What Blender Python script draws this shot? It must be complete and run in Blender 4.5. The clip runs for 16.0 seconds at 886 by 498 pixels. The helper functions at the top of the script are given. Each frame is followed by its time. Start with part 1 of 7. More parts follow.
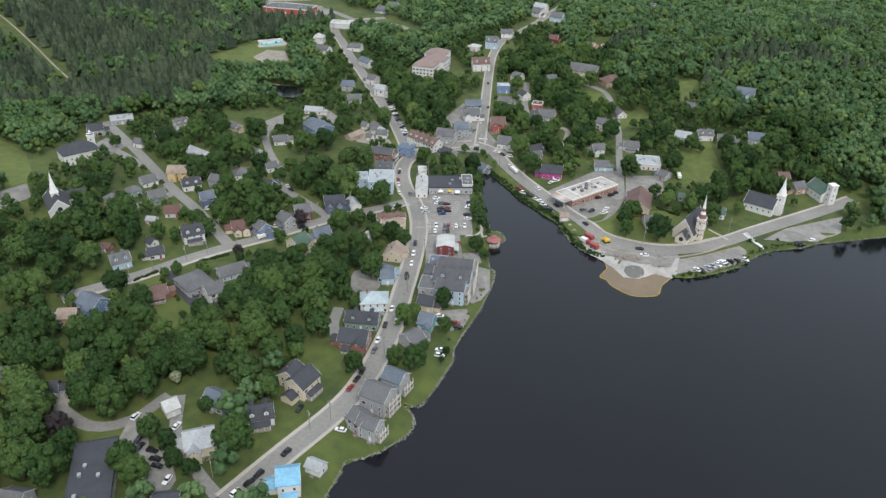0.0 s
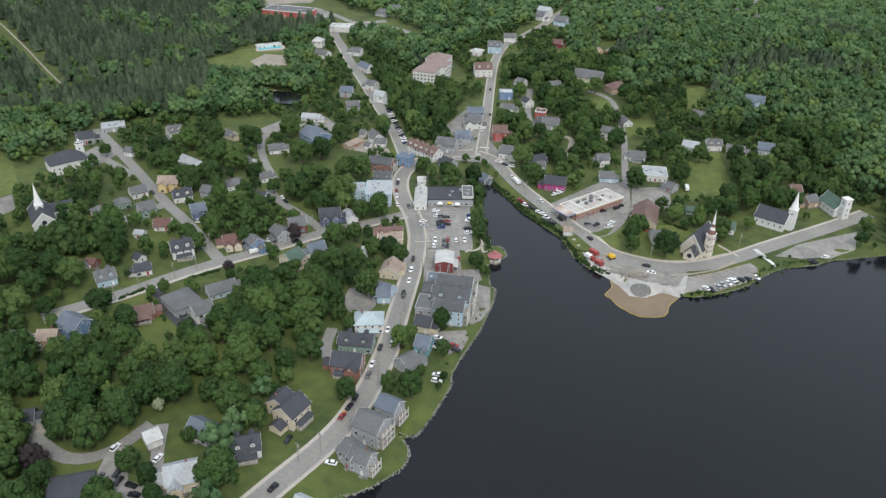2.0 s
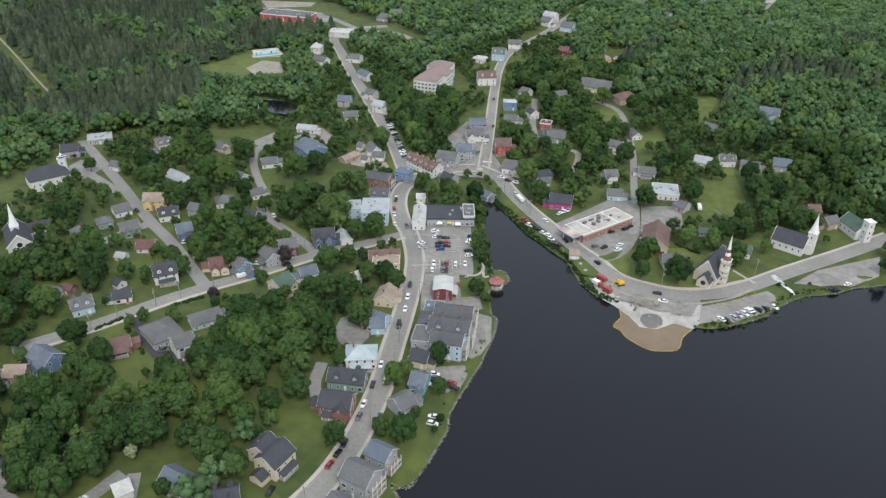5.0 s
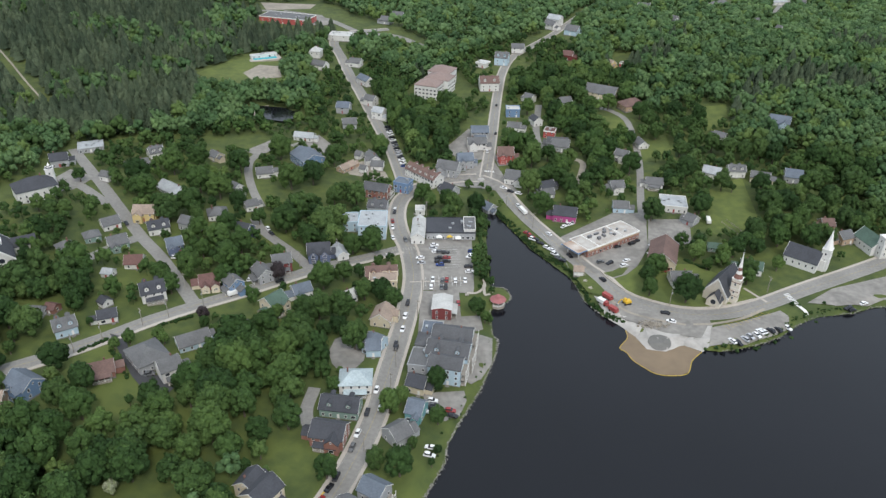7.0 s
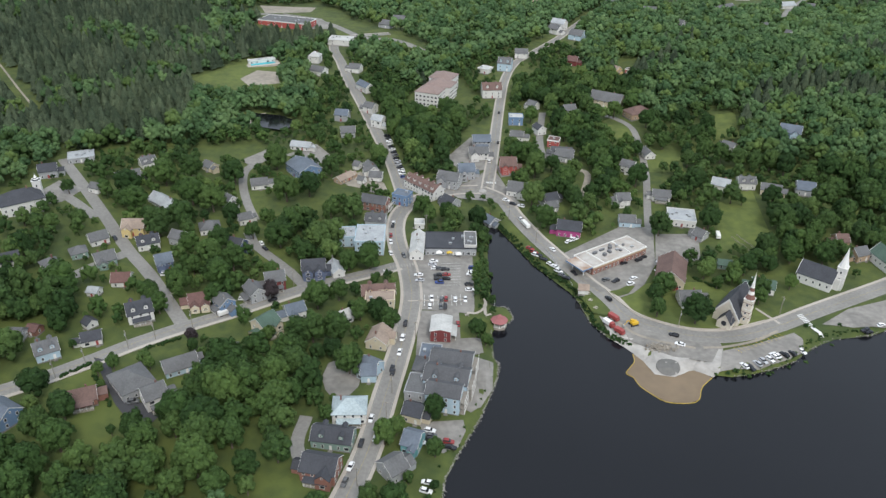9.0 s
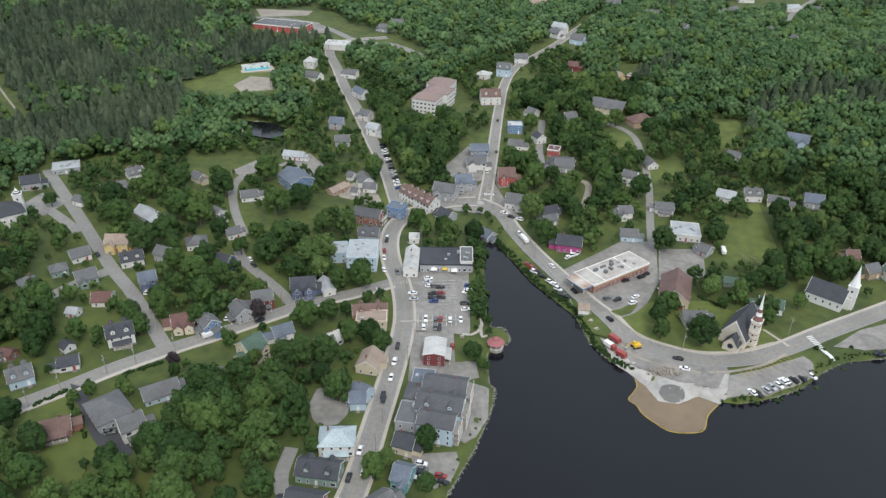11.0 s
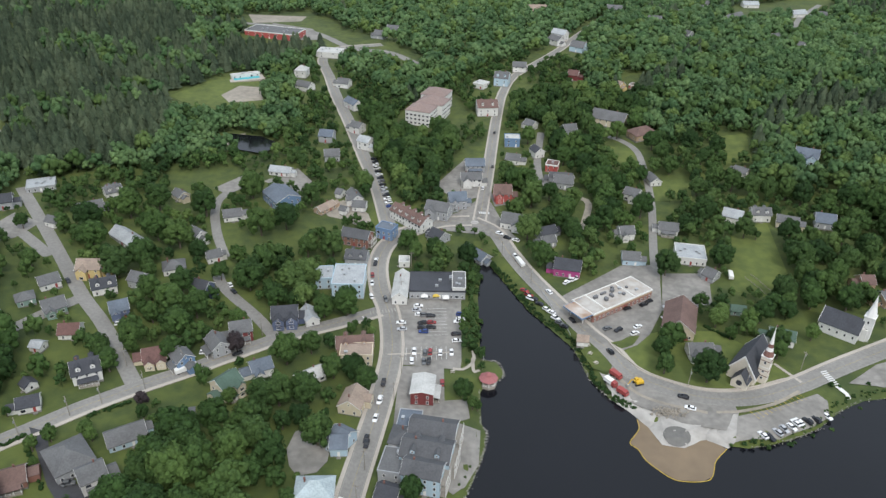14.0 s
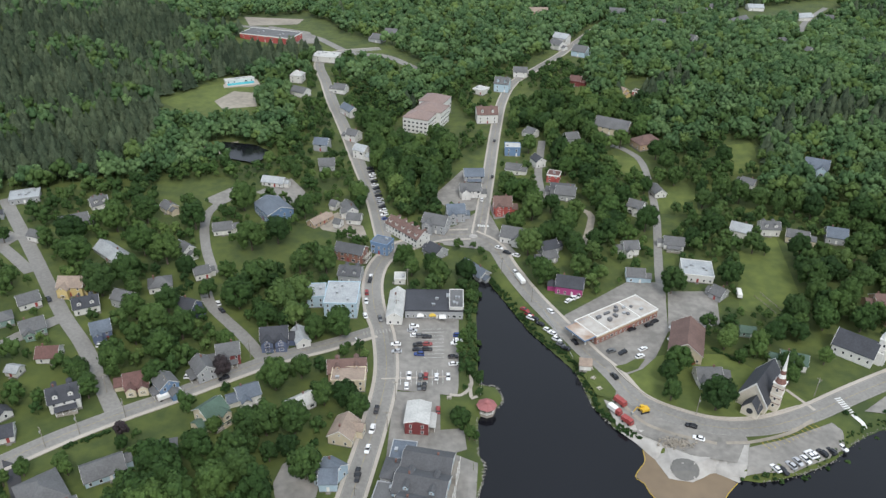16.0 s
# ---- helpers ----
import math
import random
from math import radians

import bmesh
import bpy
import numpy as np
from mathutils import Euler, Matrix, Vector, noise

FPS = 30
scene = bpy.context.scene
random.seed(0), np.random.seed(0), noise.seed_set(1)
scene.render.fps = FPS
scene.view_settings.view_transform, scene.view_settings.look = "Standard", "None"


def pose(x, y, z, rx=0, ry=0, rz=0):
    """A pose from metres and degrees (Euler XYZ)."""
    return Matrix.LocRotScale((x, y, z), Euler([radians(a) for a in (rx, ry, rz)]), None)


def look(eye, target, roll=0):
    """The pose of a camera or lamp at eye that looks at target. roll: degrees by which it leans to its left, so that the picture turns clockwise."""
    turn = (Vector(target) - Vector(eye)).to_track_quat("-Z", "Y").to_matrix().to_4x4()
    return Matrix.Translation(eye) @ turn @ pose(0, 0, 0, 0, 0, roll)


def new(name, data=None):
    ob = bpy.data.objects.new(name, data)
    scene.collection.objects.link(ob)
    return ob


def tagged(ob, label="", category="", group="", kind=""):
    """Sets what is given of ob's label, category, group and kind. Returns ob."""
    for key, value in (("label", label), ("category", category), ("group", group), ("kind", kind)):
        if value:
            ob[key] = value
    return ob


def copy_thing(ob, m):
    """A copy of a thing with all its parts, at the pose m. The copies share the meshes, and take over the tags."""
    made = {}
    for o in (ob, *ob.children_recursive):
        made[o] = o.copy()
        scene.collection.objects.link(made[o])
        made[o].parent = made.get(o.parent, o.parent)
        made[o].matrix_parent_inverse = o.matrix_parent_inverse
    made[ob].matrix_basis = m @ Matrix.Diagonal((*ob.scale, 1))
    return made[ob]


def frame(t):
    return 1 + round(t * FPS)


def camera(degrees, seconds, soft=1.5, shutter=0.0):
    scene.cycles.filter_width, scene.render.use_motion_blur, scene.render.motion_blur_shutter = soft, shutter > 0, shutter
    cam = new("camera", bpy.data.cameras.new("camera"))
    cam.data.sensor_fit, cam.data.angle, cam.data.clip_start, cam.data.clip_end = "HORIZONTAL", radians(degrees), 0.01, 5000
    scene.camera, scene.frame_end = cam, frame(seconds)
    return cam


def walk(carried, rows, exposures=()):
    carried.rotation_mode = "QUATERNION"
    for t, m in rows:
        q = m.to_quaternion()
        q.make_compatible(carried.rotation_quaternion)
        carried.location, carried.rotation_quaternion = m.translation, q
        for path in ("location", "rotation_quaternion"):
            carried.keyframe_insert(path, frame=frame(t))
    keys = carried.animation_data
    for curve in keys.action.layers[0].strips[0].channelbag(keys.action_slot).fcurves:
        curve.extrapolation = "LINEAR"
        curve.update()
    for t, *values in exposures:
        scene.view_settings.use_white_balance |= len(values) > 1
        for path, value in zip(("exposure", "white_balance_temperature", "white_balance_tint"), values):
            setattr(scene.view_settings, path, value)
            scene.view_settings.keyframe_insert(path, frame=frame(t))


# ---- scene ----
cam = camera(60.60, 16.0, soft=1.4)
PATH = [
    (0, (0.00, 0.00, 203.99), -1.035, 29.854, 0.812),
    (0.5, (0.60, 4.40, 203.82), -0.969, 29.841, 0.858),
    (1, (1.16, 8.72, 203.66), -0.903, 29.828, 0.878),
    (1.5, (1.73, 12.99, 203.64), -0.845, 29.836, 0.891),
    (2, (2.28, 17.19, 203.71), -0.776, 29.860, 0.924),
    (2.5, (2.71, 21.47, 203.77), -0.727, 29.884, 0.939),
    (3, (3.15, 25.80, 203.75), -0.673, 29.884, 0.962),
    (3.5, (3.58, 30.03, 203.60), -0.625, 29.876, 1.002),
    (4, (4.04, 34.23, 203.57), -0.565, 29.873, 1.035),
    (6.5, (6.29, 55.04, 203.80), -0.213, 29.959, 1.094),
    (7, (6.76, 59.30, 203.79), -0.145, 29.975, 1.100),
    (7.5, (7.28, 63.55, 203.85), -0.067, 29.988, 1.119),
    (8, (7.65, 67.71, 203.86), 0.000, 29.985, 1.113),
    (8.5, (8.01, 71.77, 203.90), 0.071, 29.979, 1.116),
    (9, (8.47, 75.86, 203.96), 0.142, 29.978, 1.101),
    (11.5, (12.56, 96.58, 204.18), 0.325, 30.003, 1.057),
    (12, (13.44, 100.53, 204.14), 0.350, 29.977, 1.047),
    (12.5, (14.26, 104.28, 204.09), 0.374, 29.955, 1.024),
    (13, (14.99, 108.31, 204.07), 0.397, 29.957, 1.034),
    (13.5, (15.76, 112.46, 204.04), 0.420, 29.944, 1.042),
    (14, (16.38, 116.52, 204.06), 0.445, 29.946, 1.038),
    (14.5, (16.87, 120.60, 204.05), 0.448, 29.938, 1.043),
    (15, (17.20, 124.70, 204.03), 0.450, 29.949, 1.071),
    (15.5, (17.48, 128.86, 204.04), 0.472, 29.965, 1.100),
    (16, (17.78, 133.24, 204.05), 0.499, 29.994, 1.127),
]
# rows: seconds, place, turn to the left, tilt down, lean (degrees)
walk(cam, [(t, Matrix.Translation(p) @ pose(0, 0, 0, 0, 0, yaw) @ pose(0, 0, 0, 90 - tilt) @ pose(0, 0, 0, 0, 0, lean)) for t, p, yaw, tilt, lean in PATH])

# world: pale overcast sky and one wide soft sun
world = bpy.data.worlds.new("world")
scene.world = world
world.use_nodes = True
wn = world.node_tree.nodes
wl = world.node_tree.links
sky = wn.new("ShaderNodeTexSky")
sky.sky_type, sky.sun_disc = "NISHITA", False
sky.sun_elevation, sky.sun_rotation = radians(52), radians(200)
sky.air_density, sky.dust_density, sky.ozone_density = 1.0, 4.0, 1.0
cloud = wn.new("ShaderNodeMix")
cloud.data_type = "RGBA"
cloud.inputs[0].default_value = 0.75
cloud.inputs[7].default_value = (7.0, 7.95, 9.0, 1)
wl.new(sky.outputs[0], cloud.inputs[6])
wl.new(cloud.outputs[2], wn["Background"].inputs[0])
wn["Background"].inputs[1].default_value = 0.085
sun_data = bpy.data.lights.new("sun", "SUN")
sun_data.energy, sun_data.angle, sun_data.color = 1.1, radians(14), (1.0, 0.97, 0.93)
sun = new("sun", sun_data)
sun.matrix_world = look((0, 0, 300), (-40, 110, 160))
scene.view_settings.exposure = 0.9


# materials
def material(name, colour, rough=0.85, vary=0.25, scale=0.5, bump=0.0, bump_scale=6.0, metal=0.0, second=None, island=0.0, wave=None, big=0.04):
    """A surface with its colour varied at two sizes, and a fine relief."""
    m = bpy.data.materials.new(name)
    m.use_nodes = True
    n, l = m.node_tree.nodes, m.node_tree.links
    b = n["Principled BSDF"]
    b.inputs["Roughness"].default_value, b.inputs["Metallic"].default_value = rough, metal
    geo = n.new("ShaderNodeNewGeometry")
    fine, broad = n.new("ShaderNodeTexNoise"), n.new("ShaderNodeTexNoise")
    fine.inputs["Scale"].default_value, fine.inputs["Detail"].default_value = scale, 5
    broad.inputs["Scale"].default_value, broad.inputs["Detail"].default_value = big, 3
    for t in (fine, broad):
        l.new(geo.outputs["Position"], t.inputs["Vector"])
    ramp = n.new("ShaderNodeMix")
    ramp.data_type = "RGBA"
    other = second or tuple(c * (1 - vary) for c in colour)
    ramp.inputs[6].default_value = (*colour, 1)
    ramp.inputs[7].default_value = (*other, 1)
    add = n.new("ShaderNodeMath")
    add.operation = "ADD"
    l.new(fine.outputs[0], add.inputs[0])
    l.new(broad.outputs[0], add.inputs[1])
    stretch = n.new("ShaderNodeMapRange")
    stretch.inputs[1].default_value, stretch.inputs[2].default_value = 0.75, 1.25
    l.new(add.outputs[0], stretch.inputs[0])
    l.new(stretch.outputs[0], ramp.inputs[0])
    last = ramp.outputs[2]
    if island:
        hue = n.new("ShaderNodeHueSaturation")
        mr = n.new("ShaderNodeMapRange")
        mr.inputs[3].default_value, mr.inputs[4].default_value = 1 - island, 1 + island
        l.new(geo.outputs["Random Per Island"], mr.inputs[0])
        l.new(mr.outputs[0], hue.inputs["Value"])
        l.new(last, hue.inputs["Color"])
        last = hue.outputs[0]
    l.new(last, b.inputs["Base Color"])
    if bump or wave:
        bp = n.new("ShaderNodeBump")
        bp.inputs["Strength"].default_value, bp.inputs["Distance"].default_value = (bump or 0.4), 0.15
        if wave:
            wv = n.new("ShaderNodeTexWave")
            wv.wave_type, wv.bands_direction, wv.wave_profile = "BANDS", "Z", "SAW"
            wv.inputs["Scale"].default_value = wave
            l.new(geo.outputs["Position"], wv.inputs["Vector"])
            l.new(wv.outputs["Fac"], bp.inputs["Height"])
        else:
            tex = n.new("ShaderNodeTexNoise")
            tex.inputs["Scale"].default_value, tex.inputs["Detail"].default_value = bump_scale, 4
            l.new(geo.outputs["Position"], tex.inputs["Vector"])
            l.new(tex.outputs[0], bp.inputs["Height"])
        l.new(bp.outputs[0], b.inputs["Normal"])
    return m


def foliage(name, colour, second, per_tree="tone", spread=0.38):
    """Leaves: each tree has a tone of its own, each clump a little of its own; noise mixes in a second tone, darkened
    to paint shaded gaps.
    """
    m = material(name, colour, 0.8, second=second, scale=1.1, bump=0.75, bump_scale=1.7, island=0.2, big=0.03)
    n, l = m.node_tree.nodes, m.node_tree.links
    b = n["Principled BSDF"]
    b.inputs["Specular IOR Level"].default_value = 0.2
    n["Bump"].inputs["Distance"].default_value = 0.7
    thin = n.new("ShaderNodeBsdfTranslucent")
    both = n.new("ShaderNodeMixShader")
    both.inputs[0].default_value = 0.22
    l.new(b.outputs[0], both.inputs[1])
    l.new(thin.outputs[0], both.inputs[2])
    l.new(both.outputs[0], n["Material Output"].inputs["Surface"])
    if per_tree == "tone":
        pick = n.new("ShaderNodeAttribute")
        pick.attribute_name = "tone"
        value = pick.outputs["Fac"]
    else:
        pick = n.new("ShaderNodeObjectInfo")
        value = pick.outputs["Random"]
    hue = n.new("ShaderNodeHueSaturation")
    for key, lo, hi in (("Value", 1 - spread, 1 + spread), ("Hue", 0.512, 0.478)):
        mr = n.new("ShaderNodeMapRange")
        mr.inputs[3].default_value, mr.inputs[4].default_value = lo, hi
        l.new(value, mr.inputs[0])
        l.new(mr.outputs[0], hue.inputs[key])
    old = b.inputs["Base Color"].links[0].from_socket
    l.new(old, hue.inputs["Color"])
    l.new(hue.outputs[0], b.inputs["Base Color"])
    l.new(hue.outputs[0], thin.inputs["Color"])
    return m


M_GRASS = material("grass", (0.084, 0.106, 0.022), 0.95, second=(0.038, 0.058, 0.014), scale=0.18, bump=0.6, bump_scale=2.0, big=0.035)
M_FIELD = material("mown_grass", (0.112, 0.138, 0.03), 0.95, second=(0.068, 0.092, 0.021), scale=0.2, bump=0.4, bump_scale=3, big=0.05)
M_ROAD = material("asphalt", (0.242, 0.232, 0.214), 0.9, 0.28, scale=0.8, bump=0.2, bump_scale=5)
M_LOT = material("worn_asphalt", (0.258, 0.244, 0.222), 0.9, 0.38, scale=0.35, bump=0.2, bump_scale=5, big=0.08)
M_DARK = material("new_asphalt", (0.055, 0.055, 0.06), 0.85, 0.25)
M_WALK = material("concrete", (0.42, 0.38, 0.33), 0.9, 0.2, scale=1.2)
M_GRAVEL = material("gravel", (0.42, 0.4, 0.37), 0.95, 0.4, scale=0.25, bump=0.4, bump_scale=3, big=0.07)
M_DIRT = material("dirt", (0.32, 0.285, 0.235), 0.95, 0.35, scale=0.3, bump=0.3, bump_scale=3)
M_WET = material("wet_gravel", (0.14, 0.135, 0.125), 0.7, 0.3, scale=0.5)
M_FADED_RED = material("faded_red_shingle", (0.32, 0.12, 0.12), 0.85, 0.25, scale=1.5)
M_CANOPY = material("rust_stained_roof", (0.5, 0.46, 0.42), 0.85, second=(0.26, 0.16, 0.1), scale=0.2, big=0.12)
M_SAND = material("wet_sand", (0.2, 0.145, 0.09), 0.6, 0.25, scale=0.15)
M_CHURCH = material("pale_church_clapboard", (0.68, 0.62, 0.52), 0.8, 0.12, scale=1.2, wave=1.6, bump=0.3)
M_STONE = material("stone", (0.28, 0.265, 0.24), 0.9, 0.4, scale=1.5, bump=0.6, island=0.3)
M_WATER = material("lake_water", (0.0075, 0.008, 0.0105), 0.14, 0.2, scale=0.02, bump=0.05, bump_scale=0.9, big=0.006)
M_WATER.node_tree.nodes["Principled BSDF"].inputs["IOR"].default_value = 1.33
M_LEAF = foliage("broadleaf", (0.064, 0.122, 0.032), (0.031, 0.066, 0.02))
M_TREE_LEAF = foliage("standing_tree_leaf", (0.064, 0.122, 0.032), (0.031, 0.066, 0.02), "object")
# outer woods: distance haze painted in, paler and bluer than M_LEAF
M_HAZY_WOODS = foliage("hazy_hill_leaf", (0.108, 0.192, 0.072), (0.064, 0.122, 0.052), spread=0.28)
M_BRIGHT = foliage("young_leaf", (0.1, 0.165, 0.046), (0.056, 0.102, 0.032))
M_TREE_BRIGHT = foliage("standing_young_leaf", (0.1, 0.165, 0.046), (0.056, 0.102, 0.032), "object")
M_NEEDLE = foliage("needles", (0.09, 0.124, 0.07), (0.052, 0.078, 0.048), spread=0.3)
M_PURPLE = material("dark_leaf", (0.03, 0.02, 0.022), 0.8, 0.3, scale=0.3, bump=0.8, island=0.3)
M_BARK = material("bark", (0.14, 0.11, 0.085), 0.95, 0.4, scale=2)
M_GLASS = material("window_glass", (0.03, 0.035, 0.045), 0.08, 0.2)
M_TRIM = material("white_trim", (0.72, 0.71, 0.68), 0.6, 0.08)
M_WOOD = material("grey_wood", (0.3, 0.27, 0.23), 0.85, 0.3, scale=2)
M_BRICK = material("chimney_brick", (0.2, 0.1, 0.08), 0.9, 0.35, scale=3)
M_TYRE = material("tyre", (0.02, 0.02, 0.02), 0.9, 0.2)
M_CHROME = material("chrome", (0.6, 0.6, 0.6), 0.25, 0.1, metal=1.0)
M_YELLOW = material("yellow_paint", (0.6, 0.42, 0.06), 0.7, 0.2)
M_OCHRE = material("worn_yellow_line", (0.36, 0.29, 0.14), 0.85, 0.3, scale=1)
M_FADED = material("faded_line", (0.34, 0.33, 0.3), 0.85, 0.3, scale=1)
M_LINE = material("white_paint", (0.7, 0.7, 0.68), 0.7, 0.25, scale=2)
M_RED = material("red_paint", (0.3, 0.055, 0.05), 0.5, 0.15)
M_METAL = material("galvanised_metal", (0.45, 0.46, 0.47), 0.5, 0.2, metal=0.6)
M_GREYBOX = material("grey_plant_metal", (0.14, 0.14, 0.145), 0.6, 0.3, scale=1.5)
M_TAN = material("tan_board", (0.42, 0.3, 0.19), 0.8, 0.2, scale=1)
M_POOL = material("pool_water", (0.06, 0.42, 0.48), 0.1, 0.1)

WALL_COLOURS = {"white": (0.68, 0.67, 0.64), "cream": (0.62, 0.54, 0.4), "yellow": (0.62, 0.48, 0.22), "blue": (0.15, 0.24, 0.38), "teal": (0.16, 0.36, 0.38),
                "grey": (0.36, 0.37, 0.38), "red": (0.42, 0.09, 0.08), "brick": (0.28, 0.13, 0.1), "green": (0.22, 0.32, 0.28), "magenta": (0.38, 0.06, 0.2),
                "tan": (0.45, 0.32, 0.22), "lightblue": (0.42, 0.54, 0.62), "slateblue": (0.12, 0.15, 0.24), "darkred": (0.2, 0.045, 0.045)}
ROOF_COLOURS = {"grey": (0.135, 0.136, 0.138), "dark": (0.055, 0.058, 0.068), "brown": (0.16, 0.1, 0.085), "redbrown": (0.15, 0.08, 0.07), "greenroof": (0.08, 0.13, 0.1),
                "whiteroof": (0.5, 0.5, 0.48), "turquoise": (0.4, 0.47, 0.49), "membrane": (0.44, 0.42, 0.39), "lightgrey": (0.38, 0.4, 0.41), "bluegrey": (0.13, 0.155, 0.19), "slate": (0.092, 0.094, 0.1), "tanroof": (0.32, 0.25, 0.2), "skyblue": (0.22, 0.46, 0.64)}
WALLS = {k: material(k + "_clapboard", c, 0.75, 0.14, scale=1.2, wave=1.6, bump=0.3) for k, c in WALL_COLOURS.items()}
ROOFS = {k: material(k + "_shingle", c, 0.88, 0.3, scale=1.6, wave=1.4, bump=0.3, big=0.2) for k, c in ROOF_COLOURS.items()}
ROOFS["membrane"] = material("stained_membrane", ROOF_COLOURS["membrane"], 0.85, second=(0.3, 0.26, 0.22), scale=0.25, big=0.1)
WALL_WORDS = {"white": "white clapboard", "cream": "cream clapboard", "yellow": "yellow clapboard", "blue": "blue painted", "teal": "teal painted", "grey": "grey shingled",
              "red": "red painted", "brick": "red-brown brick", "green": "pale green clapboard", "magenta": "magenta painted", "tan": "tan clapboard",
              "lightblue": "pale blue clapboard", "slateblue": "dark slate-blue", "darkred": "dark red"}
ROOF_WORDS = {"grey": "grey shingle roof", "dark": "near-black shingle roof", "brown": "brown shingle roof", "redbrown": "red-brown shingle roof", "greenroof": "dark green roof",
              "whiteroof": "white metal roof", "turquoise": "pale turquoise metal roof", "membrane": "stained white membrane roof", "lightgrey": "pale grey roof", "bluegrey": "blue-grey shingle roof", "slate": "dark slate-grey roof", "tanroof": "tan shingle roof", "skyblue": "sky-blue metal roof"}


# mesh helpers
def part(name, bm, mat, parent=None, label="", smooth=False):
    """Links a bmesh as one mesh object, under a thing or a part."""
    me = bpy.data.meshes.new(name)
    bm.normal_update()
    bm.to_mesh(me)
    bm.free()
    for m in (mat if isinstance(mat, (list, tuple)) else [mat]):
        me.materials.append(m)
    if smooth:
        me.polygons.foreach_set("use_smooth", [True] * len(me.polygons))
    ob = new(name, me)
    ob.parent = parent
    return tagged(ob, label)


def shared(name, me, parent, m):
    ob = new(name, me)
    ob.parent = parent
    ob.matrix_local = m
    return ob


def raw(name, verts, faces, mats, parent=None, smooth=False, index=None):
    me = bpy.data.meshes.new(name)
    me.from_pydata([tuple(v) for v in verts], [], [tuple(f) for f in faces])
    for m in mats:
        me.materials.append(m)
    if smooth:
        me.polygons.foreach_set("use_smooth", [True] * len(me.polygons))
    if index is not None:
        me.polygons.foreach_set("material_index", index)
    me.update()
    ob = new(name, me)
    ob.parent = parent
    return ob


def empty(name, m):
    ob = new(name)
    ob.empty_display_size = 0.5
    ob.matrix_world = m
    return ob


def box(bm, x0, x1, y0, y1, z0, z1, idx=0):
    v = [bm.verts.new((x, y, z)) for z in (z0, z1) for y in (y0, y1) for x in (x0, x1)]
    for f in ((0, 2, 3, 1), (4, 5, 7, 6), (0, 1, 5, 4), (2, 6, 7, 3), (0, 4, 6, 2), (1, 3, 7, 5)):
        bm.faces.new([v[i] for i in f]).material_index = idx
    return bm


def solid(bm, pts, faces, idx=0):
    v = [bm.verts.new(p) for p in pts]
    for f in faces:
        bm.faces.new([v[i] for i in f]).material_index = idx
    return bm


def tube(bm, p0, p1, r0, r1, n=8, idx=0):
    a, b = Vector(p0), Vector(p1)
    q = (b - a).to_track_quat("Z", "Y")
    ring = [[bm.verts.new(c + q @ Vector((r * math.cos(2 * math.pi * i / n), r * math.sin(2 * math.pi * i / n), 0))) for i in range(n)] for c, r in ((a, r0), (b, r1))]
    for i in range(n):
        bm.faces.new((ring[0][i], ring[0][(i + 1) % n], ring[1][(i + 1) % n], ring[1][i])).material_index = idx
    bm.faces.new(ring[1]).material_index = idx
    bm.faces.new(ring[0][::-1]).material_index = idx
    return bm


# the lie of the land
def bump_at(x, y, cx, cy, sx, sy, h):
    return h * np.exp(-((x - cx) / sx) ** 2 - ((y - cy) / sy) ** 2)


def relief(x, y):
    h = 2.3 + bump_at(x, y, -250, 360, 110, 130, 19) + bump_at(x, y, -190, 560, 120, 120, 6) + bump_at(x, y, -480, 780, 260, 240, 38)
    h = h + bump_at(x, y, 330, 690, 170, 190, 24) + bump_at(x, y, 150, 900, 260, 160, 10) + bump_at(x, y, -110, 250, 60, 90, 4)
    return h + np.maximum(0, y - 900) * 0.012


def edge_distance(x, y, ring, closed=True):
    """Distance to a polyline, and whether inside it, for arrays of points."""
    x, y = np.asarray(x, float), np.asarray(y, float)
    best, inside = np.full(x.shape, 1e9), np.zeros(x.shape, bool)
    n = len(ring)
    for i in range(n if closed else n - 1):
        (ax, ay), (bx, by) = ring[i], ring[(i + 1) % n]
        dx, dy = bx - ax, by - ay
        k = np.clip(((x - ax) * dx + (y - ay) * dy) / (dx * dx + dy * dy + 1e-9), 0, 1)
        best = np.minimum(best, np.hypot(x - ax - k * dx, y - ay - k * dy))
        if closed and ay != by:
            inside ^= ((ay > y) != (by > y)) & (x < ax + (y - ay) * dx / dy)
    return best, inside


def curve_through(pts, step):
    """A smooth line through points, resampled at about that step."""
    p = [Vector((*a, 0)) for a in pts]
    p = [p[0] * 2 - p[1]] + p + [p[-1] * 2 - p[-2]]
    out = []
    for i in range(1, len(p) - 2):
        n = max(1, round((p[i + 1] - p[i]).length / step))
        for j in range(n):
            t = j / n
            a, b, c, d = p[i - 1], p[i], p[i + 1], p[i + 2]
            out.append(0.5 * (2 * b + (c - a) * t + (2 * a - 5 * b + 4 * c - d) * t * t + (3 * b - a - 3 * c + d) * t ** 3))
    out.append(p[-2])
    return out


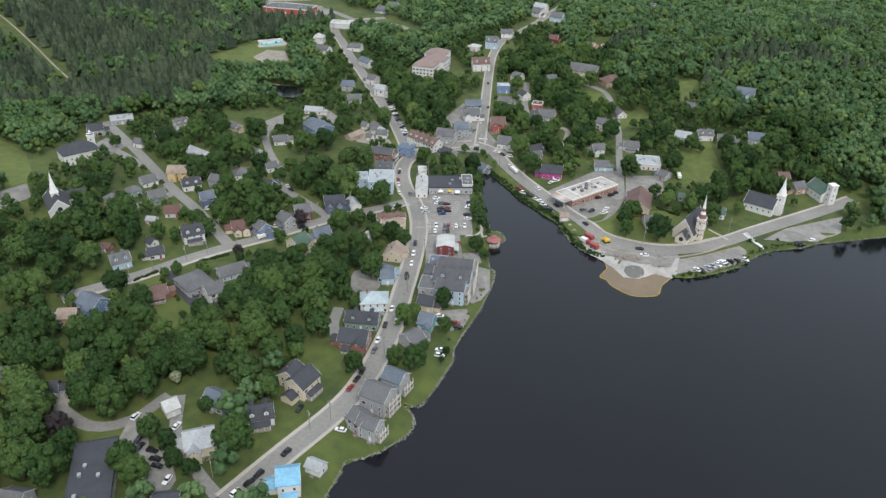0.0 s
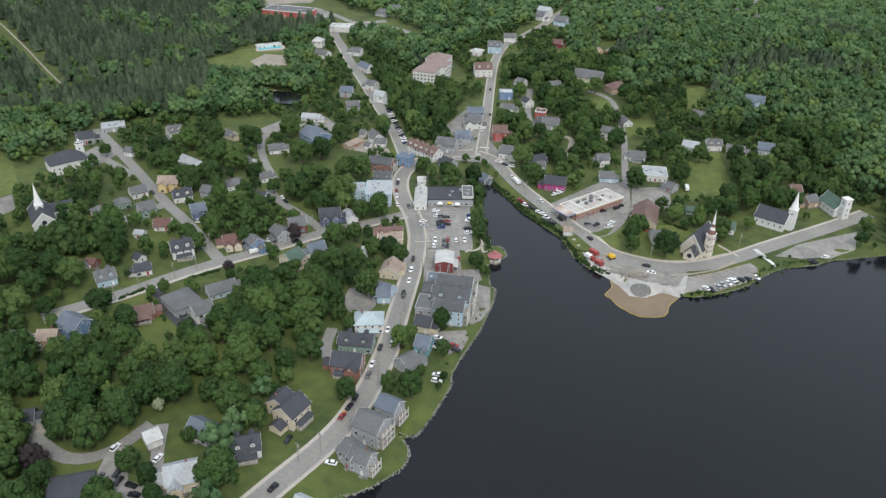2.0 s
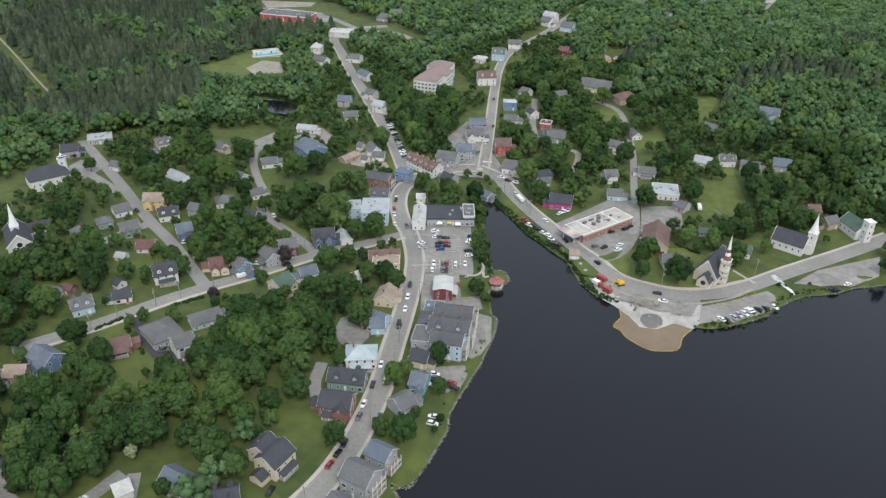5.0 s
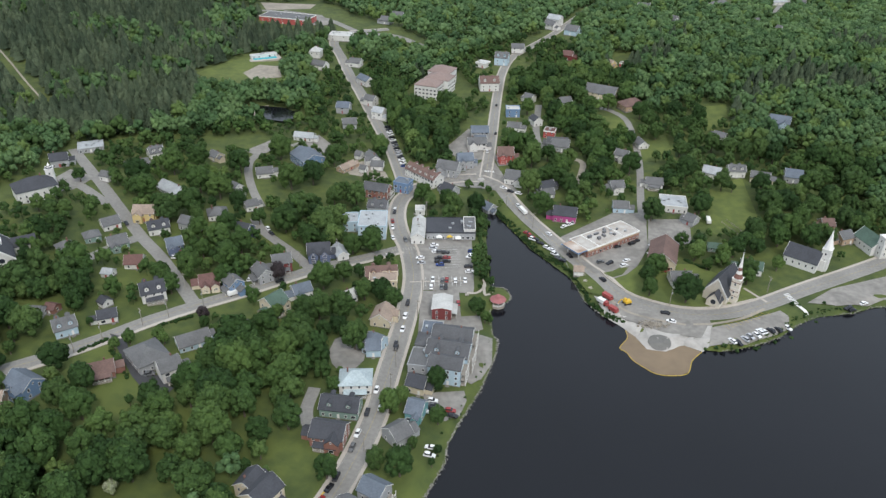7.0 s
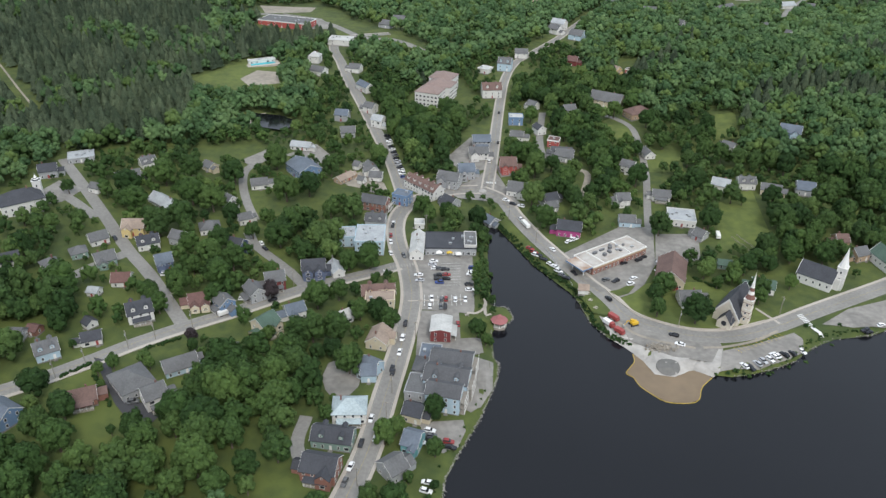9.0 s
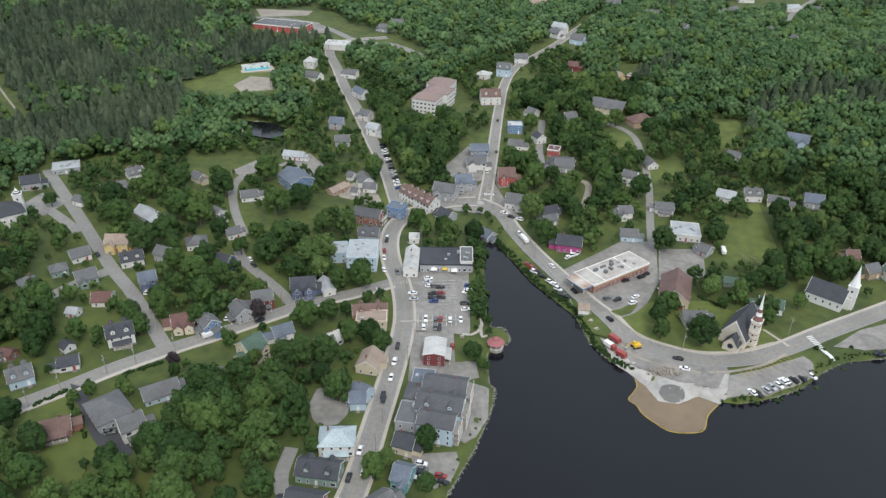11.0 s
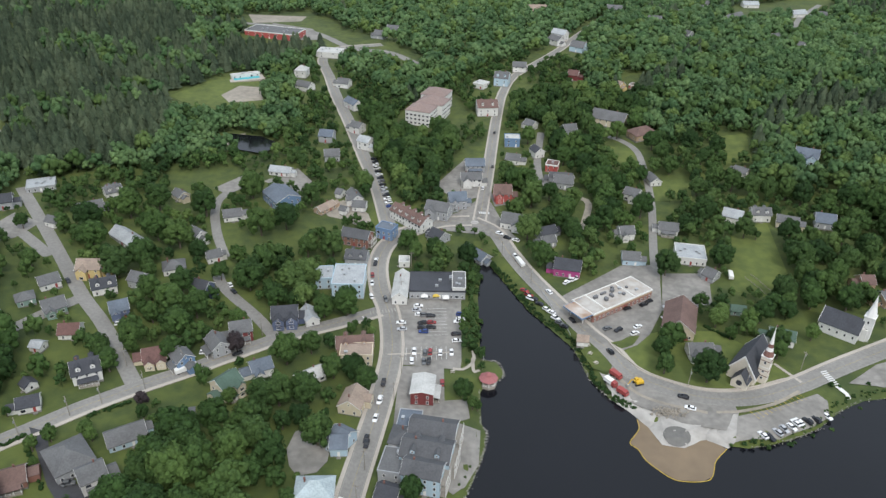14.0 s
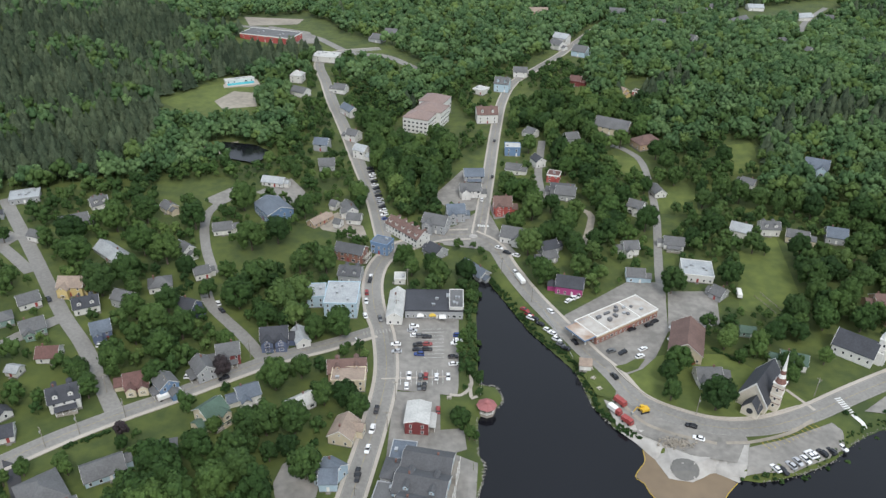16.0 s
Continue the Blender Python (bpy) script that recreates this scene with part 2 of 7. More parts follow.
LAKE_WEST = [(-41.1, 171.9), (-36, 183.3), (-32.6, 192.8), (-30.5, 200), (-23.9, 201.7), (-14.5, 208), (-8, 214.5), (-6.4, 221.9), (-8.8, 227.7), (-12.8, 232.3), (-4.4, 229.7), (1.5, 239.9), (9.2, 257.6), (10.1, 266.3), (15.3, 279.7), (23.5, 297.8), (31, 320.9), (32.6, 331.7), (30.3, 336.2), (30.3, 356.2), (37.4, 360.6), (41, 366.4), (38.4, 374.2), (32.1, 375.5)]
LAKE_CHANNEL = [(30.9, 376.8), (31.2, 396.9), (31.1, 425), (33.1, 443.7), (28.6, 460.1), (25.1, 476.4), (35.7, 460.4), (45, 439), (55.2, 414.3), (65.1, 398.2), (72.7, 385.7), (76.8, 364.5), (83.7, 351.7), (90.1, 345.7), (93.6, 340.6), (96.3, 337.1), (98.6, 328.4), (106.7, 327.2), (114.6, 332.7), (122.8, 327.7)]
LAKE_EAST = [(131.5, 326.5), (148.9, 331.9), (160.9, 338.1), (173.7, 348.5), (186.7, 355.3), (203.4, 358), (212.9, 362.7), (260, 372), (340, 385), (420, 390), (520, 300), (600, 100), (600, -300), (200, -500), (-120, -300), (-110, 60)]

LAKE = LAKE_WEST + LAKE_CHANNEL + LAKE_EAST
POND = [(-128, 578), (-104, 570), (-98, 588), (-112, 600), (-135, 604)]


def ground_z(x, y):
    x, y = np.asarray(x, float), np.asarray(y, float)
    d, inside = edge_distance(x, y, LAKE)
    d = np.where(inside, -d, d)
    return np.where(d < 0, np.maximum(-2.5, d * 0.5), np.minimum(relief(x, y), 0.05 + d * 0.75))


def gz(x, y):
    return float(ground_z(np.array([x]), np.array([y]))[0])


# ground: one sheet, fine in the town and coarse far off
gx = np.concatenate([-np.geomspace(4000, 430, 14)[:-1], np.arange(-430, 431, 3.5), np.geomspace(430, 4000, 14)[1:]])
gy = np.concatenate([-np.geomspace(4000, 60, 12)[:-1], np.arange(-60, 120, 20), np.arange(120, 720, 3.0), np.arange(720, 1250, 10), np.geomspace(1250, 5000, 14)])
GX, GY = np.meshgrid(gx, gy)
GZ = ground_z(GX.ravel(), GY.ravel())
nx, ny = len(gx), len(gy)
idx = np.arange(nx * ny).reshape(ny, nx)
quads = np.stack([idx[:-1, :-1], idx[:-1, 1:], idx[1:, 1:], idx[1:, :-1]], -1).reshape(-1, 4)
ground = raw("ground", np.stack([GX.ravel(), GY.ravel(), GZ], -1).tolist(), quads.tolist(), [M_GRASS], smooth=True)
tagged(ground, "green lawns and rough grass sloping to the lake", "ground", kind="structure")
bm = bmesh.new()
solid(bm, [(-130, -500, 0), (640, -500, 0), (640, 480, 0), (-130, 480, 0)], [(0, 1, 2, 3)])
tagged(part("lake_water", bm, M_WATER), "dark still lake water with faint ripples", "water", kind="structure")

CLEAR = []       # rings where no tree stands
WAYS = []        # roads: line and half width


def strip(name, line, left, right, lift, mat, parent, thick=0.0):
    """A ribbon laid on the ground between two offsets from a line."""
    verts, faces, mids = [], [], []
    for i, p in enumerate(line):
        t = (line[min(i + 1, len(line) - 1)] - line[max(i - 1, 0)]).normalized()
        n = Vector((-t.y, t.x, 0))
        for o, down in ((left, 0), ((left + right) / 2, 0), (right, 0)) + (((left, thick), (right, thick)) if thick else ()):
            q = p + n * o
            verts.append((q.x, q.y, lift - down))
            mids.append((p.x, p.y))
    v, c = np.array(verts), np.array(mids)
    v[:, 2] += np.maximum(ground_z(v[:, 0], v[:, 1]), ground_z(c[:, 0], c[:, 1]) - 0.4)
    verts = v.tolist()
    k = 5 if thick else 3
    for i in range(len(line) - 1):
        a, b = i * k, (i + 1) * k
        faces += [(a + 1, a, b, b + 1), (a + 2, a + 1, b + 1, b + 2)]
        if thick:
            faces += [(a, a + 3, b + 3, b), (a + 4, a + 2, b + 2, b + 4)]
    return raw(name, verts, faces, [mat], parent)


def road(name, pts, width, side, label):
    line = curve_through(pts, 4.0)
    root = tagged(empty(name, Matrix.Identity(4)), label, "road", kind="structure")
    h = width / 2
    strip("asphalt", line, h, -h, 0.22, M_DIRT if "dirt" in label else M_ROAD, root)
    WAYS.append((pts, h + (2.2 if side else 0.6)))
    if side:
        for s, w in zip((1, -1), side):
            if w:
                strip("sidewalk", line, s * (h + w) if s > 0 else -h, s * h if s > 0 else -h - w, 0.36, M_WALK, root, 0.3)
        strip("centre_line", line, 0.12, -0.02, 0.25, M_OCHRE, root)
        strip("edge_line", line, h - 0.35, h - 0.47, 0.25, M_FADED, root)
        strip("edge_line", line, -h + 0.47, -h + 0.35, 0.25, M_FADED, root)
    return root


def lot(name, ring, mat, label):
    bm = bmesh.new()
    f = bm.faces.new([bm.verts.new((x, y, 0)) for x, y in ring])
    bmesh.ops.triangulate(bm, faces=[f])
    xs, ys = [p[0] for p in ring], [p[1] for p in ring]
    for axis, lo, hi in ((0, min(xs), max(xs)), (1, min(ys), max(ys))):
        at = lo + 3
        while at < hi:
            co, no = [0, 0, 0], [0, 0, 0]
            co[axis], no[axis] = at, 1
            bmesh.ops.bisect_plane(bm, geom=bm.verts[:] + bm.edges[:] + bm.faces[:], plane_co=co, plane_no=no)
            at += 4
    vs = list(bm.verts)
    zs = ground_z(np.array([v.co.x for v in vs]), np.array([v.co.y for v in vs]))
    for v, z in zip(vs, zs):
        v.co.z = z + {M_GRASS: 0.36, M_DIRT: 0.15, M_GRAVEL: 0.2, M_LOT: 0.24, M_DARK: 0.3, M_WET: 0.32, M_FIELD: 0.12}[mat] + (0.5 if z < 1.9 else 0)
    for f in bm.faces:
        if f.normal.z < 0:
            f.normal_flip()
    ob = tagged(part(name, bm, mat), label, "yard", kind="structure")
    CLEAR.append(ring)
    return ob


road("main_street", [(-68, 178), (-52.1, 200.6), (-35.4, 224.3), (-26.4, 244), (-18.2, 274.8), (-13.8, 307.1), (-8.9, 345.2), (-6.7, 376.8), (-10.2, 405.1), (-15.8, 424), (-19, 445.6), (-17.6, 463.9), (-11.7, 477.2)], 7.9, (1.5, 1.3), "grey asphalt main street with kerbs and sidewalks")
road("northwest_street", [(-13.5, 472.7), (-18.2, 495.7), (-28.4, 541.6), (-41.1, 585), (-59, 647.9), (-74.7, 698.6), (-86.6, 743.7), (-100, 794.1), (-88.9, 827.5), (-51, 843.9)], 8, (1.2, 0), "grey asphalt street with a row of parked cars")
road("bridge_street", [(-13.7, 475.6), (-1.3, 486.9), (12.3, 495.5), (28.9, 498)], 9.5, (1.5, 1.5), "grey asphalt street with worn edges")
road("northeast_street", [(33.8, 498.2), (37.2, 528.4), (41.1, 566), (45.8, 614.2), (50.9, 663.1), (57.3, 711), (68.8, 752.5), (91.2, 786.8), (113.6, 820.9), (132, 856.6), (175.4, 944.5)], 6.0, (1.1, 1.1), "grey asphalt street with worn edges")
road("shore_road", [(29.6, 498), (41.2, 486.1), (48.7, 462.6), (57.3, 439.8), (68.4, 416.1), (79.6, 393.2), (87.3, 380.9), (93.8, 366.1), (105, 357.6), (121.2, 351.3), (139, 351.8), (159.4, 359.2), (185.8, 373.3), (227.4, 394.3), (255.2, 409.2)], 8.4, (1.5, 0), "grey asphalt street with worn edges")
road("west_street", [(-15, 406.9), (-32.7, 396.5), (-53.5, 385.5), (-74.6, 369.4), (-89.7, 356.6), (-103.8, 345.2), (-120.3, 330.1), (-134.9, 314.8), (-149, 302.1), (-167.4, 288.4)], 7, (1.6, 0), "grey asphalt street with worn edges")
road("hill_street", [(-106.3, 346.9), (-131.2, 381), (-150.7, 403.4), (-183.3, 446.4), (-215, 487.7), (-225.9, 502.2)], 6.5, 0, "grey asphalt street with worn edges")
road("side_lane", [(-147.8, 400.7), (-156.7, 387.2), (-164.2, 373.7), (-172.1, 365.7)], 6, 0, "grey asphalt street with worn edges")
road("garden_lane", [(-58.6, 383.5), (-70.4, 398.4), (-89.9, 419), (-97.2, 432.4)], 5.5, 0, "grey asphalt street with worn edges")
road("back_lane", [(-96.7, 446.6), (-106.9, 468.9), (-114.7, 493.6), (-115.4, 511.2), (-105.6, 532.4)], 5, 0, "grey asphalt street with worn edges")
road("east_lane", [(120.4, 438.3), (125.6, 467.7), (135.9, 520), (140.9, 563.4), (141.7, 594.7), (134.4, 612.6), (127.3, 620.1)], 4.4, 0, "grey asphalt street with worn edges")
road("far_road", [(-234.6, 884.6), (-206.3, 901.8), (-158, 900.9), (-118.4, 877.5), (-77.9, 828.9), (-43.8, 820.1), (-9.5, 780.4)], 8, 0, "grey asphalt street with worn edges")
road("ridge_road", [(355.3, 886.6), (409.4, 999.6), (467.7, 1084.5)], 6, 0, "grey asphalt street with worn edges")
road("house_lane", [(81.1, 631.1), (73.7, 576.4), (73.7, 538.2)], 5, 0, "grey asphalt street with worn edges")
road("hall_drive", [(-176.8, 430.5), (-204.1, 452.4), (-215.2, 449.8)], 6, 0, "pale grey gravel drive beside the hall")
road("curved_lane", [(90.8, 489), (99, 520.8), (93, 529.3)], 4, 0, "narrow brown dirt lane")
road("forest_track", [(-423, 746), (-394, 717.2), (-345.4, 662.1), (-307.6, 616), (-273.1, 574.4)], 1.5, 0, "pale dirt track in a forest clearing")
road("brick_house_drive", [(-42.8, 293.4), (-43.6, 277.6), (-36.5, 261.5)], 5, 0, "grey asphalt street with worn edges")
road("lower_drive", [(-141.6, 221), (-125.1, 210.9), (-111.6, 213.9), (-101.2, 227.9)], 5, 0, "pale gravel drive among the trees")
road("house_drive", [(-97.3, 228.1), (-92.8, 207.6), (-82, 192.1), (-71.3, 180.2)], 4.5, 0, "grey asphalt street with worn edges")
lot("parking_lot", [(-10.6, 417.3), (23.1, 419), (23.1, 370.6), (22.5, 365.5), (-2.8, 368), (-4.6, 386.3)], M_LOT, "grey asphalt town parking lot with painted bays")
lot("parking_lot", [(-2.8, 367.1), (15.7, 367), (16.3, 346.1), (25.1, 347.3), (26.2, 336.4), (12.6, 330.1), (-2.9, 329.5)], M_LOT, "grey asphalt lot round the red building")
lot("parking_lot", [(64.2, 410.4), (72.2, 423.2), (109.8, 455.4), (124.8, 451), (117.4, 411.9), (107.5, 393), (100.4, 385.3), (89.6, 379.1), (78.3, 393.7)], M_LOT, "grey asphalt lot round the low store")
lot("parking_lot", [(124.9, 444.6), (148.4, 444.9), (142.5, 418.1), (129.4, 413.4), (117.4, 411.9)], M_LOT, "grey gravel yard beside the store")
lot("parking_lot", [(130.2, 341), (144.4, 345.4), (166.8, 355.2), (169, 351), (167.3, 343.6), (158.9, 337.9), (143, 330.5), (125.5, 328.2)], M_LOT, "lakeside asphalt lot with yellow bays")
lot("parking_lot", [(182.4, 362), (199.7, 374.6), (221.7, 382.6), (238.9, 388.7), (229.2, 369.9), (212, 362.8), (195.8, 360.2)], M_LOT, "grey asphalt lot by the water")
lot("beach", [(80.7, 365.7), (87.7, 361.5), (96.3, 353.1), (107.1, 345.1), (131.4, 343.4), (125.5, 328.2), (121.6, 325.5), (113.3, 329.7), (105.9, 325.7), (98, 327.3), (95.1, 336), (89.6, 344.5), (84.4, 350.2)], M_GRAVEL, "pale gravel building site at the beach")
lot("apron", [(87, 371.8), (92.3, 360.7), (99.9, 353.4), (110.4, 347.8), (123.3, 344), (130.5, 344.9), (123.5, 333), (107.5, 336.5), (97.5, 342.4), (88.4, 349.3), (83.9, 359.7)], M_LOT, "worn asphalt apron between road and beach")
lot("plaza", [(15.5, 336.9), (25.2, 332.1), (30.1, 330), (29.2, 314.8), (24, 302.9), (19.9, 298.6), (16.8, 301.3), (20, 320.6)], M_LOT, "grey paved terrace with a rough stone rim")
lot("parking_lot", [(-0, 292.5), (16.9, 294.5), (17.9, 289.3), (15, 281.1), (9.4, 276.6), (3.5, 281.2)], M_LOT, "small asphalt lot beside the teal house")
lot("parking_lot", [(-58, 507), (-45.8, 518), (-30, 503), (-26, 490), (-36, 489), (-42.4, 494), (-52, 497)], M_DIRT, "bare sandy yard behind the shops")
lot("parking_lot", [(-97, 535.1), (-80.2, 557.4), (-68.3, 540.5), (-70.5, 518), (-75.3, 525.8)], M_LOT, "pale asphalt yard beside the blue hall")
lot("parking_lot", [(-122.9, 520.6), (-108.2, 544.7), (-99.6, 539.1), (-112.4, 513.5)], M_LOT, "pale asphalt turning place")
lot("parking_lot", [(-21.8, 487.6), (-9.9, 488.6), (-9.1, 470.2), (-15.6, 468.3)], M_LOT, "asphalt junction by the blue corner shop")
lot("parking_lot", [(12.3, 501.9), (30.1, 512.7), (47.1, 499.5), (45.7, 476.7), (32.7, 485.8), (12.3, 487.8)], M_LOT, "asphalt junction of three streets")
lot("driveway", [(-132.8, 318.2), (-126.3, 316.8), (-112.6, 295.2), (-102.1, 293.5), (-94.1, 293), (-98, 282.8), (-104, 281.5), (-114.3, 292.2)], M_DARK, "dark new asphalt drive beside the grey house")
lot("yard", [(-112.5, 205.5), (-111.9, 216), (-105.5, 215.6), (-100.8, 201.8), (-92.7, 198.9), (-86.9, 186.9), (-88.7, 178.8), (-94.8, 181.4), (-101.6, 190.9), (-111.2, 198.4)], M_LOT, "grey asphalt yard with parked cars")
lot("yard", [(-147.4, 227.1), (-142.2, 230.1), (-135.8, 222.5), (-140.4, 218.1)], M_DIRT, "bare sandy yard among trees")
lot("yard", [(-39, 326), (-33, 330.5), (-27, 329), (-24.5, 321), (-25, 312), (-28, 306.5), (-34.5, 304.5), (-38, 309), (-40.5, 317)], M_LOT, "grey asphalt yard behind the street houses")
lot("ball_field", [(-161.5, 680.3), (-153.6, 706.3), (-136.9, 706.3), (-128.8, 677.5), (-151.2, 665.2)], M_DIRT, "sandy infield of the ball field")
lot("gravel_yard", [(-146.2, 592.1), (-125.2, 607.3), (-114.5, 575.5), (-136.8, 586.5)], M_DIRT, "bare grey gravel yard by the pond")
lot("far_yard", [(-204.6, 947.9), (-141.9, 952.3), (-144.2, 927.2), (-189.7, 908.3)], M_DIRT, "bare earth works behind the red school")
lot("far_yard", [(-172.6, 913.9), (-127.2, 897), (-109.3, 854.8), (-137.1, 849)], M_LOT, "asphalt yard beside the red school")
lot("church_yard", [(-218, 449.3), (-214, 470.6), (-196, 462.3), (-200.1, 443.3), (-206.9, 438.6)], M_LOT, "pale gravel yard beside the white hall")
lot("yard", [(-235.4, 376.9), (-226.8, 389.6), (-217, 372.8), (-225.7, 356.7)], M_LOT, "pale asphalt yard beside the white church")

lot("grass_island", [(88.5, 386.3), (92.8, 382.2), (98.3, 384.9), (102.8, 391.9), (98.1, 391.4), (93.9, 388.2)], M_GRASS, "small grassed island in the asphalt")
lot("grass_strip", [(73.5, 386.6), (79.0, 387.7), (82.5, 381.1), (86.7, 370.7), (84.8, 365.2), (78.6, 368.1), (76.1, 377.4)], M_GRASS, "grassed strip between road and channel")

lot("junction", [(12.1, 495.2), (22.2, 508.4), (34.2, 525.8), (41.3, 521.5), (47.8, 492.9), (54.2, 477.5), (48.6, 472.6), (36.9, 481.6), (15.3, 485.4)], M_LOT, "wide worn asphalt junction of three streets")
lot("parking_lot", [(6.9, 542.0), (24.9, 581.5), (34.5, 582.0), (34.8, 555.0), (33.4, 527.5), (22.1, 521.1)], M_LOT, "grey asphalt yard behind the corner houses")
lot("parking_lot", [(40.6, 533.6), (56.0, 532.4), (56.6, 520.9), (43.2, 516.0)], M_LOT, "grey asphalt forecourt beside the red house")


# windows: a frame with a pane behind it, one mesh each, used by every house
def frame_ring(bm, w, h, t, pane=False):
    """A frame of four members in one piece, with the pane set back in it if wanted."""
    rings = []
    for k, y in ((0, 0.03), (0, -0.09), (t, -0.09), (t, -0.02)):
        a, b = w / 2 - k, h / 2 - k
        rings.append([bm.verts.new(v) for v in ((-a, y, -b), (a, y, -b), (a, y, b), (-a, y, b))])
    for r, q in zip(rings, rings[1:]):
        for i in range(4):
            bm.faces.new((r[i], r[(i + 1) % 4], q[(i + 1) % 4], q[i]))
    if pane:
        bm.faces.new(rings[-1]).material_index = 1


def window_meshes(w, h):
    bm = bmesh.new()
    t = 0.12
    frame_ring(bm, w, h, t)
    fr = bpy.data.meshes.new("window")
    bm.to_mesh(fr)
    bm.free()
    fr.materials.append(M_TRIM)
    bm = bmesh.new()
    box(bm, -w / 2 + 0.05, w / 2 - 0.05, -0.04, 0.02, -h / 2 + 0.05, h / 2 - 0.05)
    pa = bpy.data.meshes.new("pane")
    bm.to_mesh(pa)
    bm.free()
    pa.materials.append(M_GLASS)
    return fr, pa, (w, h)


WIN = window_meshes(1.0, 1.5)
WIN_WIDE = window_meshes(1.9, 1.5)
WIN_SMALL = window_meshes(0.7, 0.9)


def joined(meshes):
    """Frame and pane in one mesh, for houses far off."""
    bm = bmesh.new()
    frame_ring(bm, *meshes[2], 0.12, True)
    me = bpy.data.meshes.new("window")
    bm.to_mesh(me)
    bm.free()
    me.materials.append(M_TRIM)
    me.materials.append(M_GLASS)
    return me


FAR_WIN = {id(w): joined(w) for w in (WIN, WIN_WIDE, WIN_SMALL)}


def window(parent, meshes, x, y, z, turn):
    root = parent
    while root.parent:
        root = root.parent
    if root.matrix_basis.translation.y > 330:
        shared("window", FAR_WIN[id(meshes)], parent, pose(x, y, z, 0, 0, turn))
        return
    fr = shared("window", meshes[0], parent, pose(x, y, z, 0, 0, turn))
    shared("pane", meshes[1], fr, Matrix.Identity(4))


def gable_walls(bm, l, d, e, r, z0=-0.6):
    """Walls of a house with a gable at each end."""
    x, y = l / 2, d / 2
    solid(bm, [(-x, -y, z0), (x, -y, z0), (x, y, z0), (-x, y, z0), (-x, -y, e), (x, -y, e), (x, y, e), (-x, y, e), (-x, 0, e + r), (x, 0, e + r)],
          [(0, 1, 5, 4), (2, 3, 7, 6), (1, 2, 6, 9, 5), (3, 0, 4, 8, 7), (4, 5, 9, 8), (6, 7, 8, 9)])


def gable_roof(bm, l, d, e, r, o=0.4, t=0.22):
    """Two slabs with an overhang and a thickness."""
    x, y = l / 2 + o, d / 2 + o
    drop = o * r / (d / 2)
    top = [(-x, -y, e - drop + t), (x, -y, e - drop + t), (x, 0, e + r + t), (-x, 0, e + r + t), (x, y, e - drop + t), (-x, y, e - drop + t)]
    low = [(a, b, c - t) for a, b, c in top]
    solid(bm, top + low, [(0, 1, 2, 3), (3, 2, 4, 5), (7, 6, 9, 8), (8, 9, 11, 10), (0, 6, 7, 1), (5, 4, 10, 11), (1, 7, 8, 2), (2, 8, 10, 4), (0, 3, 9, 6), (3, 5, 11, 9)])


def hip_roof(bm, l, d, e, r, o=0.45, t=0.2):
    x, y = l / 2 + o, d / 2 + o
    k = max(0.3, l / 2 - d / 2)
    solid(bm, [(-x, -y, e), (x, -y, e), (x, y, e), (-x, y, e), (-x, -y, e + t), (x, -y, e + t), (x, y, e + t), (-x, y, e + t), (-k, 0, e + r + t), (k, 0, e + r + t)],
          [(3, 2, 1, 0), (0, 1, 5, 4), (1, 2, 6, 5), (2, 3, 7, 6), (3, 0, 4, 7), (4, 5, 9, 8), (5, 6, 9), (6, 7, 8, 9), (7, 4, 8)])


HOUSES = []


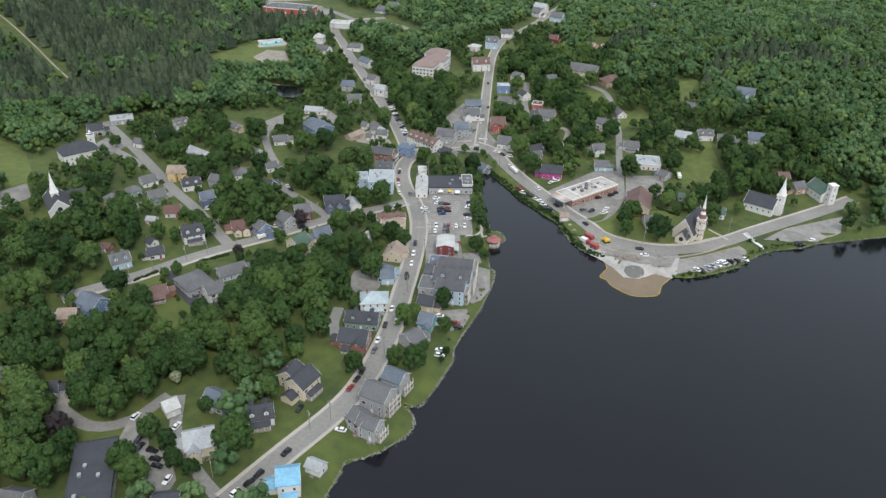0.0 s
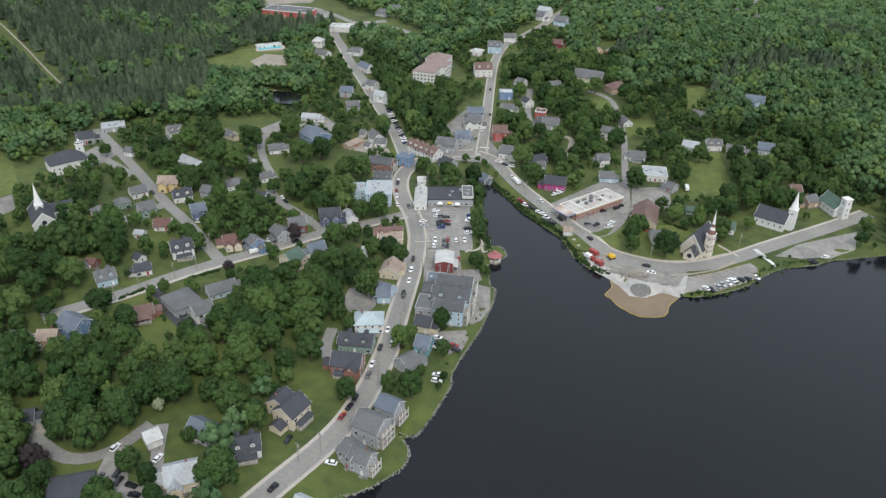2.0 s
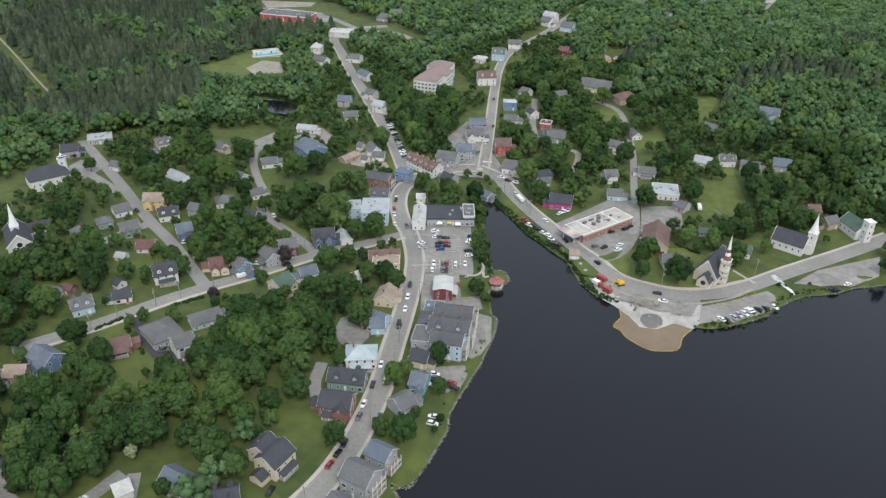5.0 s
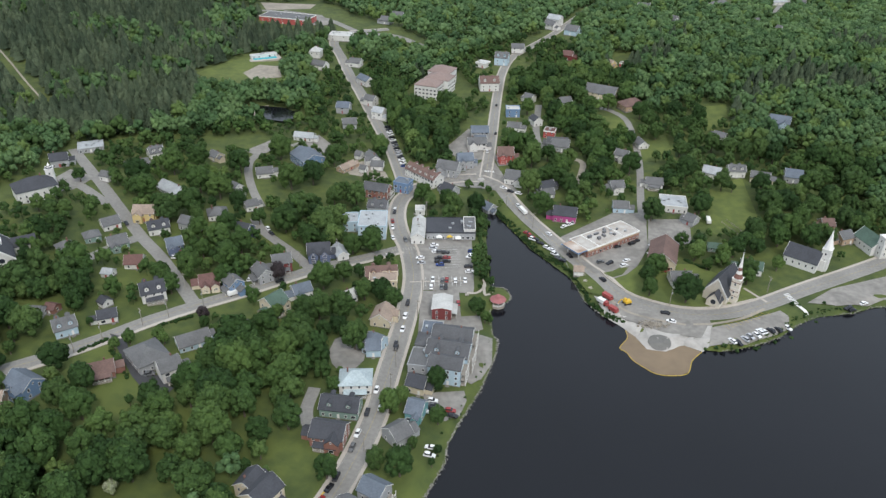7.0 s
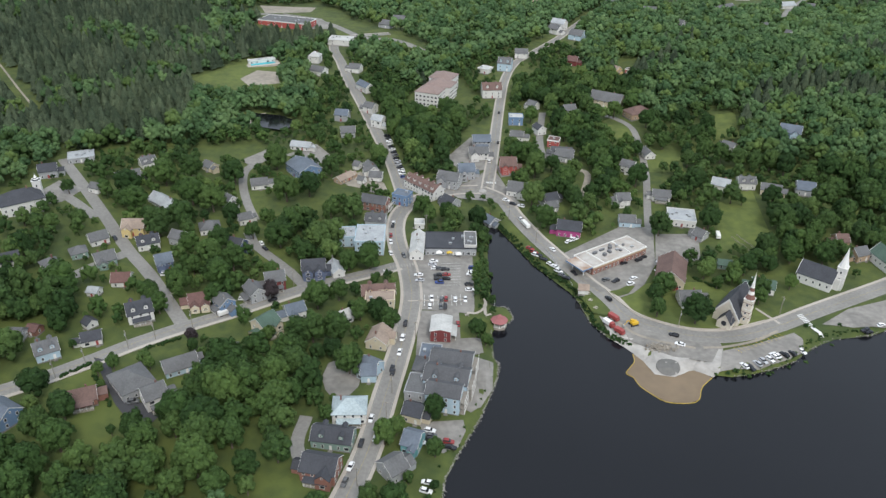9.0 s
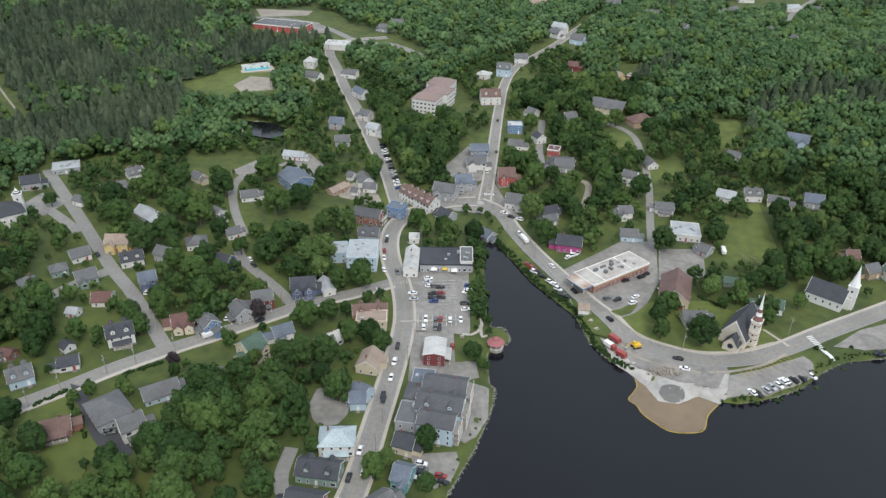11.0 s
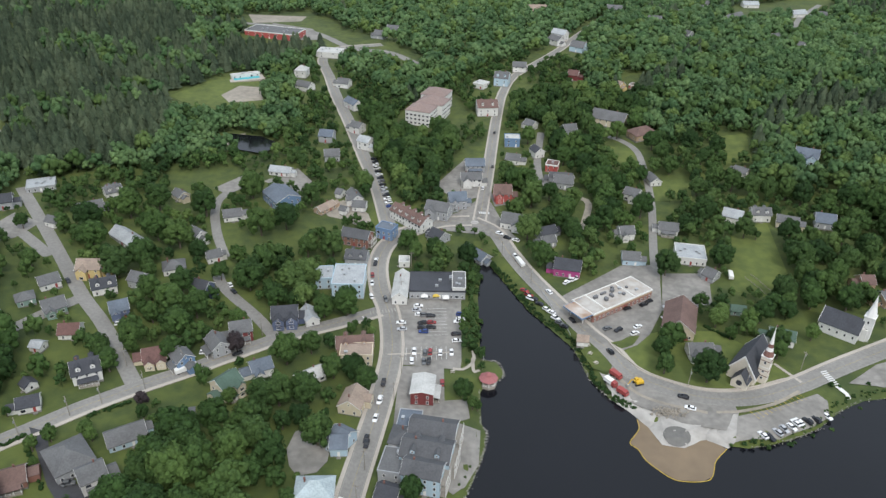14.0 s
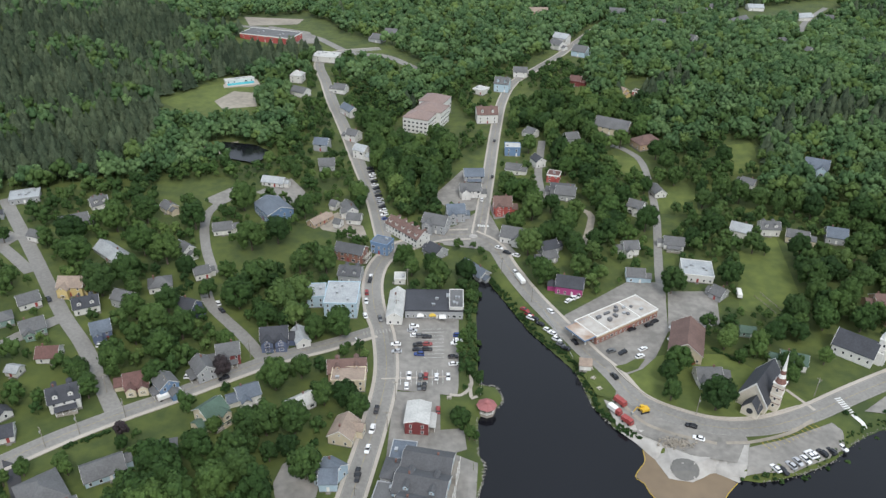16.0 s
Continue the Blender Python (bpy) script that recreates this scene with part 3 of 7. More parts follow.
def house(x, y, turn, l, d, e, r, wall, roof, kind="gable", dormers=0, wing=0, porch=0, decks=0):
    base = float(ground_z(np.array([x]), np.array([y]))[0])
    rnd = random.Random(round(x * 7 + y * 13))
    words = "low flat-roofed" if kind == "flat" and e < 5 else "flat-roofed" if kind == "flat" else "two-storey" if e >= 4.5 else "one-storey"
    name = "shop_building" if kind == "flat" and l > 11 else "shed" if l * d < 45 else "house"
    label = f"{words} {WALL_WORDS[wall]} {name.replace('_', ' ')} with {ROOF_WORDS[roof]}"
    if porch:
        label += " and porch"
    root = tagged(empty(name, pose(x, y, base, 0, 0, turn)), label, "building")
    HOUSES.append((x, y, turn, l, d))
    wm, rm = WALLS[wall], ROOFS[roof]
    bm = bmesh.new()
    if kind == "gable":
        gable_walls(bm, l, d, e, r)
    else:
        box(bm, -l / 2, l / 2, -d / 2, d / 2, -0.6, e)
    part("wall", bm, wm, root)
    bm = bmesh.new()
    if kind == "gable":
        gable_roof(bm, l, d, e, r)
    elif kind == "hip":
        hip_roof(bm, l, d, e, r)
    else:
        box(bm, -l / 2 - 0.1, l / 2 + 0.1, -d / 2 - 0.1, d / 2 + 0.1, e + 0.004, e + 0.25)
    rf = part("roof", bm, rm, root)
    if kind == "flat":
        bm = bmesh.new()
        for a in ((-l / 2 - 0.2, l / 2 + 0.2, -d / 2 - 0.2, -d / 2 + 0.1), (-l / 2 - 0.2, l / 2 + 0.2, d / 2 - 0.1, d / 2 + 0.2), (-l / 2 - 0.2, -l / 2 + 0.1, -d / 2 + 0.1, d / 2 - 0.1), (l / 2 - 0.1, l / 2 + 0.2, -d / 2 + 0.1, d / 2 - 0.1)):
            box(bm, *a, e - 0.3, e + 0.55)
        part("parapet", bm, M_TRIM if wall in ("brick", "red") else rm if roof == "dark" else wm, root)
        for k in range(1 + int(l > 14) * 3):
            bm = bmesh.new()
            u, v = rnd.uniform(-l * 0.35, l * 0.35), rnd.uniform(-d * 0.3, d * 0.3)
            box(bm, u - 0.7, u + 0.7, v - 0.5, v + 0.5, e + 0.25, e + 1.1)
            box(bm, u - 0.8, u + 0.8, v - 0.6, v + 0.6, e + 1.1, e + 1.2)
            part("roof_unit", bm, M_METAL, root, "grey metal roof unit")
    elif l * d > 45 and rnd.random() < 0.5:
        bm = bmesh.new()
        u = rnd.choice((-0.25, 0.2)) * l
        box(bm, u - 0.3, u + 0.3, 0.3, 0.85, e + r * 0.5, e + r + 0.8)
        box(bm, u - 0.36, u + 0.36, 0.24, 0.91, e + r + 0.8, e + r + 0.92)
        part("chimney", bm, M_BRICK, root, "red brick chimney")
    bm = bmesh.new()
    box(bm, -l / 2 - 0.06, l / 2 + 0.06, -d / 2 - 0.06, d / 2 + 0.06, -0.8, 0.35)
    part("foundation", bm, M_STONE, root, "grey concrete foundation")
    # openings
    levels = [1.55] + ([4.2] if e >= 4.5 else []) + ([6.8] if e >= 7.5 else [])
    far = y > 600
    gap = 2.5 if not far else 4.2 if y < 800 else 7.0
    for z in levels:
        if z + 0.8 > e:
            continue
        n = max(1, int((l - 1.2) / gap))
        for k in range(n):
            u = (k + 0.5) * l / n - l / 2
            for s, t in ((-1, 0), (1, 180)):
                if not (z < 2 and k == n // 2 and s < 0):
                    window(root, WIN_WIDE if rnd.random() < 0.2 else WIN, u, s * d / 2, z, t)
        n = max(1, int((d - 1.0) / (gap + 0.4)))
        for k in range(n):
            v = (k + 0.5) * d / n - d / 2
            for s, t in ((-1, -90), (1, 90)):
                window(root, WIN, s * l / 2, v, z, t)
    if kind == "gable" and r > 2.2:
        for s, t in ((-1, -90), (1, 90)):
            window(root, WIN_SMALL, s * l / 2, 0, e + r * 0.35, t)
    bm = bmesh.new()
    n = max(1, int((l - 1.2) / gap))
    u = (n // 2 + 0.5) * l / n - l / 2
    box(bm, u - 0.5, u + 0.5, -d / 2 - 0.06, -d / 2 + 0.02, 0.3, 2.4)
    part("door", bm, M_RED if rnd.random() < 0.25 else M_TRIM, root)
    bm = bmesh.new()
    box(bm, u - 0.8, u + 0.8, -d / 2 - 1.1, -d / 2 - 0.07, -0.3, 0.25)
    part("doorstep", bm, M_STONE, root)
    if kind == "gable" and l * d > 45:
        for s in (-1, 1):                      # white boards along the gable
            bm = bmesh.new()
            xx = s * (l / 2 + 0.41)
            a, b = (d / 2 + 0.4), e - 0.4 * r / (d / 2)
            solid(bm, [(xx, -a, b - 0.05), (xx, 0, e + r - 0.05), (xx, a, b - 0.05), (xx, a, b + 0.24), (xx, 0, e + r + 0.24), (xx, -a, b + 0.24),
                       (xx + s * 0.05, -a, b - 0.05), (xx + s * 0.05, 0, e + r - 0.05), (xx + s * 0.05, a, b - 0.05), (xx + s * 0.05, a, b + 0.24), (xx + s * 0.05, 0, e + r + 0.24), (xx + s * 0.05, -a, b + 0.24)],
                  [(6, 7, 10, 11), (7, 8, 9, 10), (0, 5, 4, 1), (1, 4, 3, 2), (5, 11, 10, 4), (4, 10, 9, 3), (0, 1, 7, 6), (1, 2, 8, 7)])
            part("bargeboard", bm, M_TRIM, root)
    for k in range(wing):
        ww, wd = min(d * 0.6, l * 0.42), 2.4
        u = (k + 0.5) * l / max(wing, 1) - l / 2 if wing > 1 else rnd.choice((-0.22, 0.22)) * l
        rr = ww * 0.42
        m = pose(u, -d / 2 - wd / 2 + 1.2, 0, 0, 0, 90)
        bm = bmesh.new()
        gable_walls(bm, wd + 2.4, ww, e - 0.3, rr)
        bm.transform(m)
        wg = part("wing", bm, wm, root)
        bm = bmesh.new()
        gable_roof(bm, wd + 2.4 + d * 0.35, ww, e - 0.3, rr, 0.3, 0.2)
        bm.transform(m @ pose(d * 0.175, 0, 0))
        part("wing_roof", bm, rm, wg)
        for z in levels:
            if z + 0.8 < e:
                window(wg, WIN_WIDE, u, -d / 2 - wd + 0.02, z, 0)
        window(wg, WIN_SMALL, u, -d / 2 - wd + 0.02, e + rr * 0.3, 0)
    for k in range(decks):                     # stacked balconies on one gable end
        z = 0.4 + 2.7 * k
        w = d * 0.8
        bm = bmesh.new()
        box(bm, l / 2 + 0.07, l / 2 + 2.2, -w / 2, w / 2, z - 0.2, z)
        dk = part("balcony", bm, M_WOOD, root, "grey wooden balcony")
        for j in range(4):
            bm = bmesh.new()
            v = -w / 2 + 0.1 + j * (w - 0.2) / 3
            box(bm, l / 2 + 2.0, l / 2 + 2.16, v - 0.08, v + 0.08, z, z + 2.5)
            part("post", bm, M_TRIM, dk, "white post")
        bm = bmesh.new()
        box(bm, l / 2 + 2.05, l / 2 + 2.12, -w / 2, w / 2, z + 0.95, z + 1.05)
        for j in range(int(w / 0.45)):
            v = -w / 2 + 0.2 + j * 0.45
            box(bm, l / 2 + 2.06, l / 2 + 2.11, v - 0.04, v + 0.04, z, z + 0.95)
        part("railing", bm, M_TRIM, dk, "white railing")
    if kind == "gable" and 45 < l * d < 130 and not (dormers or decks) and rnd.random() < 0.75:
        side, el, ed, ee = rnd.choice((-1, 1)), rnd.uniform(2.6, 4.4), d * rnd.uniform(0.5, 0.75), min(e - 0.5, 2.7)
        er = ed * 0.3
        m = Matrix.Translation((side * (l / 2 + el / 2 - 0.03), rnd.uniform(-0.1, 0.15) * d, 0))
        bm = bmesh.new()
        gable_walls(bm, el, ed, ee, er)
        bm.transform(m)
        eb = part("side_wing", bm, wm, root)
        bm = bmesh.new()
        gable_roof(bm, el, ed, ee, er, 0.25, 0.18)
        bm.transform(m)
        part("side_roof", bm, rm, eb)
    for k in range(dormers):
        u = (k + 0.5) * l / dormers - l / 2
        for s in (-1, 1):
            m = pose(u, s * d * 0.27, 0, 0, 0, 90 * s)
            bm = bmesh.new()
            gable_walls(bm, d * 0.26, 1.7, e + r * 0.72, 0.6, e + r * 0.2)
            bm.transform(m)
            dm = part("dormer", bm, wm, root)
            bm = bmesh.new()
            gable_roof(bm, d * 0.28, 1.7, e + r * 0.72, 0.6, 0.2, 0.12)
            bm.transform(m)
            part("dormer_roof", bm, rm, dm)
            window(dm, WIN_SMALL, u, s * (d * 0.4 + 0.02), e + r * 0.5, 0 if s < 0 else 180)
    if porch:
        pw = l * 0.7
        bm = bmesh.new()
        box(bm, -pw / 2, pw / 2, -d / 2 - 2.3, -d / 2 - 0.065, -0.5, 0.36)
        pc = part("porch", bm, M_WOOD, root)
        bm = bmesh.new()
        solid(bm, [(-pw / 2 - 0.2, -d / 2 - 2.6, 2.6), (pw / 2 + 0.2, -d / 2 - 2.6, 2.6), (pw / 2 + 0.2, -d / 2 - 0.01, 3.2), (-pw / 2 - 0.2, -d / 2 - 0.01, 3.2),
                   (-pw / 2 - 0.2, -d / 2 - 2.6, 2.45), (pw / 2 + 0.2, -d / 2 - 2.6, 2.45), (pw / 2 + 0.2, -d / 2 - 0.01, 3.05), (-pw / 2 - 0.2, -d / 2 - 0.01, 3.05)],
              [(0, 1, 2, 3), (7, 6, 5, 4), (0, 4, 5, 1), (1, 5, 6, 2), (2, 6, 7, 3), (3, 7, 4, 0)])
        part("porch_roof", bm, rm, pc)
        for k in range(4):
            bm = bmesh.new()
            u = -pw / 2 + 0.15 + k * (pw - 0.3) / 3
            box(bm, u - 0.08, u + 0.08, -d / 2 - 2.25, -d / 2 - 2.09, 0.36, 2.58)
            part("post", bm, M_TRIM, pc)
        bm = bmesh.new()
        box(bm, -pw / 2 + 0.15, pw / 2 - 0.15, -d / 2 - 2.2, -d / 2 - 2.14, 1.15, 1.25)
        for k in range(int(pw / 0.5)):
            u = -pw / 2 + 0.3 + k * 0.5
            box(bm, u - 0.03, u + 0.03, -d / 2 - 2.19, -d / 2 - 2.15, 0.36, 1.15)
        part("railing", bm, M_TRIM, pc)
    return root


house(-214.1, 430.2, 38, 20.5, 14.5, 7.0, 4.7, "white", "dark", "hip")
house(-222.4, 476.8, 23, 9.7, 9.0, 4.5, 3.2, "grey", "dark", "gable")
house(-173.8, 501.0, 39, 9.0, 8.0, 3.5, 2.9, "white", "grey", "gable", dormers=2)
house(-150.1, 503.0, 56, 5.5, 7.0, 3.0, 2.5, "lightblue", "bluegrey", "gable")
house(-137.1, 504.7, -41, 7.9, 7.0, 3.0, 2.5, "cream", "grey", "gable")
house(-177.7, 479.8, 30, 13.2, 9.0, 3.0, 3.2, "grey", "grey", "gable")
house(-188.2, 460.8, -18, 6.3, 6.0, 3.5, 2.2, "white", "grey", "gable")
house(-147.1, 452.4, -39, 21.4, 9.0, 3.0, 3.2, "grey", "lightgrey", "gable")
house(-152.1, 420.1, 2, 11.1, 9.0, 5.0, 3.2, "yellow", "tanroof", "gable", wing=1)
house(-141.5, 407.8, 26, 10.4, 8.5, 3.8, 3.1, "white", "dark", "gable", dormers=2)
house(-128.2, 415.2, -21, 6.9, 8.0, 4.5, 2.9, "grey", "grey", "gable")
house(-117.0, 430.5, 21, 10.3, 9.0, 3.2, 3.2, "white", "grey", "hip")
house(-127.8, 390.3, 27, 7.6, 8.5, 5.0, 3.1, "slateblue", "bluegrey", "gable", wing=1)
house(-165.4, 405.8, 38, 8.7, 8.0, 3.2, 2.9, "white", "grey", "gable")
house(-168.7, 390.9, 34, 7.4, 7.0, 3.0, 2.5, "green", "grey", "hip")
house(-155.2, 388.2, 34, 9.1, 9.0, 3.2, 3.2, "green", "grey", "gable", wing=1)
house(-173.1, 372.9, 42, 7.2, 9.0, 5.5, 3.2, "cream", "grey", "hip", porch=1)
house(-141.4, 373.0, 7, 8.2, 8.0, 3.0, 2.9, "white", "redbrown", "gable")
house(-124.6, 348.5, 27, 10.5, 10.0, 5.0, 3.6, "white", "dark", "gable", dormers=2, porch=1)
house(-102.9, 362.1, 20, 8.8, 9.0, 3.6, 3.2, "cream", "redbrown", "gable", wing=2)
house(-91.0, 360.4, -47, 7.4, 7.5, 5.0, 2.7, "blue", "grey", "gable", porch=1)
house(-79.8, 371.5, -53, 9.5, 7.5, 5.0, 2.7, "grey", "grey", "gable", porch=1)
house(-72.6, 382.5, 18, 9.1, 9.0, 5.5, 3.2, "darkred", "grey", "gable", wing=1, porch=1)
house(-98.2, 413.6, -20, 7.7, 8.0, 4.5, 2.9, "slateblue", "dark", "gable", porch=1)
house(-115.2, 461.8, -40, 8.8, 6.5, 4.5, 2.3, "white", "grey", "gable")
house(-101.6, 443.4, 29, 7.1, 7.0, 3.5, 2.5, "white", "grey", "gable")
house(-103.1, 487.1, 17, 9.6, 8.0, 3.2, 2.9, "white", "grey", "gable")
house(-150.6, 317.5, 33, 8.7, 9.0, 4.0, 3.2, "lightblue", "grey", "gable", dormers=2)
house(-137.2, 328.3, 23, 7.6, 7.0, 3.0, 2.5, "white", "dark", "gable")
house(-142.2, 338.3, -37, 4.4, 5.0, 2.6, 1.8, "white", "dark", "gable")
house(-149.4, 361.4, -10, 5.0, 5.0, 2.5, 1.5, "white", "lightgrey", "gable")
house(-161.3, 330.2, -15, 4.8, 5.0, 2.5, 1.5, "brick", "redbrown", "gable")
house(-165.7, 325.5, -3, 5.2, 7.0, 3.0, 2.5, "grey", "grey", "gable")
house(-126.3, 292.9, 24, 10.1, 8.5, 3.0, 3.1, "brick", "brown", "gable", porch=1)
house(-111.4, 303.0, -48, 15.2, 12.9, 3.8, 3.8, "grey", "grey", "hip")
house(-100.1, 294.9, 37, 8.3, 9.0, 5.6, 3.2, "white", "grey", "gable", porch=1)
house(-97.3, 316.2, 32, 13.1, 9.0, 3.0, 3.2, "lightblue", "grey", "gable")
house(-81.3, 325.6, 16, 10.6, 10.0, 3.2, 3.6, "grey", "grey", "hip")
house(-69.1, 345.8, 53, 9.2, 9.0, 6.0, 3.2, "cream", "greenroof", "gable", wing=1, porch=1)
house(-59.0, 359.1, 29, 8.4, 8.0, 4.2, 2.9, "white", "bluegrey", "gable", wing=1)
house(-56.2, 395.8, 10, 11.3, 9.5, 5.2, 3.4, "slateblue", "dark", "gable", wing=2, porch=1)
house(-45.4, 397.6, -66, 10.4, 6.0, 3.2, 2.2, "white", "lightgrey", "gable")
house(-80.4, 509.5, -52, 18.4, 15.0, 6.0, 3.0, "blue", "bluegrey", "gable")
house(-48.4, 522.8, -24, 4.0, 6.0, 3.0, 2.2, "white", "grey", "gable")
house(-39.3, 517.2, -66, 11.7, 7.0, 4.0, 2.5, "white", "grey", "gable", wing=1)
house(-43.5, 501.8, -23, 4.0, 5.0, 3.0, 1.8, "white", "grey", "gable")
house(-35.2, 507.7, -6, 7.7, 7.0, 3.2, 2.5, "white", "grey", "gable")
house(-54.7, 503.9, 53, 12.1, 6.0, 2.6, 2.2, "tan", "tanroof", "gable")
house(-32.2, 469.2, -17, 15.0, 9.0, 5.5, 3.0, "brick", "slate", "gable", decks=2)
house(-17.0, 477.0, -22, 9.6, 7.7, 6.5, 0.5, "blue", "bluegrey", "flat")
house(-30.0, 449.8, -6, 10.8, 9.6, 4.5, 2.6, "grey", "slate", "gable", dormers=2)
house(-30.8, 424.9, -89, 18.1, 14.9, 8.0, 0.5, "lightblue", "lightgrey", "flat")
house(-43.4, 428.9, -84, 11.3, 8.2, 6.0, 0.5, "lightblue", "lightgrey", "flat")
house(11.6, 426.3, 1, 26.5, 17.0, 4.5, 0.5, "grey", "dark", "flat")
house(-5.8, 422.7, 89, 21.2, 7.0, 4.5, 2.5, "white", "whiteroof", "gable")
house(21.9, 425.9, -90, 14.7, 6.2, 6.0, 0.5, "white", "grey", "flat")
house(-5.8, 448.8, -88, 6.4, 5.3, 3.0, 0.5, "white", "whiteroof", "flat")
house(-4.8, 492.9, -46, 26.2, 9.0, 5.5, 3.2, "white", "brown", "gable", dormers=5)
house(10.5, 502.6, -19, 13.3, 10.0, 6.0, 3.6, "grey", "grey", "gable", wing=1)
house(21.0, 515.7, 8, 10.1, 10.0, 6.0, 3.6, "grey", "bluegrey", "gable", wing=1)
house(11.1, 474.8, -44, 8.8, 9.0, 3.5, 3.2, "grey", "dark", "gable")
house(31.4, 462.9, -49, 15.9, 8.0, 3.5, 2.9, "grey", "bluegrey", "gable", wing=1)
house(-21.1, 370.3, 2, 13.3, 8.4, 5.5, 0.5, "cream", "tanroof", "flat")
house(-22.6, 377.1, 8, 15.4, 9.0, 4.5, 3.2, "tan", "brown", "gable", dormers=2)
house(-38.4, 356.0, 39, 10.7, 7.0, 3.0, 2.5, "white", "whiteroof", "gable")
house(-19.2, 341.4, 78, 10.4, 9.0, 4.0, 3.2, "cream", "tanroof", "gable", wing=1)
house(7.7, 348.8, 87, 11.3, 8.8, 6.0, 1.0, "darkred", "whiteroof", "gable", porch=1)
house(-20.5, 321.4, -31, 6.8, 8.0, 4.5, 2.9, "lightblue", "bluegrey", "gable", wing=1)
house(12.5, 322.8, -10, 16.8, 10.5, 8.0, 2.8, "lightblue", "slate", wing=0, decks=3)
house(10.7, 312.0, -12, 17.5, 11.5, 8.2, 3.2, "lightblue", "slate", dormers=2, decks=3)
house(9.6, 302.6, -13, 13.5, 9.0, 8.4, 2.6, "lightblue", "slate", decks=3)
house(-0.9, 308.0, 80, 11.5, 8.6, 6.0, 0.5, "grey", "grey", "flat")
house(1.7, 320.0, 80, 9.0, 9.0, 6.2, 2.0, "grey", "slate", "hip")
house(3.5, 329.6, 84, 9.0, 8.5, 5.6, 0.5, "grey", "bluegrey", "flat")
house(-1.7, 295.6, -19, 7.5, 8.0, 4.0, 2.9, "cream", "dark", "gable")
house(-50.7, 234.7, 60, 10.8, 9.5, 6.0, 3.4, "cream", "dark", "gable", porch=1)
house(-55.4, 239.2, 68, 7.9, 8.0, 5.5, 2.9, "cream", "dark", "gable")
house(-64.3, 217.1, 15, 10.4, 9.0, 4.0, 3.2, "white", "dark", "gable", dormers=2, porch=1)
house(-80.8, 223.9, -28, 10.2, 8.5, 3.5, 3.1, "grey", "bluegrey", "gable")
house(-97.9, 219.2, 36, 5.3, 7.0, 3.5, 2.5, "white", "whiteroof", "gable")
house(-82.3, 202.1, 18, 10.3, 11.0, 4.5, 4.0, "cream", "lightgrey", "gable", wing=1)
house(-113.6, 184.5, -75, 32.2, 13.9, 5.0, 0.5, "grey", "dark", "flat")
house(-47.9, 184.7, 9, 7.5, 9.0, 6.5, 3.2, "white", "skyblue", "gable", porch=1)
house(-39.9, 192.9, -27, 6.1, 5.0, 3.0, 1.8, "white", "lightgrey", "gable")
house(-20.0, 226.7, -30, 10.8, 10.0, 7.5, 3.6, "grey", "grey", "gable", decks=3)
house(-22.2, 211.5, -30, 8.0, 7.0, 6.0, 2.8, "grey", "grey", "gable", decks=2)
house(-26.0, 214.8, -47, 7.3, 8.0, 5.5, 2.9, "grey", "grey", "gable")
house(-14.0, 237.8, -30, 8.5, 8.0, 6.5, 2.9, "grey", "bluegrey", "gable", decks=2)
house(-32.8, 265.4, -10, 12.3, 10.0, 5.0, 3.6, "brick", "dark", "gable", wing=1, porch=1)
house(-30.6, 280.9, -8, 14.8, 9.0, 4.0, 3.2, "green", "dark", "gable", dormers=2)
house(-26.4, 295.1, 3, 12.6, 10.0, 5.0, 3.6, "white", "turquoise", "hip", porch=1)
house(-21.4, 318.5, 3, 6.1, 8.0, 4.0, 2.9, "lightblue", "bluegrey", "gable")
house(-1.6, 279.8, -18, 6.2, 9.0, 4.5, 3.2, "teal", "bluegrey", "gable", wing=1)
house(-8.1, 266.6, 41, 7.4, 9.0, 4.5, 3.2, "grey", "grey", "gable")
house(-166.8, 268.9, -27, 7.3, 9.0, 4.0, 3.2, "white", "grey", "gable")
house(-156.8, 272.6, 4, 7.5, 8.0, 4.0, 2.9, "tan", "tanroof", "gable")
house(-149.7, 281.1, -30, 11.3, 9.0, 5.0, 3.2, "blue", "bluegrey", "gable", wing=1, porch=1)
house(-166.4, 237.1, 13, 4.7, 7.0, 3.0, 2.5, "grey", "grey", "gable")
house(-147.8, 228.1, 14, 8.8, 7.0, 3.0, 2.5, "grey", "dark", "gable")
house(-135.2, 175.4, -9, 7.5, 9.0, 4.0, 3.2, "grey", "grey", "gable")
house(-85.8, 174.7, 10, 8.2, 9.0, 4.0, 3.2, "grey", "dark", "gable")
store = house(94.8, 417.7, 35, 38.5, 13.9, 4.5, 0.5, "brick", "membrane", "flat")
for u, v, a, b, h in ((-9, 2.5, 2.4, 1.2, 1.2), (-6, -1.5, 1.6, 1.6, 1.4), (-3.5, 3, 3.2, 0.8, 0.9), (-1.5, -0.5, 1.2, 2.2, 1.1), (1.5, 2.2, 1.8, 1.4, 1.3), (4.5, -2.5, 1.2, 1.2, 0.8), (3.5, 4.2, 1.0, 1.6, 1.0), (10, 1.0, 1.0, 1.0, 0.7)):
    bm = bmesh.new()
    box(bm, u - a / 2, u + a / 2, v - b / 2, v + b / 2, 4.75, 4.75 + h)
    box(bm, u - a / 2 - 0.1, u + a / 2 + 0.1, v - b / 2 - 0.1, v + b / 2 + 0.1, 4.75 + h, 4.85 + h)
    part("roof_unit", bm, M_GREYBOX, store, "dark grey roof unit")
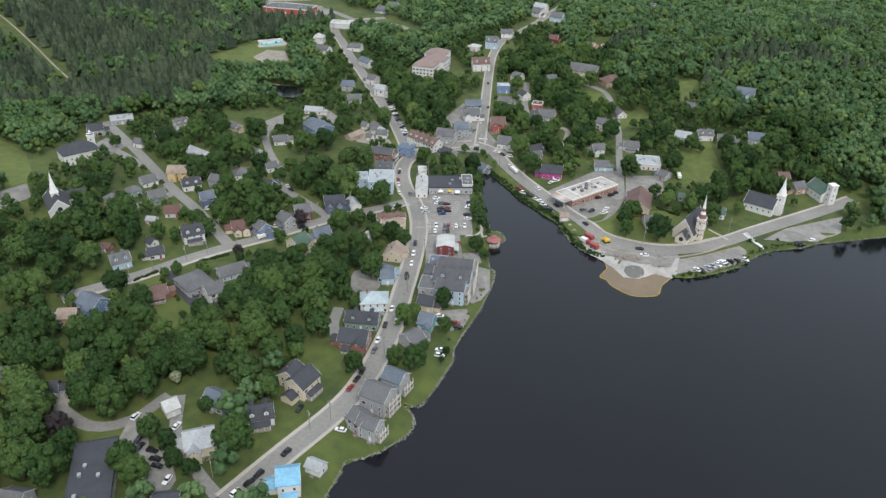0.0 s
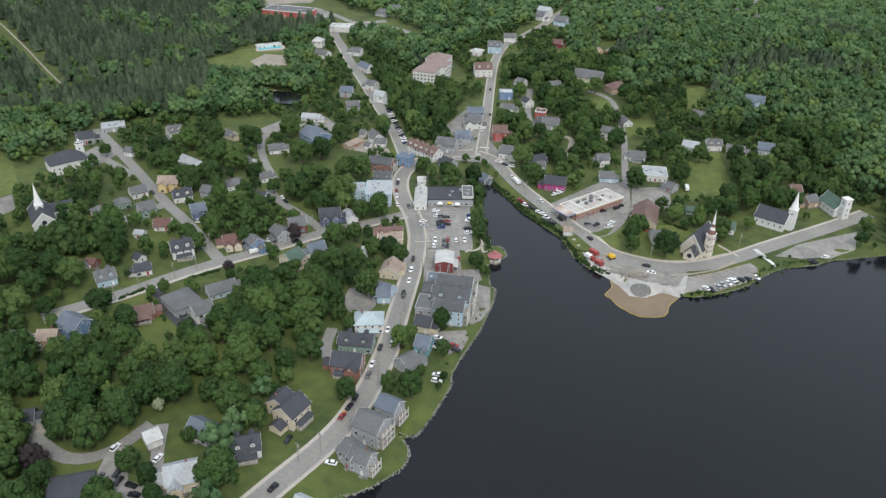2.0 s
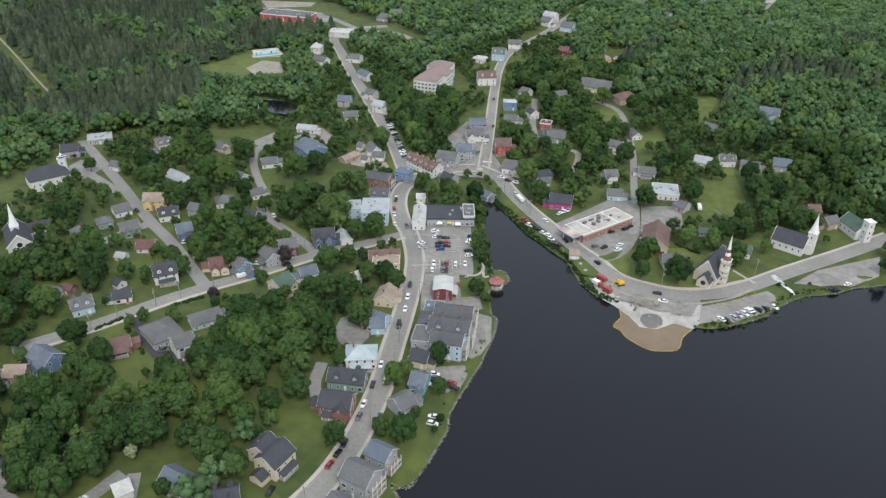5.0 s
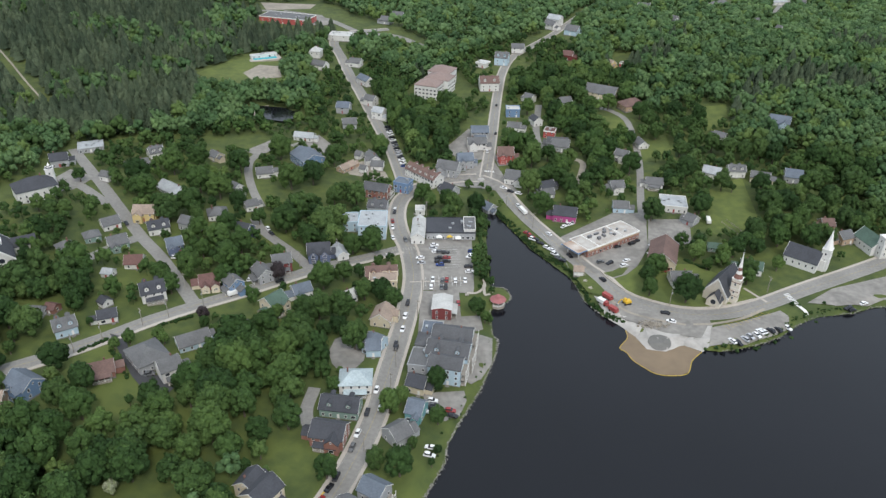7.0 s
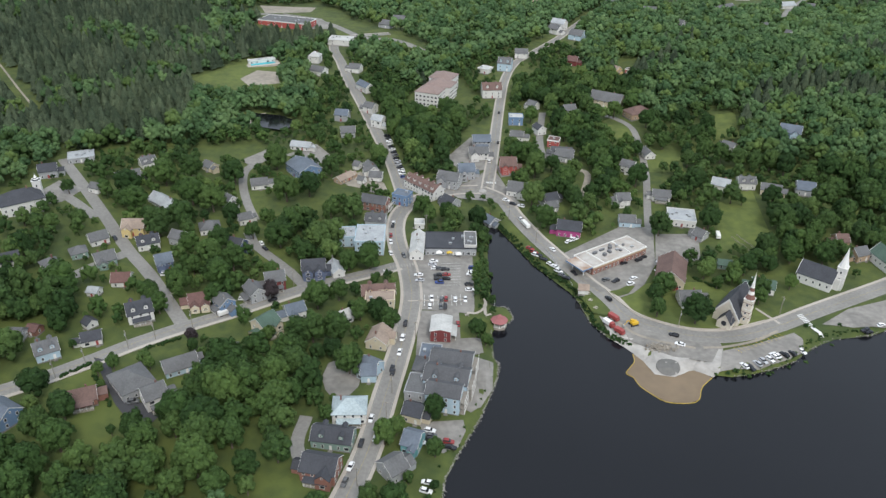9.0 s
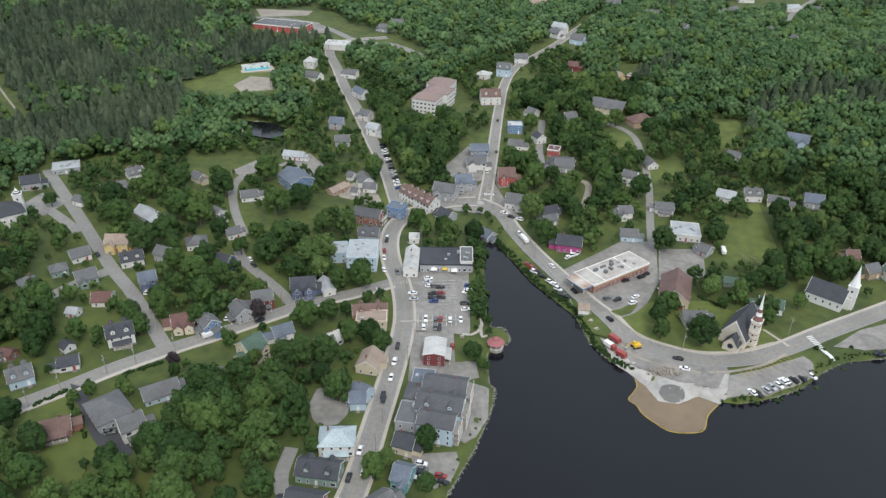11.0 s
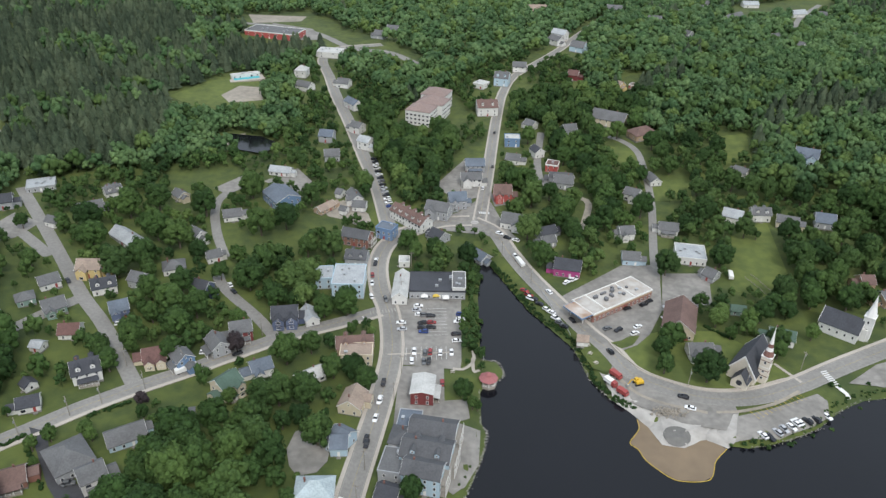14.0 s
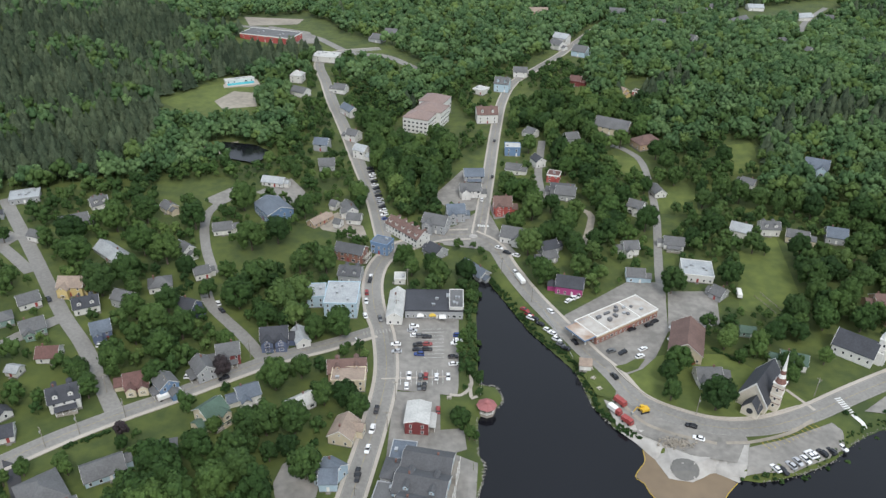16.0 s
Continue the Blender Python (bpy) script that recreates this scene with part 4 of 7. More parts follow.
for u in (-11.5, 7.5):
    bm = bmesh.new()
    box(bm, u - 0.2, u + 0.2, -6.8, 6.8, 4.75, 5.15)
    part("roof_kerb", bm, M_TRIM, store, "white raised roof kerb")
bm = bmesh.new()
box(bm, -19, 19, -7.12, -6.97, 3.2, 4.1)
part("fascia", bm, M_TAN, store, "tan fascia band over the shop front")
house(122.2, 400.9, 72, 21.4, 14.0, 4.5, 5.0, "cream", "brown", "gable")
house(125.4, 379.4, 1, 10.0, 8.0, 3.5, 2.9, "white", "grey", "gable", wing=2)
house(76.2, 385.8, -6, 4.7, 5.0, 2.8, 1.8, "white", "tanroof", "gable")
house(77.0, 444.6, -13, 12.9, 10.0, 4.5, 3.6, "magenta", "dark", "gable")
house(69.8, 480.9, 25, 9.4, 8.0, 4.0, 2.9, "grey", "dark", "gable")
house(110.8, 455.7, -5, 8.7, 8.0, 3.5, 2.9, "lightblue", "grey", "gable")
house(113.2, 481.9, 7, 7.8, 8.0, 4.0, 2.9, "white", "grey", "gable", wing=1)
house(137.4, 486.8, -10, 10.2, 8.0, 3.5, 2.9, "white", "grey", "gable", porch=1)
house(142.4, 459.8, -10, 15.0, 15.0, 4.0, 0.5, "white", "lightgrey", "flat")
house(148.0, 440.5, -46, 6.0, 8.0, 3.0, 2.9, "grey", "grey", "gable")
house(176.6, 499.5, -27, 10.2, 9.0, 4.0, 3.2, "white", "lightgrey", "gable")
house(192.1, 500.7, -2, 10.1, 8.0, 4.5, 2.9, "white", "grey", "gable", dormers=2)
house(224.9, 492.6, -16, 10.1, 10.0, 4.0, 3.6, "grey", "bluegrey", "gable")
house(204.6, 492.7, -20, 11.1, 8.0, 3.5, 2.9, "cream", "grey", "gable")
house(125.5, 526.7, -32, 8.4, 8.0, 4.5, 2.9, "white", "grey", "gable", wing=1)
house(142.4, 547.2, -79, 9.8, 7.0, 3.0, 2.5, "white", "grey", "gable")
house(243.5, 568.6, -25, 13.6, 11.0, 4.5, 4.0, "lightblue", "bluegrey", "gable", wing=2)
house(198.1, 553.8, -38, 8.0, 7.0, 3.0, 2.5, "white", "grey", "gable")
house(48.1, 527.2, 2, 10.2, 11.0, 5.5, 4.0, "red", "brown", "gable", wing=1)
house(53.1, 493.1, -17, 13.4, 11.0, 4.0, 4.0, "white", "grey", "gable", wing=1)
house(59.0, 609.7, -1, 10.2, 9.0, 6.0, 0.4, "blue", "whiteroof", "flat")
house(58.0, 580.1, -14, 9.2, 8.0, 3.5, 2.9, "white", "grey", "gable")
house(82.4, 568.0, -17, 7.7, 8.0, 5.0, 0.4, "red", "redbrown", "flat")
house(87.0, 544.9, -13, 11.7, 10.0, 4.0, 3.6, "grey", "grey", "gable")
house(74.5, 590.8, -66, 8.5, 7.0, 4.5, 2.5, "white", "dark", "gable")
house(221.2, 434.1, 1, 6.3, 8.0, 4.0, 2.9, "tan", "brown", "gable")
house(224.7, 420.8, 21, 7.9, 8.0, 4.0, 2.9, "tan", "grey", "gable")
house(69.5, 472.9, 21, 7.7, 7.0, 3.0, 2.5, "grey", "grey", "gable")
house(131.8, 643.4, -29, 24.3, 14.0, 5.0, 5.0, "cream", "grey", "gable")
house(149.7, 616.5, 23, 17.7, 12.0, 4.0, 4.3, "tan", "brown", "hip")
house(100.6, 628.8, 16, 9.0, 9.0, 4.0, 3.2, "grey", "grey", "gable")
house(74.3, 639.0, -42, 7.6, 8.0, 4.0, 2.9, "white", "grey", "gable")
house(58.2, 734.8, -15, 11.7, 11.0, 7.0, 4.0, "lightblue", "grey", "gable", dormers=2)
house(43.4, 669.4, 6, 15.3, 12.0, 7.0, 4.3, "white", "brown", "gable", dormers=2)
house(40.8, 728.6, -33, 9.6, 10.0, 4.0, 0.4, "white", "whiteroof", "flat")
house(114.8, 842.9, -48, 12.4, 10.0, 5.0, 3.6, "white", "grey", "gable")
house(133.1, 819.4, -33, 13.2, 12.0, 5.0, 4.3, "lightblue", "grey", "gable")
house(118.7, 743.1, -21, 8.5, 9.0, 4.5, 3.2, "darkred", "redbrown", "gable")
house(151.1, 711.5, -49, 5.6, 9.0, 4.0, 3.2, "yellow", "tanroof", "gable")
house(162.2, 713.2, -37, 4.4, 6.0, 3.0, 0.4, "red", "redbrown", "flat")
house(314.6, 948.7, 41, 32.2, 14.0, 5.0, 5.0, "white", "grey", "gable")
house(311.7, 821.9, -32, 5.2, 8.0, 4.0, 2.9, "white", "grey", "gable")
house(330.9, 805.8, -52, 5.5, 8.0, 4.0, 2.9, "white", "grey", "gable")
house(74.9, 768.1, -4, 11.4, 9.0, 5.0, 3.2, "white", "grey", "gable")
house(378.5, 768.1, -78, 6.4, 8.0, 4.0, 2.9, "white", "lightgrey", "gable")
house(227.8, 929.2, -12, 13.4, 12.0, 4.0, 4.3, "white", "grey", "gable")
house(240.8, 855.8, -51, 11.4, 10.0, 4.0, 3.6, "grey", "grey", "gable")
house(-156.8, 859.8, -17, 53.2, 24.0, 6.0, 0.4, "red", "grey", "flat")
house(-95.2, 803.5, -10, 21.9, 16.0, 5.0, 0.4, "white", "whiteroof", "flat")
house(-110.0, 742.2, -9, 10.0, 10.0, 6.0, 3.6, "white", "whiteroof", "hip")
house(-101.6, 709.5, -29, 13.2, 9.0, 4.0, 3.2, "white", "grey", "gable")
house(-58.6, 673.6, -52, 14.4, 8.0, 5.0, 2.9, "white", "bluegrey", "gable")
house(-71.8, 722.0, -17, 10.1, 9.0, 4.0, 3.2, "white", "grey", "gable")
house(-49.8, 625.5, -30, 8.6, 8.0, 5.0, 2.9, "white", "grey", "gable")
house(-41.1, 597.1, -28, 8.6, 8.0, 6.0, 2.9, "white", "lightgrey", "gable")
house(-68.5, 606.1, -9, 9.5, 9.0, 5.0, 3.2, "grey", "bluegrey", "gable")
house(-60.9, 575.8, 10, 9.7, 9.0, 4.0, 3.2, "grey", "grey", "gable")
house(-88.3, 547.4, -12, 13.3, 7.0, 3.0, 2.5, "white", "lightgrey", "gable")
house(-215.1, 503.6, 23, 14.8, 12.0, 3.0, 0.4, "grey", "lightgrey", "flat")
house(-173.5, 501.8, 32, 7.3, 8.0, 3.5, 2.9, "white", "grey", "gable", dormers=2)
house(-55.0, 868.5, -24, 11.1, 10.0, 4.0, 3.6, "grey", "grey", "gable")
house(-44.1, 889.8, -12, 11.9, 10.0, 4.0, 3.6, "grey", "grey", "gable")
house(-154.4, 728.5, 26, 23.2, 5.0, 3.0, 0.4, "white", "whiteroof", "flat")

house(295.5, 1014.8, -20, 14, 10, 5, 3.4, "white", "grey", "gable")
house(312.0, 1044.7, 10, 12, 9, 5, 3, "white", "grey", "gable")
house(411.2, 1012.0, 15, 18, 12, 4, 3.5, "white", "lightgrey", "gable")
house(437.1, 1011.0, -15, 13, 9, 4, 3, "grey", "grey", "gable")
house(323.8, 850.0, 30, 8, 8, 4, 2.8, "white", "grey", "gable")
house(196.0, 986.2, -10, 16, 11, 6, 3.5, "white", "grey", "gable")
house(110.3, 991.2, 5, 20, 12, 4, 4, "tan", "tanroof", "gable")
house(120.0, 857.4, -35, 14, 10, 7, 3.6, "white", "lightgrey", "gable")
house(372.5, 1059.1, 0, 18, 14, 4, 3, "white", "lightgrey", "gable")
house(417.1, 888.9, 20, 9, 8, 4, 2.8, "white", "grey", "gable")
house(269.5, 986.2, 12, 10, 8, 4, 2.9, "cream", "grey", "gable")
house(164.6, 390.3, -20, 10.5, 8.0, 3.6, 2.8, "white", "greenroof", "gable")
house(152.1, 411.3, -10, 6.5, 5.5, 2.6, 1.8, "green", "greenroof", "gable")
house(32.3, 567.6, 4, 12.0, 10.0, 5.0, 3.2, "grey", "bluegrey", "gable", porch=1)
house(29.7, 546.5, 4, 12.5, 9.0, 5.0, 3.0, "white", "grey", "gable", wing=1)
house(85.5, 549.8, -8, 14.0, 9.0, 4.0, 3.0, "grey", "slate", "gable", wing=1)
# trees
def icosahedron():
    g = (1 + 5 ** 0.5) / 2
    v = np.array([(-1, g, 0), (1, g, 0), (-1, -g, 0), (1, -g, 0), (0, -1, g), (0, 1, g), (0, -1, -g), (0, 1, -g), (g, 0, -1), (g, 0, 1), (-g, 0, -1), (-g, 0, 1)])
    f = [(0, 11, 5), (0, 5, 1), (0, 1, 7), (0, 7, 10), (0, 10, 11), (1, 5, 9), (5, 11, 4), (11, 10, 2), (10, 7, 6), (7, 1, 8),
         (3, 9, 4), (3, 4, 2), (3, 2, 6), (3, 6, 8), (3, 8, 9), (4, 9, 5), (2, 4, 11), (6, 2, 10), (8, 6, 7), (9, 8, 1)]
    return v / np.linalg.norm(v[0]), np.array(f)


ICO_V, ICO_F = icosahedron()


def crown(seed, lumps, leaves, leaf):
    """A crown of unit radius: a domed heap of rounded clumps, covered with sprays of leaves."""
    r = np.random.RandomState(seed)
    vs, fs, n = [], [], 0
    centres = []
    squash = r.uniform(0.85, 1.0), r.uniform(0.85, 1.0)
    for k in range(lumps):
        q = (k + 0.5) / lumps
        a, h = k * 2.4 + r.uniform(-0.5, 0.5), 1 - 1.55 * q
        out = r.uniform(0.5, 0.86) if k else 0.6
        ring = math.sqrt(max(0.02, 1 - h * h)) * out
        c = np.array([math.cos(a) * ring * squash[0], math.sin(a) * ring * squash[1], h * out * 1.1])
        size = r.uniform(0.24, 0.4) * (1.75 if lumps < 8 else 1.3 if lumps < 16 else 1.1 if lumps < 30 else 0.95)
        vs.append(ICO_V * size * r.uniform(0.75, 1.2, (12, 1)) * (1, 1, 0.85) + c)
        fs.append(ICO_F + n)
        n += 12
        centres.append((c, size))
    for k in range(leaves):
        c, size = centres[r.randint(lumps)]
        d = r.normal(size=3) + c * 1.4
        d[2] = d[2] + 0.35
        d /= np.linalg.norm(d)
        p = c + d * size * r.uniform(0.9, 1.2)
        u = np.cross(d, r.normal(size=3))
        u /= np.linalg.norm(u) + 1e-9
        w = np.cross(d, u) + d * r.uniform(-0.7, 0.35)
        s = leaf * r.uniform(0.6, 1.4)
        vs.append(np.array([p - u * s - w * s * 0.6, p + u * s - w * s * 0.6, p + w * s * 0.9]))
        fs.append(np.array([(n, n + 1, n + 2)]))
        n += 3
    v = np.concatenate(vs)
    return v / np.percentile(np.abs(v), 99.5), np.concatenate(fs)


SHRUB = [crown(90 + s, 7, 50, 0.16) for s in range(4)]


GAZEBO = (34.1, 359.4)
CHURCH_A = (149.9, 377.7)
CHURCH_B = (137.6, 362.4)
TOWER_THREE = (238.9, 404.1)
HALL_TOWER = (-209.9, 441.1)
RV = (-88.6, 357)
WALK_A = (174.9, 369.8)
WALK_B = (176.7, 360.6)
PATH_A = (176.7, 360.1)
PATH_B = (179.3, 353.6)
EXCAVATOR = (95.3, 359.1)
RUBBLE = (103.9, 342.4)
TRUCK_A = (86.9, 363.3)
TRUCK_B = (83.9, 358.5)
TRUCK_C = (87.6, 352.6)
BOOM = [(91.5, 340.9), (91.1, 335.4), (86.2, 327.9), (88.6, 324.8), (90, 319.9), (93.1, 315.5), (99, 310), (108.4, 309.6), (112.6, 312.1), (115.9, 319.4), (121.9, 325.9)]
HEDGES = [[(-140.1, 305.4), (-132.2, 314)], [(-115.2, 326.2), (-103.7, 335.8)], [(-128.3, 308), (-115.2, 291)], [(134.1, 399.3), (143.4, 390.6)]]
LOT_BUSHES = [(123.7, 327.1), (128.7, 327.3), (132.2, 327.9), (135.4, 327.5), (137.8, 327), (146.8, 329.1), (148.8, 330), (157, 334), (166.1, 337.8), (173.4, 345), (182.7, 350.4), (174.3, 360.3), (177.7, 359.8), (190.3, 361.7)]
PARK_PATH = [(19.5, 366.1), (23.7, 365.8), (27, 369.1), (28.4, 373.2), (28, 380.1)]
PARK_PATH_B = [(27.8, 373.2), (28.3, 364.2), (30.7, 365.4)]
ROUNDABOUT = [(29, 499.6)]
POOL = [(-162.2, 721.9), (-144.4, 730)]
LOT_EAST_BAYS = [(135.9, 341.5), (160.7, 354.1)]
LOT_TOWN_BAYS = [(-1.7, 375.1), (17.7, 376.8)]

# churches, the gazebo, the apartment house
def tower(root, x, y, side, h, tip, wall, spire, bands=0, name="tower"):
    """A square tower with louvred openings under a pointed spire; x, y in the church's own axes."""
    s = side / 2
    bm = bmesh.new()
    box(bm, x - s, x + s, y - s, y + s, -0.6, h)
    tw = part(name, bm, wall, root)
    bm = bmesh.new()
    box(bm, x - s - 0.25, x + s + 0.25, y - s - 0.25, y + s + 0.25, h, h + 0.35)
    part("cornice", bm, M_TRIM, tw)
    bm = bmesh.new()
    box(bm, x - s - 0.12, x + s + 0.12, y - s - 0.12, y + s + 0.12, h * 0.62, h * 0.62 + 0.3)
    part("string_course", bm, M_TRIM, tw)
    if bands and tip > h + 8:
        for z in (0.3, 0.5, 0.86):
            bm = bmesh.new()
            box(bm, x - s - 0.08, x + s + 0.08, y - s - 0.08, y + s + 0.08, h * z, h * z + 0.28)
            part("band", bm, M_BRICK, tw, "red-brown painted band")
    if tip > h + 1:
        bm = bmesh.new()
        top = tip - h - 0.35
        shape = ((0, 1.12), (0.16, 0.72), (0.28, 0.56), (0.4, 0.44), (0.52, 0.33), (0.64, 0.24)) if bands else ((0, 1.12), (0.45, 0.52))
        rings = [[bm.verts.new((x + s * c * math.cos(k * math.pi / 4 + math.pi / 8), y + s * c * math.sin(k * math.pi / 4 + math.pi / 8), h + 0.35 + top * f)) for k in range(8)] for f, c in shape]
        end = bm.verts.new((x, y, tip))
        for i, (lo, hi) in enumerate(zip(rings, rings[1:])):
            for k in range(8):
                bm.faces.new((lo[k], lo[(k + 1) % 8], hi[(k + 1) % 8], hi[k])).material_index = 1 if bands and i in (0, 2) else 0
        for k in range(8):
            bm.faces.new((rings[-1][k], rings[-1][(k + 1) % 8], end))
        bm.faces.new(rings[0][::-1])
        part("spire", bm, [M_TRIM, spire], tw, "pointed octagonal spire")
        bm = bmesh.new()
        tube(bm, (x, y, tip - 0.2), (x, y, tip + 0.9), 0.06, 0.03, 6)
        part("finial", bm, M_METAL, tw)
    for z in (h * 0.22, h * 0.48, h * 0.8):
        for a, dx, dy in ((0, 0, -1), (180, 0, 1), (-90, -1, 0), (90, 1, 0)):
            window(tw, WIN, x + dx * s, y + dy * s, z, a)
    return tw


def nave(a, b, d, e, r, wall, roof, label, name="church"):
    """A church body with its ridge from a to b; the front gable is at b."""
    (ax, ay), (bx, by) = a, b
    turn = math.degrees(math.atan2(by - ay, bx - ax))
    l = math.hypot(bx - ax, by - ay)
    x, y = (ax + bx) / 2, (ay + by) / 2
    root = tagged(empty(name, pose(x, y, gz(x, y), 0, 0, turn)), label, "church")
    HOUSES.append((x, y, turn, l, d))
    bm = bmesh.new()
    gable_walls(bm, l, d, e, r)
    part("wall", bm, wall, root)
    bm = bmesh.new()
    gable_roof(bm, l, d, e, r)
    part("roof", bm, roof, root)
    for s in (-1, 1):
        bm = bmesh.new()
        xx, w = s * (l / 2 + 0.42), 0.6
        q, p = d / 2 + 0.5, e - 0.5 * r / (d / 2)
        solid(bm, [(xx + o, y_, z_) for o in (0, s * 0.12) for y_, z_ in ((-q, p - w), (0, e + r - w), (q, p - w), (q, p + 0.35), (0, e + r + 0.35), (-q, p + 0.35))],
              [(6, 7, 10, 11), (7, 8, 9, 10), (0, 5, 4, 1), (1, 4, 3, 2), (5, 11, 10, 4), (4, 10, 9, 3), (0, 1, 7, 6), (1, 2, 8, 7)])
        part("bargeboard", bm, M_TRIM, root)
    n = int(l / 3.2)
    for k in range(n):
        for s, t in ((-1, 0), (1, 180)):
            window(root, WIN, (k + 0.5) * l / n - l / 2, s * d / 2, e * 0.5, t)
    bm = bmesh.new()
    tube(bm, (l / 2 - 0.02, 0, e * 0.95), (l / 2 + 0.1, 0, e * 0.95), 1.2, 1.2, 16)
    part("round_window", bm, M_GLASS, root, "dark round gable window")
    bm = bmesh.new()
    box(bm, l / 2, l / 2 + 0.12, -1.0, 1.0, 0, 2.6)
    part("door", bm, M_BRICK, root, "brown double door")
    return root, math.radians(turn), x, y


def local(root_place, tx, ty):
    root, a, x, y = root_place
    c, s = math.cos(a), math.sin(a)
    return (tx - x) * c + (ty - y) * s, -(tx - x) * s + (ty - y) * c


# stone-trimmed church at the bend of the shore road
ch = nave(CHURCH_A, CHURCH_B, 11.5, 4.6, 8.2, M_CHURCH, ROOFS["dark"], "cream church with steep dark roof and tall striped steeple")
tower(ch[0], *local(ch, 146.8, 362.9), 3.9, 13.0, 27.5, M_CHURCH, M_BRICK, 1)
lx = local(ch, *CHURCH_B)[0]
bm = bmesh.new()
gable_walls(bm, 5.5, 6.4, 3.4, 4.2)
bm.transform(Matrix.Translation((lx + 2.2, 1.2, 0)))
pc = part("front_porch", bm, M_CHURCH, ch[0])
bm = bmesh.new()
gable_roof(bm, 6.0, 6.4, 3.4, 4.2, 0.3)
bm.transform(Matrix.Translation((lx + 2.2, 1.2, 0)))
part("porch_roof", bm, ROOFS["dark"], pc)
bm = bmesh.new()
tube(bm, (lx + 4.9, 1.2, 2.8), (lx + 5.05, 1.2, 2.8), 1.25, 1.25, 16)
part("round_window", bm, M_GLASS, pc, "dark pointed gable window")
# white church farther east
ch = nave((188, 403.5), (200.5, 393.0), 12.0, 5.0, 5.0, WALLS["white"], ROOFS["dark"], "white clapboard church with dark roof and white steeple")
tower(ch[0], *local(ch, 202.6, 393.1), 4.2, 12.0, 23.0, WALLS["white"], M_TRIM)
tx, ty = local(ch, 202.6, 393.1)
bm = bmesh.new()
box(bm, tx - 3.2, tx + 1.0, ty - 3.0, ty + 3.0, -0.6, 6.0)
part("porch", bm, WALLS["white"], ch[0])
# white church with a square belfry
cx, cy = TOWER_THREE
ch = nave((cx - 4, cy + 17), (cx - 1, cy + 3), 10.0, 5.0, 4.5, WALLS["white"], ROOFS["greenroof"], "white church with green roof and square belfry")
tower(ch[0], *local(ch, cx - 1, cy + 1), 4.2, 12.0, 12.5, WALLS["white"], M_TRIM)
# white church on the west hill
ch = nave((-202.5, 369.5), (-192.0, 352.5), 10.5, 6.0, 5.0, WALLS["white"], ROOFS["dark"], "white clapboard church with near-black roof and slender spire")
tower(ch[0], *local(ch, -197.5, 361.0), 3.6, 11.5, 23.5, WALLS["white"], M_TRIM)
bm = bmesh.new()
gable_walls(bm, 12, 7, 4.6, 3.2)
m = Matrix.Translation((*local(ch, -193.0, 372.0), 0)) @ pose(0, 0, 0, 0, 0, 90)
bm.transform(m)
wg = part("wing", bm, WALLS["white"], ch[0])
bm = bmesh.new()
gable_roof(bm, 12, 7, 4.6, 3.2)
bm.transform(m)
part("wing_roof", bm, ROOFS["dark"], wg)
# belfry of the hall
bf = tagged(empty("bell_tower", pose(*HALL_TOWER, gz(*HALL_TOWER), 0, 0, 20)), "white square bell tower at the end of the hall", "tower")
tower(bf, 0, 0, 4.0, 13.0, 16.5, WALLS["white"], ROOFS["dark"], 1, "shaft")

# gazebo on its islet
gzb = tagged(empty("gazebo", pose(*GAZEBO, gz(*GAZEBO))), "white octagonal gazebo with a red tiered roof", "gazebo")
bm = bmesh.new()
tube(bm, (0, 0, -0.6), (0, 0, 0.5), 3.5, 3.4, 8)
part("deck", bm, M_WOOD, gzb)
bm = bmesh.new()
tube(bm, (0, 0, 3.1), (0, 0, 4.6), 4.1, 1.3, 8)
rf = part("roof", bm, M_FADED_RED, gzb, "faded red roof")
bm = bmesh.new()
tube(bm, (0, 0, 4.6), (0, 0, 5.1), 1.15, 1.15, 8)
tube(bm, (0, 0, 5.1), (0, 0, 6.2), 1.5, 0.05, 8)
part("cupola", bm, M_FADED_RED, rf)
for k in range(8):
    a = k * math.pi / 4
    bm = bmesh.new()
    box(bm, math.cos(a) * 3.2 - 0.1, math.cos(a) * 3.2 + 0.1, math.sin(a) * 3.2 - 0.1, math.sin(a) * 3.2 + 0.1, 0.5, 3.1)
    part("post", bm, M_TRIM, gzb)
    if k != 4:
        b = a + math.pi / 4
        bm = bmesh.new()
        for z in (0.8, 1.4):
            tube(bm, (math.cos(a) * 3.2, math.sin(a) * 3.2, z), (math.cos(b) * 3.2, math.sin(b) * 3.2, z), 0.07, 0.07, 6)
        for j in range(1, 8):
            f = j / 8
            px_, py_ = math.cos(a) * (1 - f) + math.cos(b) * f, math.sin(a) * (1 - f) + math.sin(b) * f
            tube(bm, (px_ * 3.2, py_ * 3.2, 0.5), (px_ * 3.2, py_ * 3.2, 1.4), 0.04, 0.04, 4)
        part("railing", bm, M_TRIM, gzb)

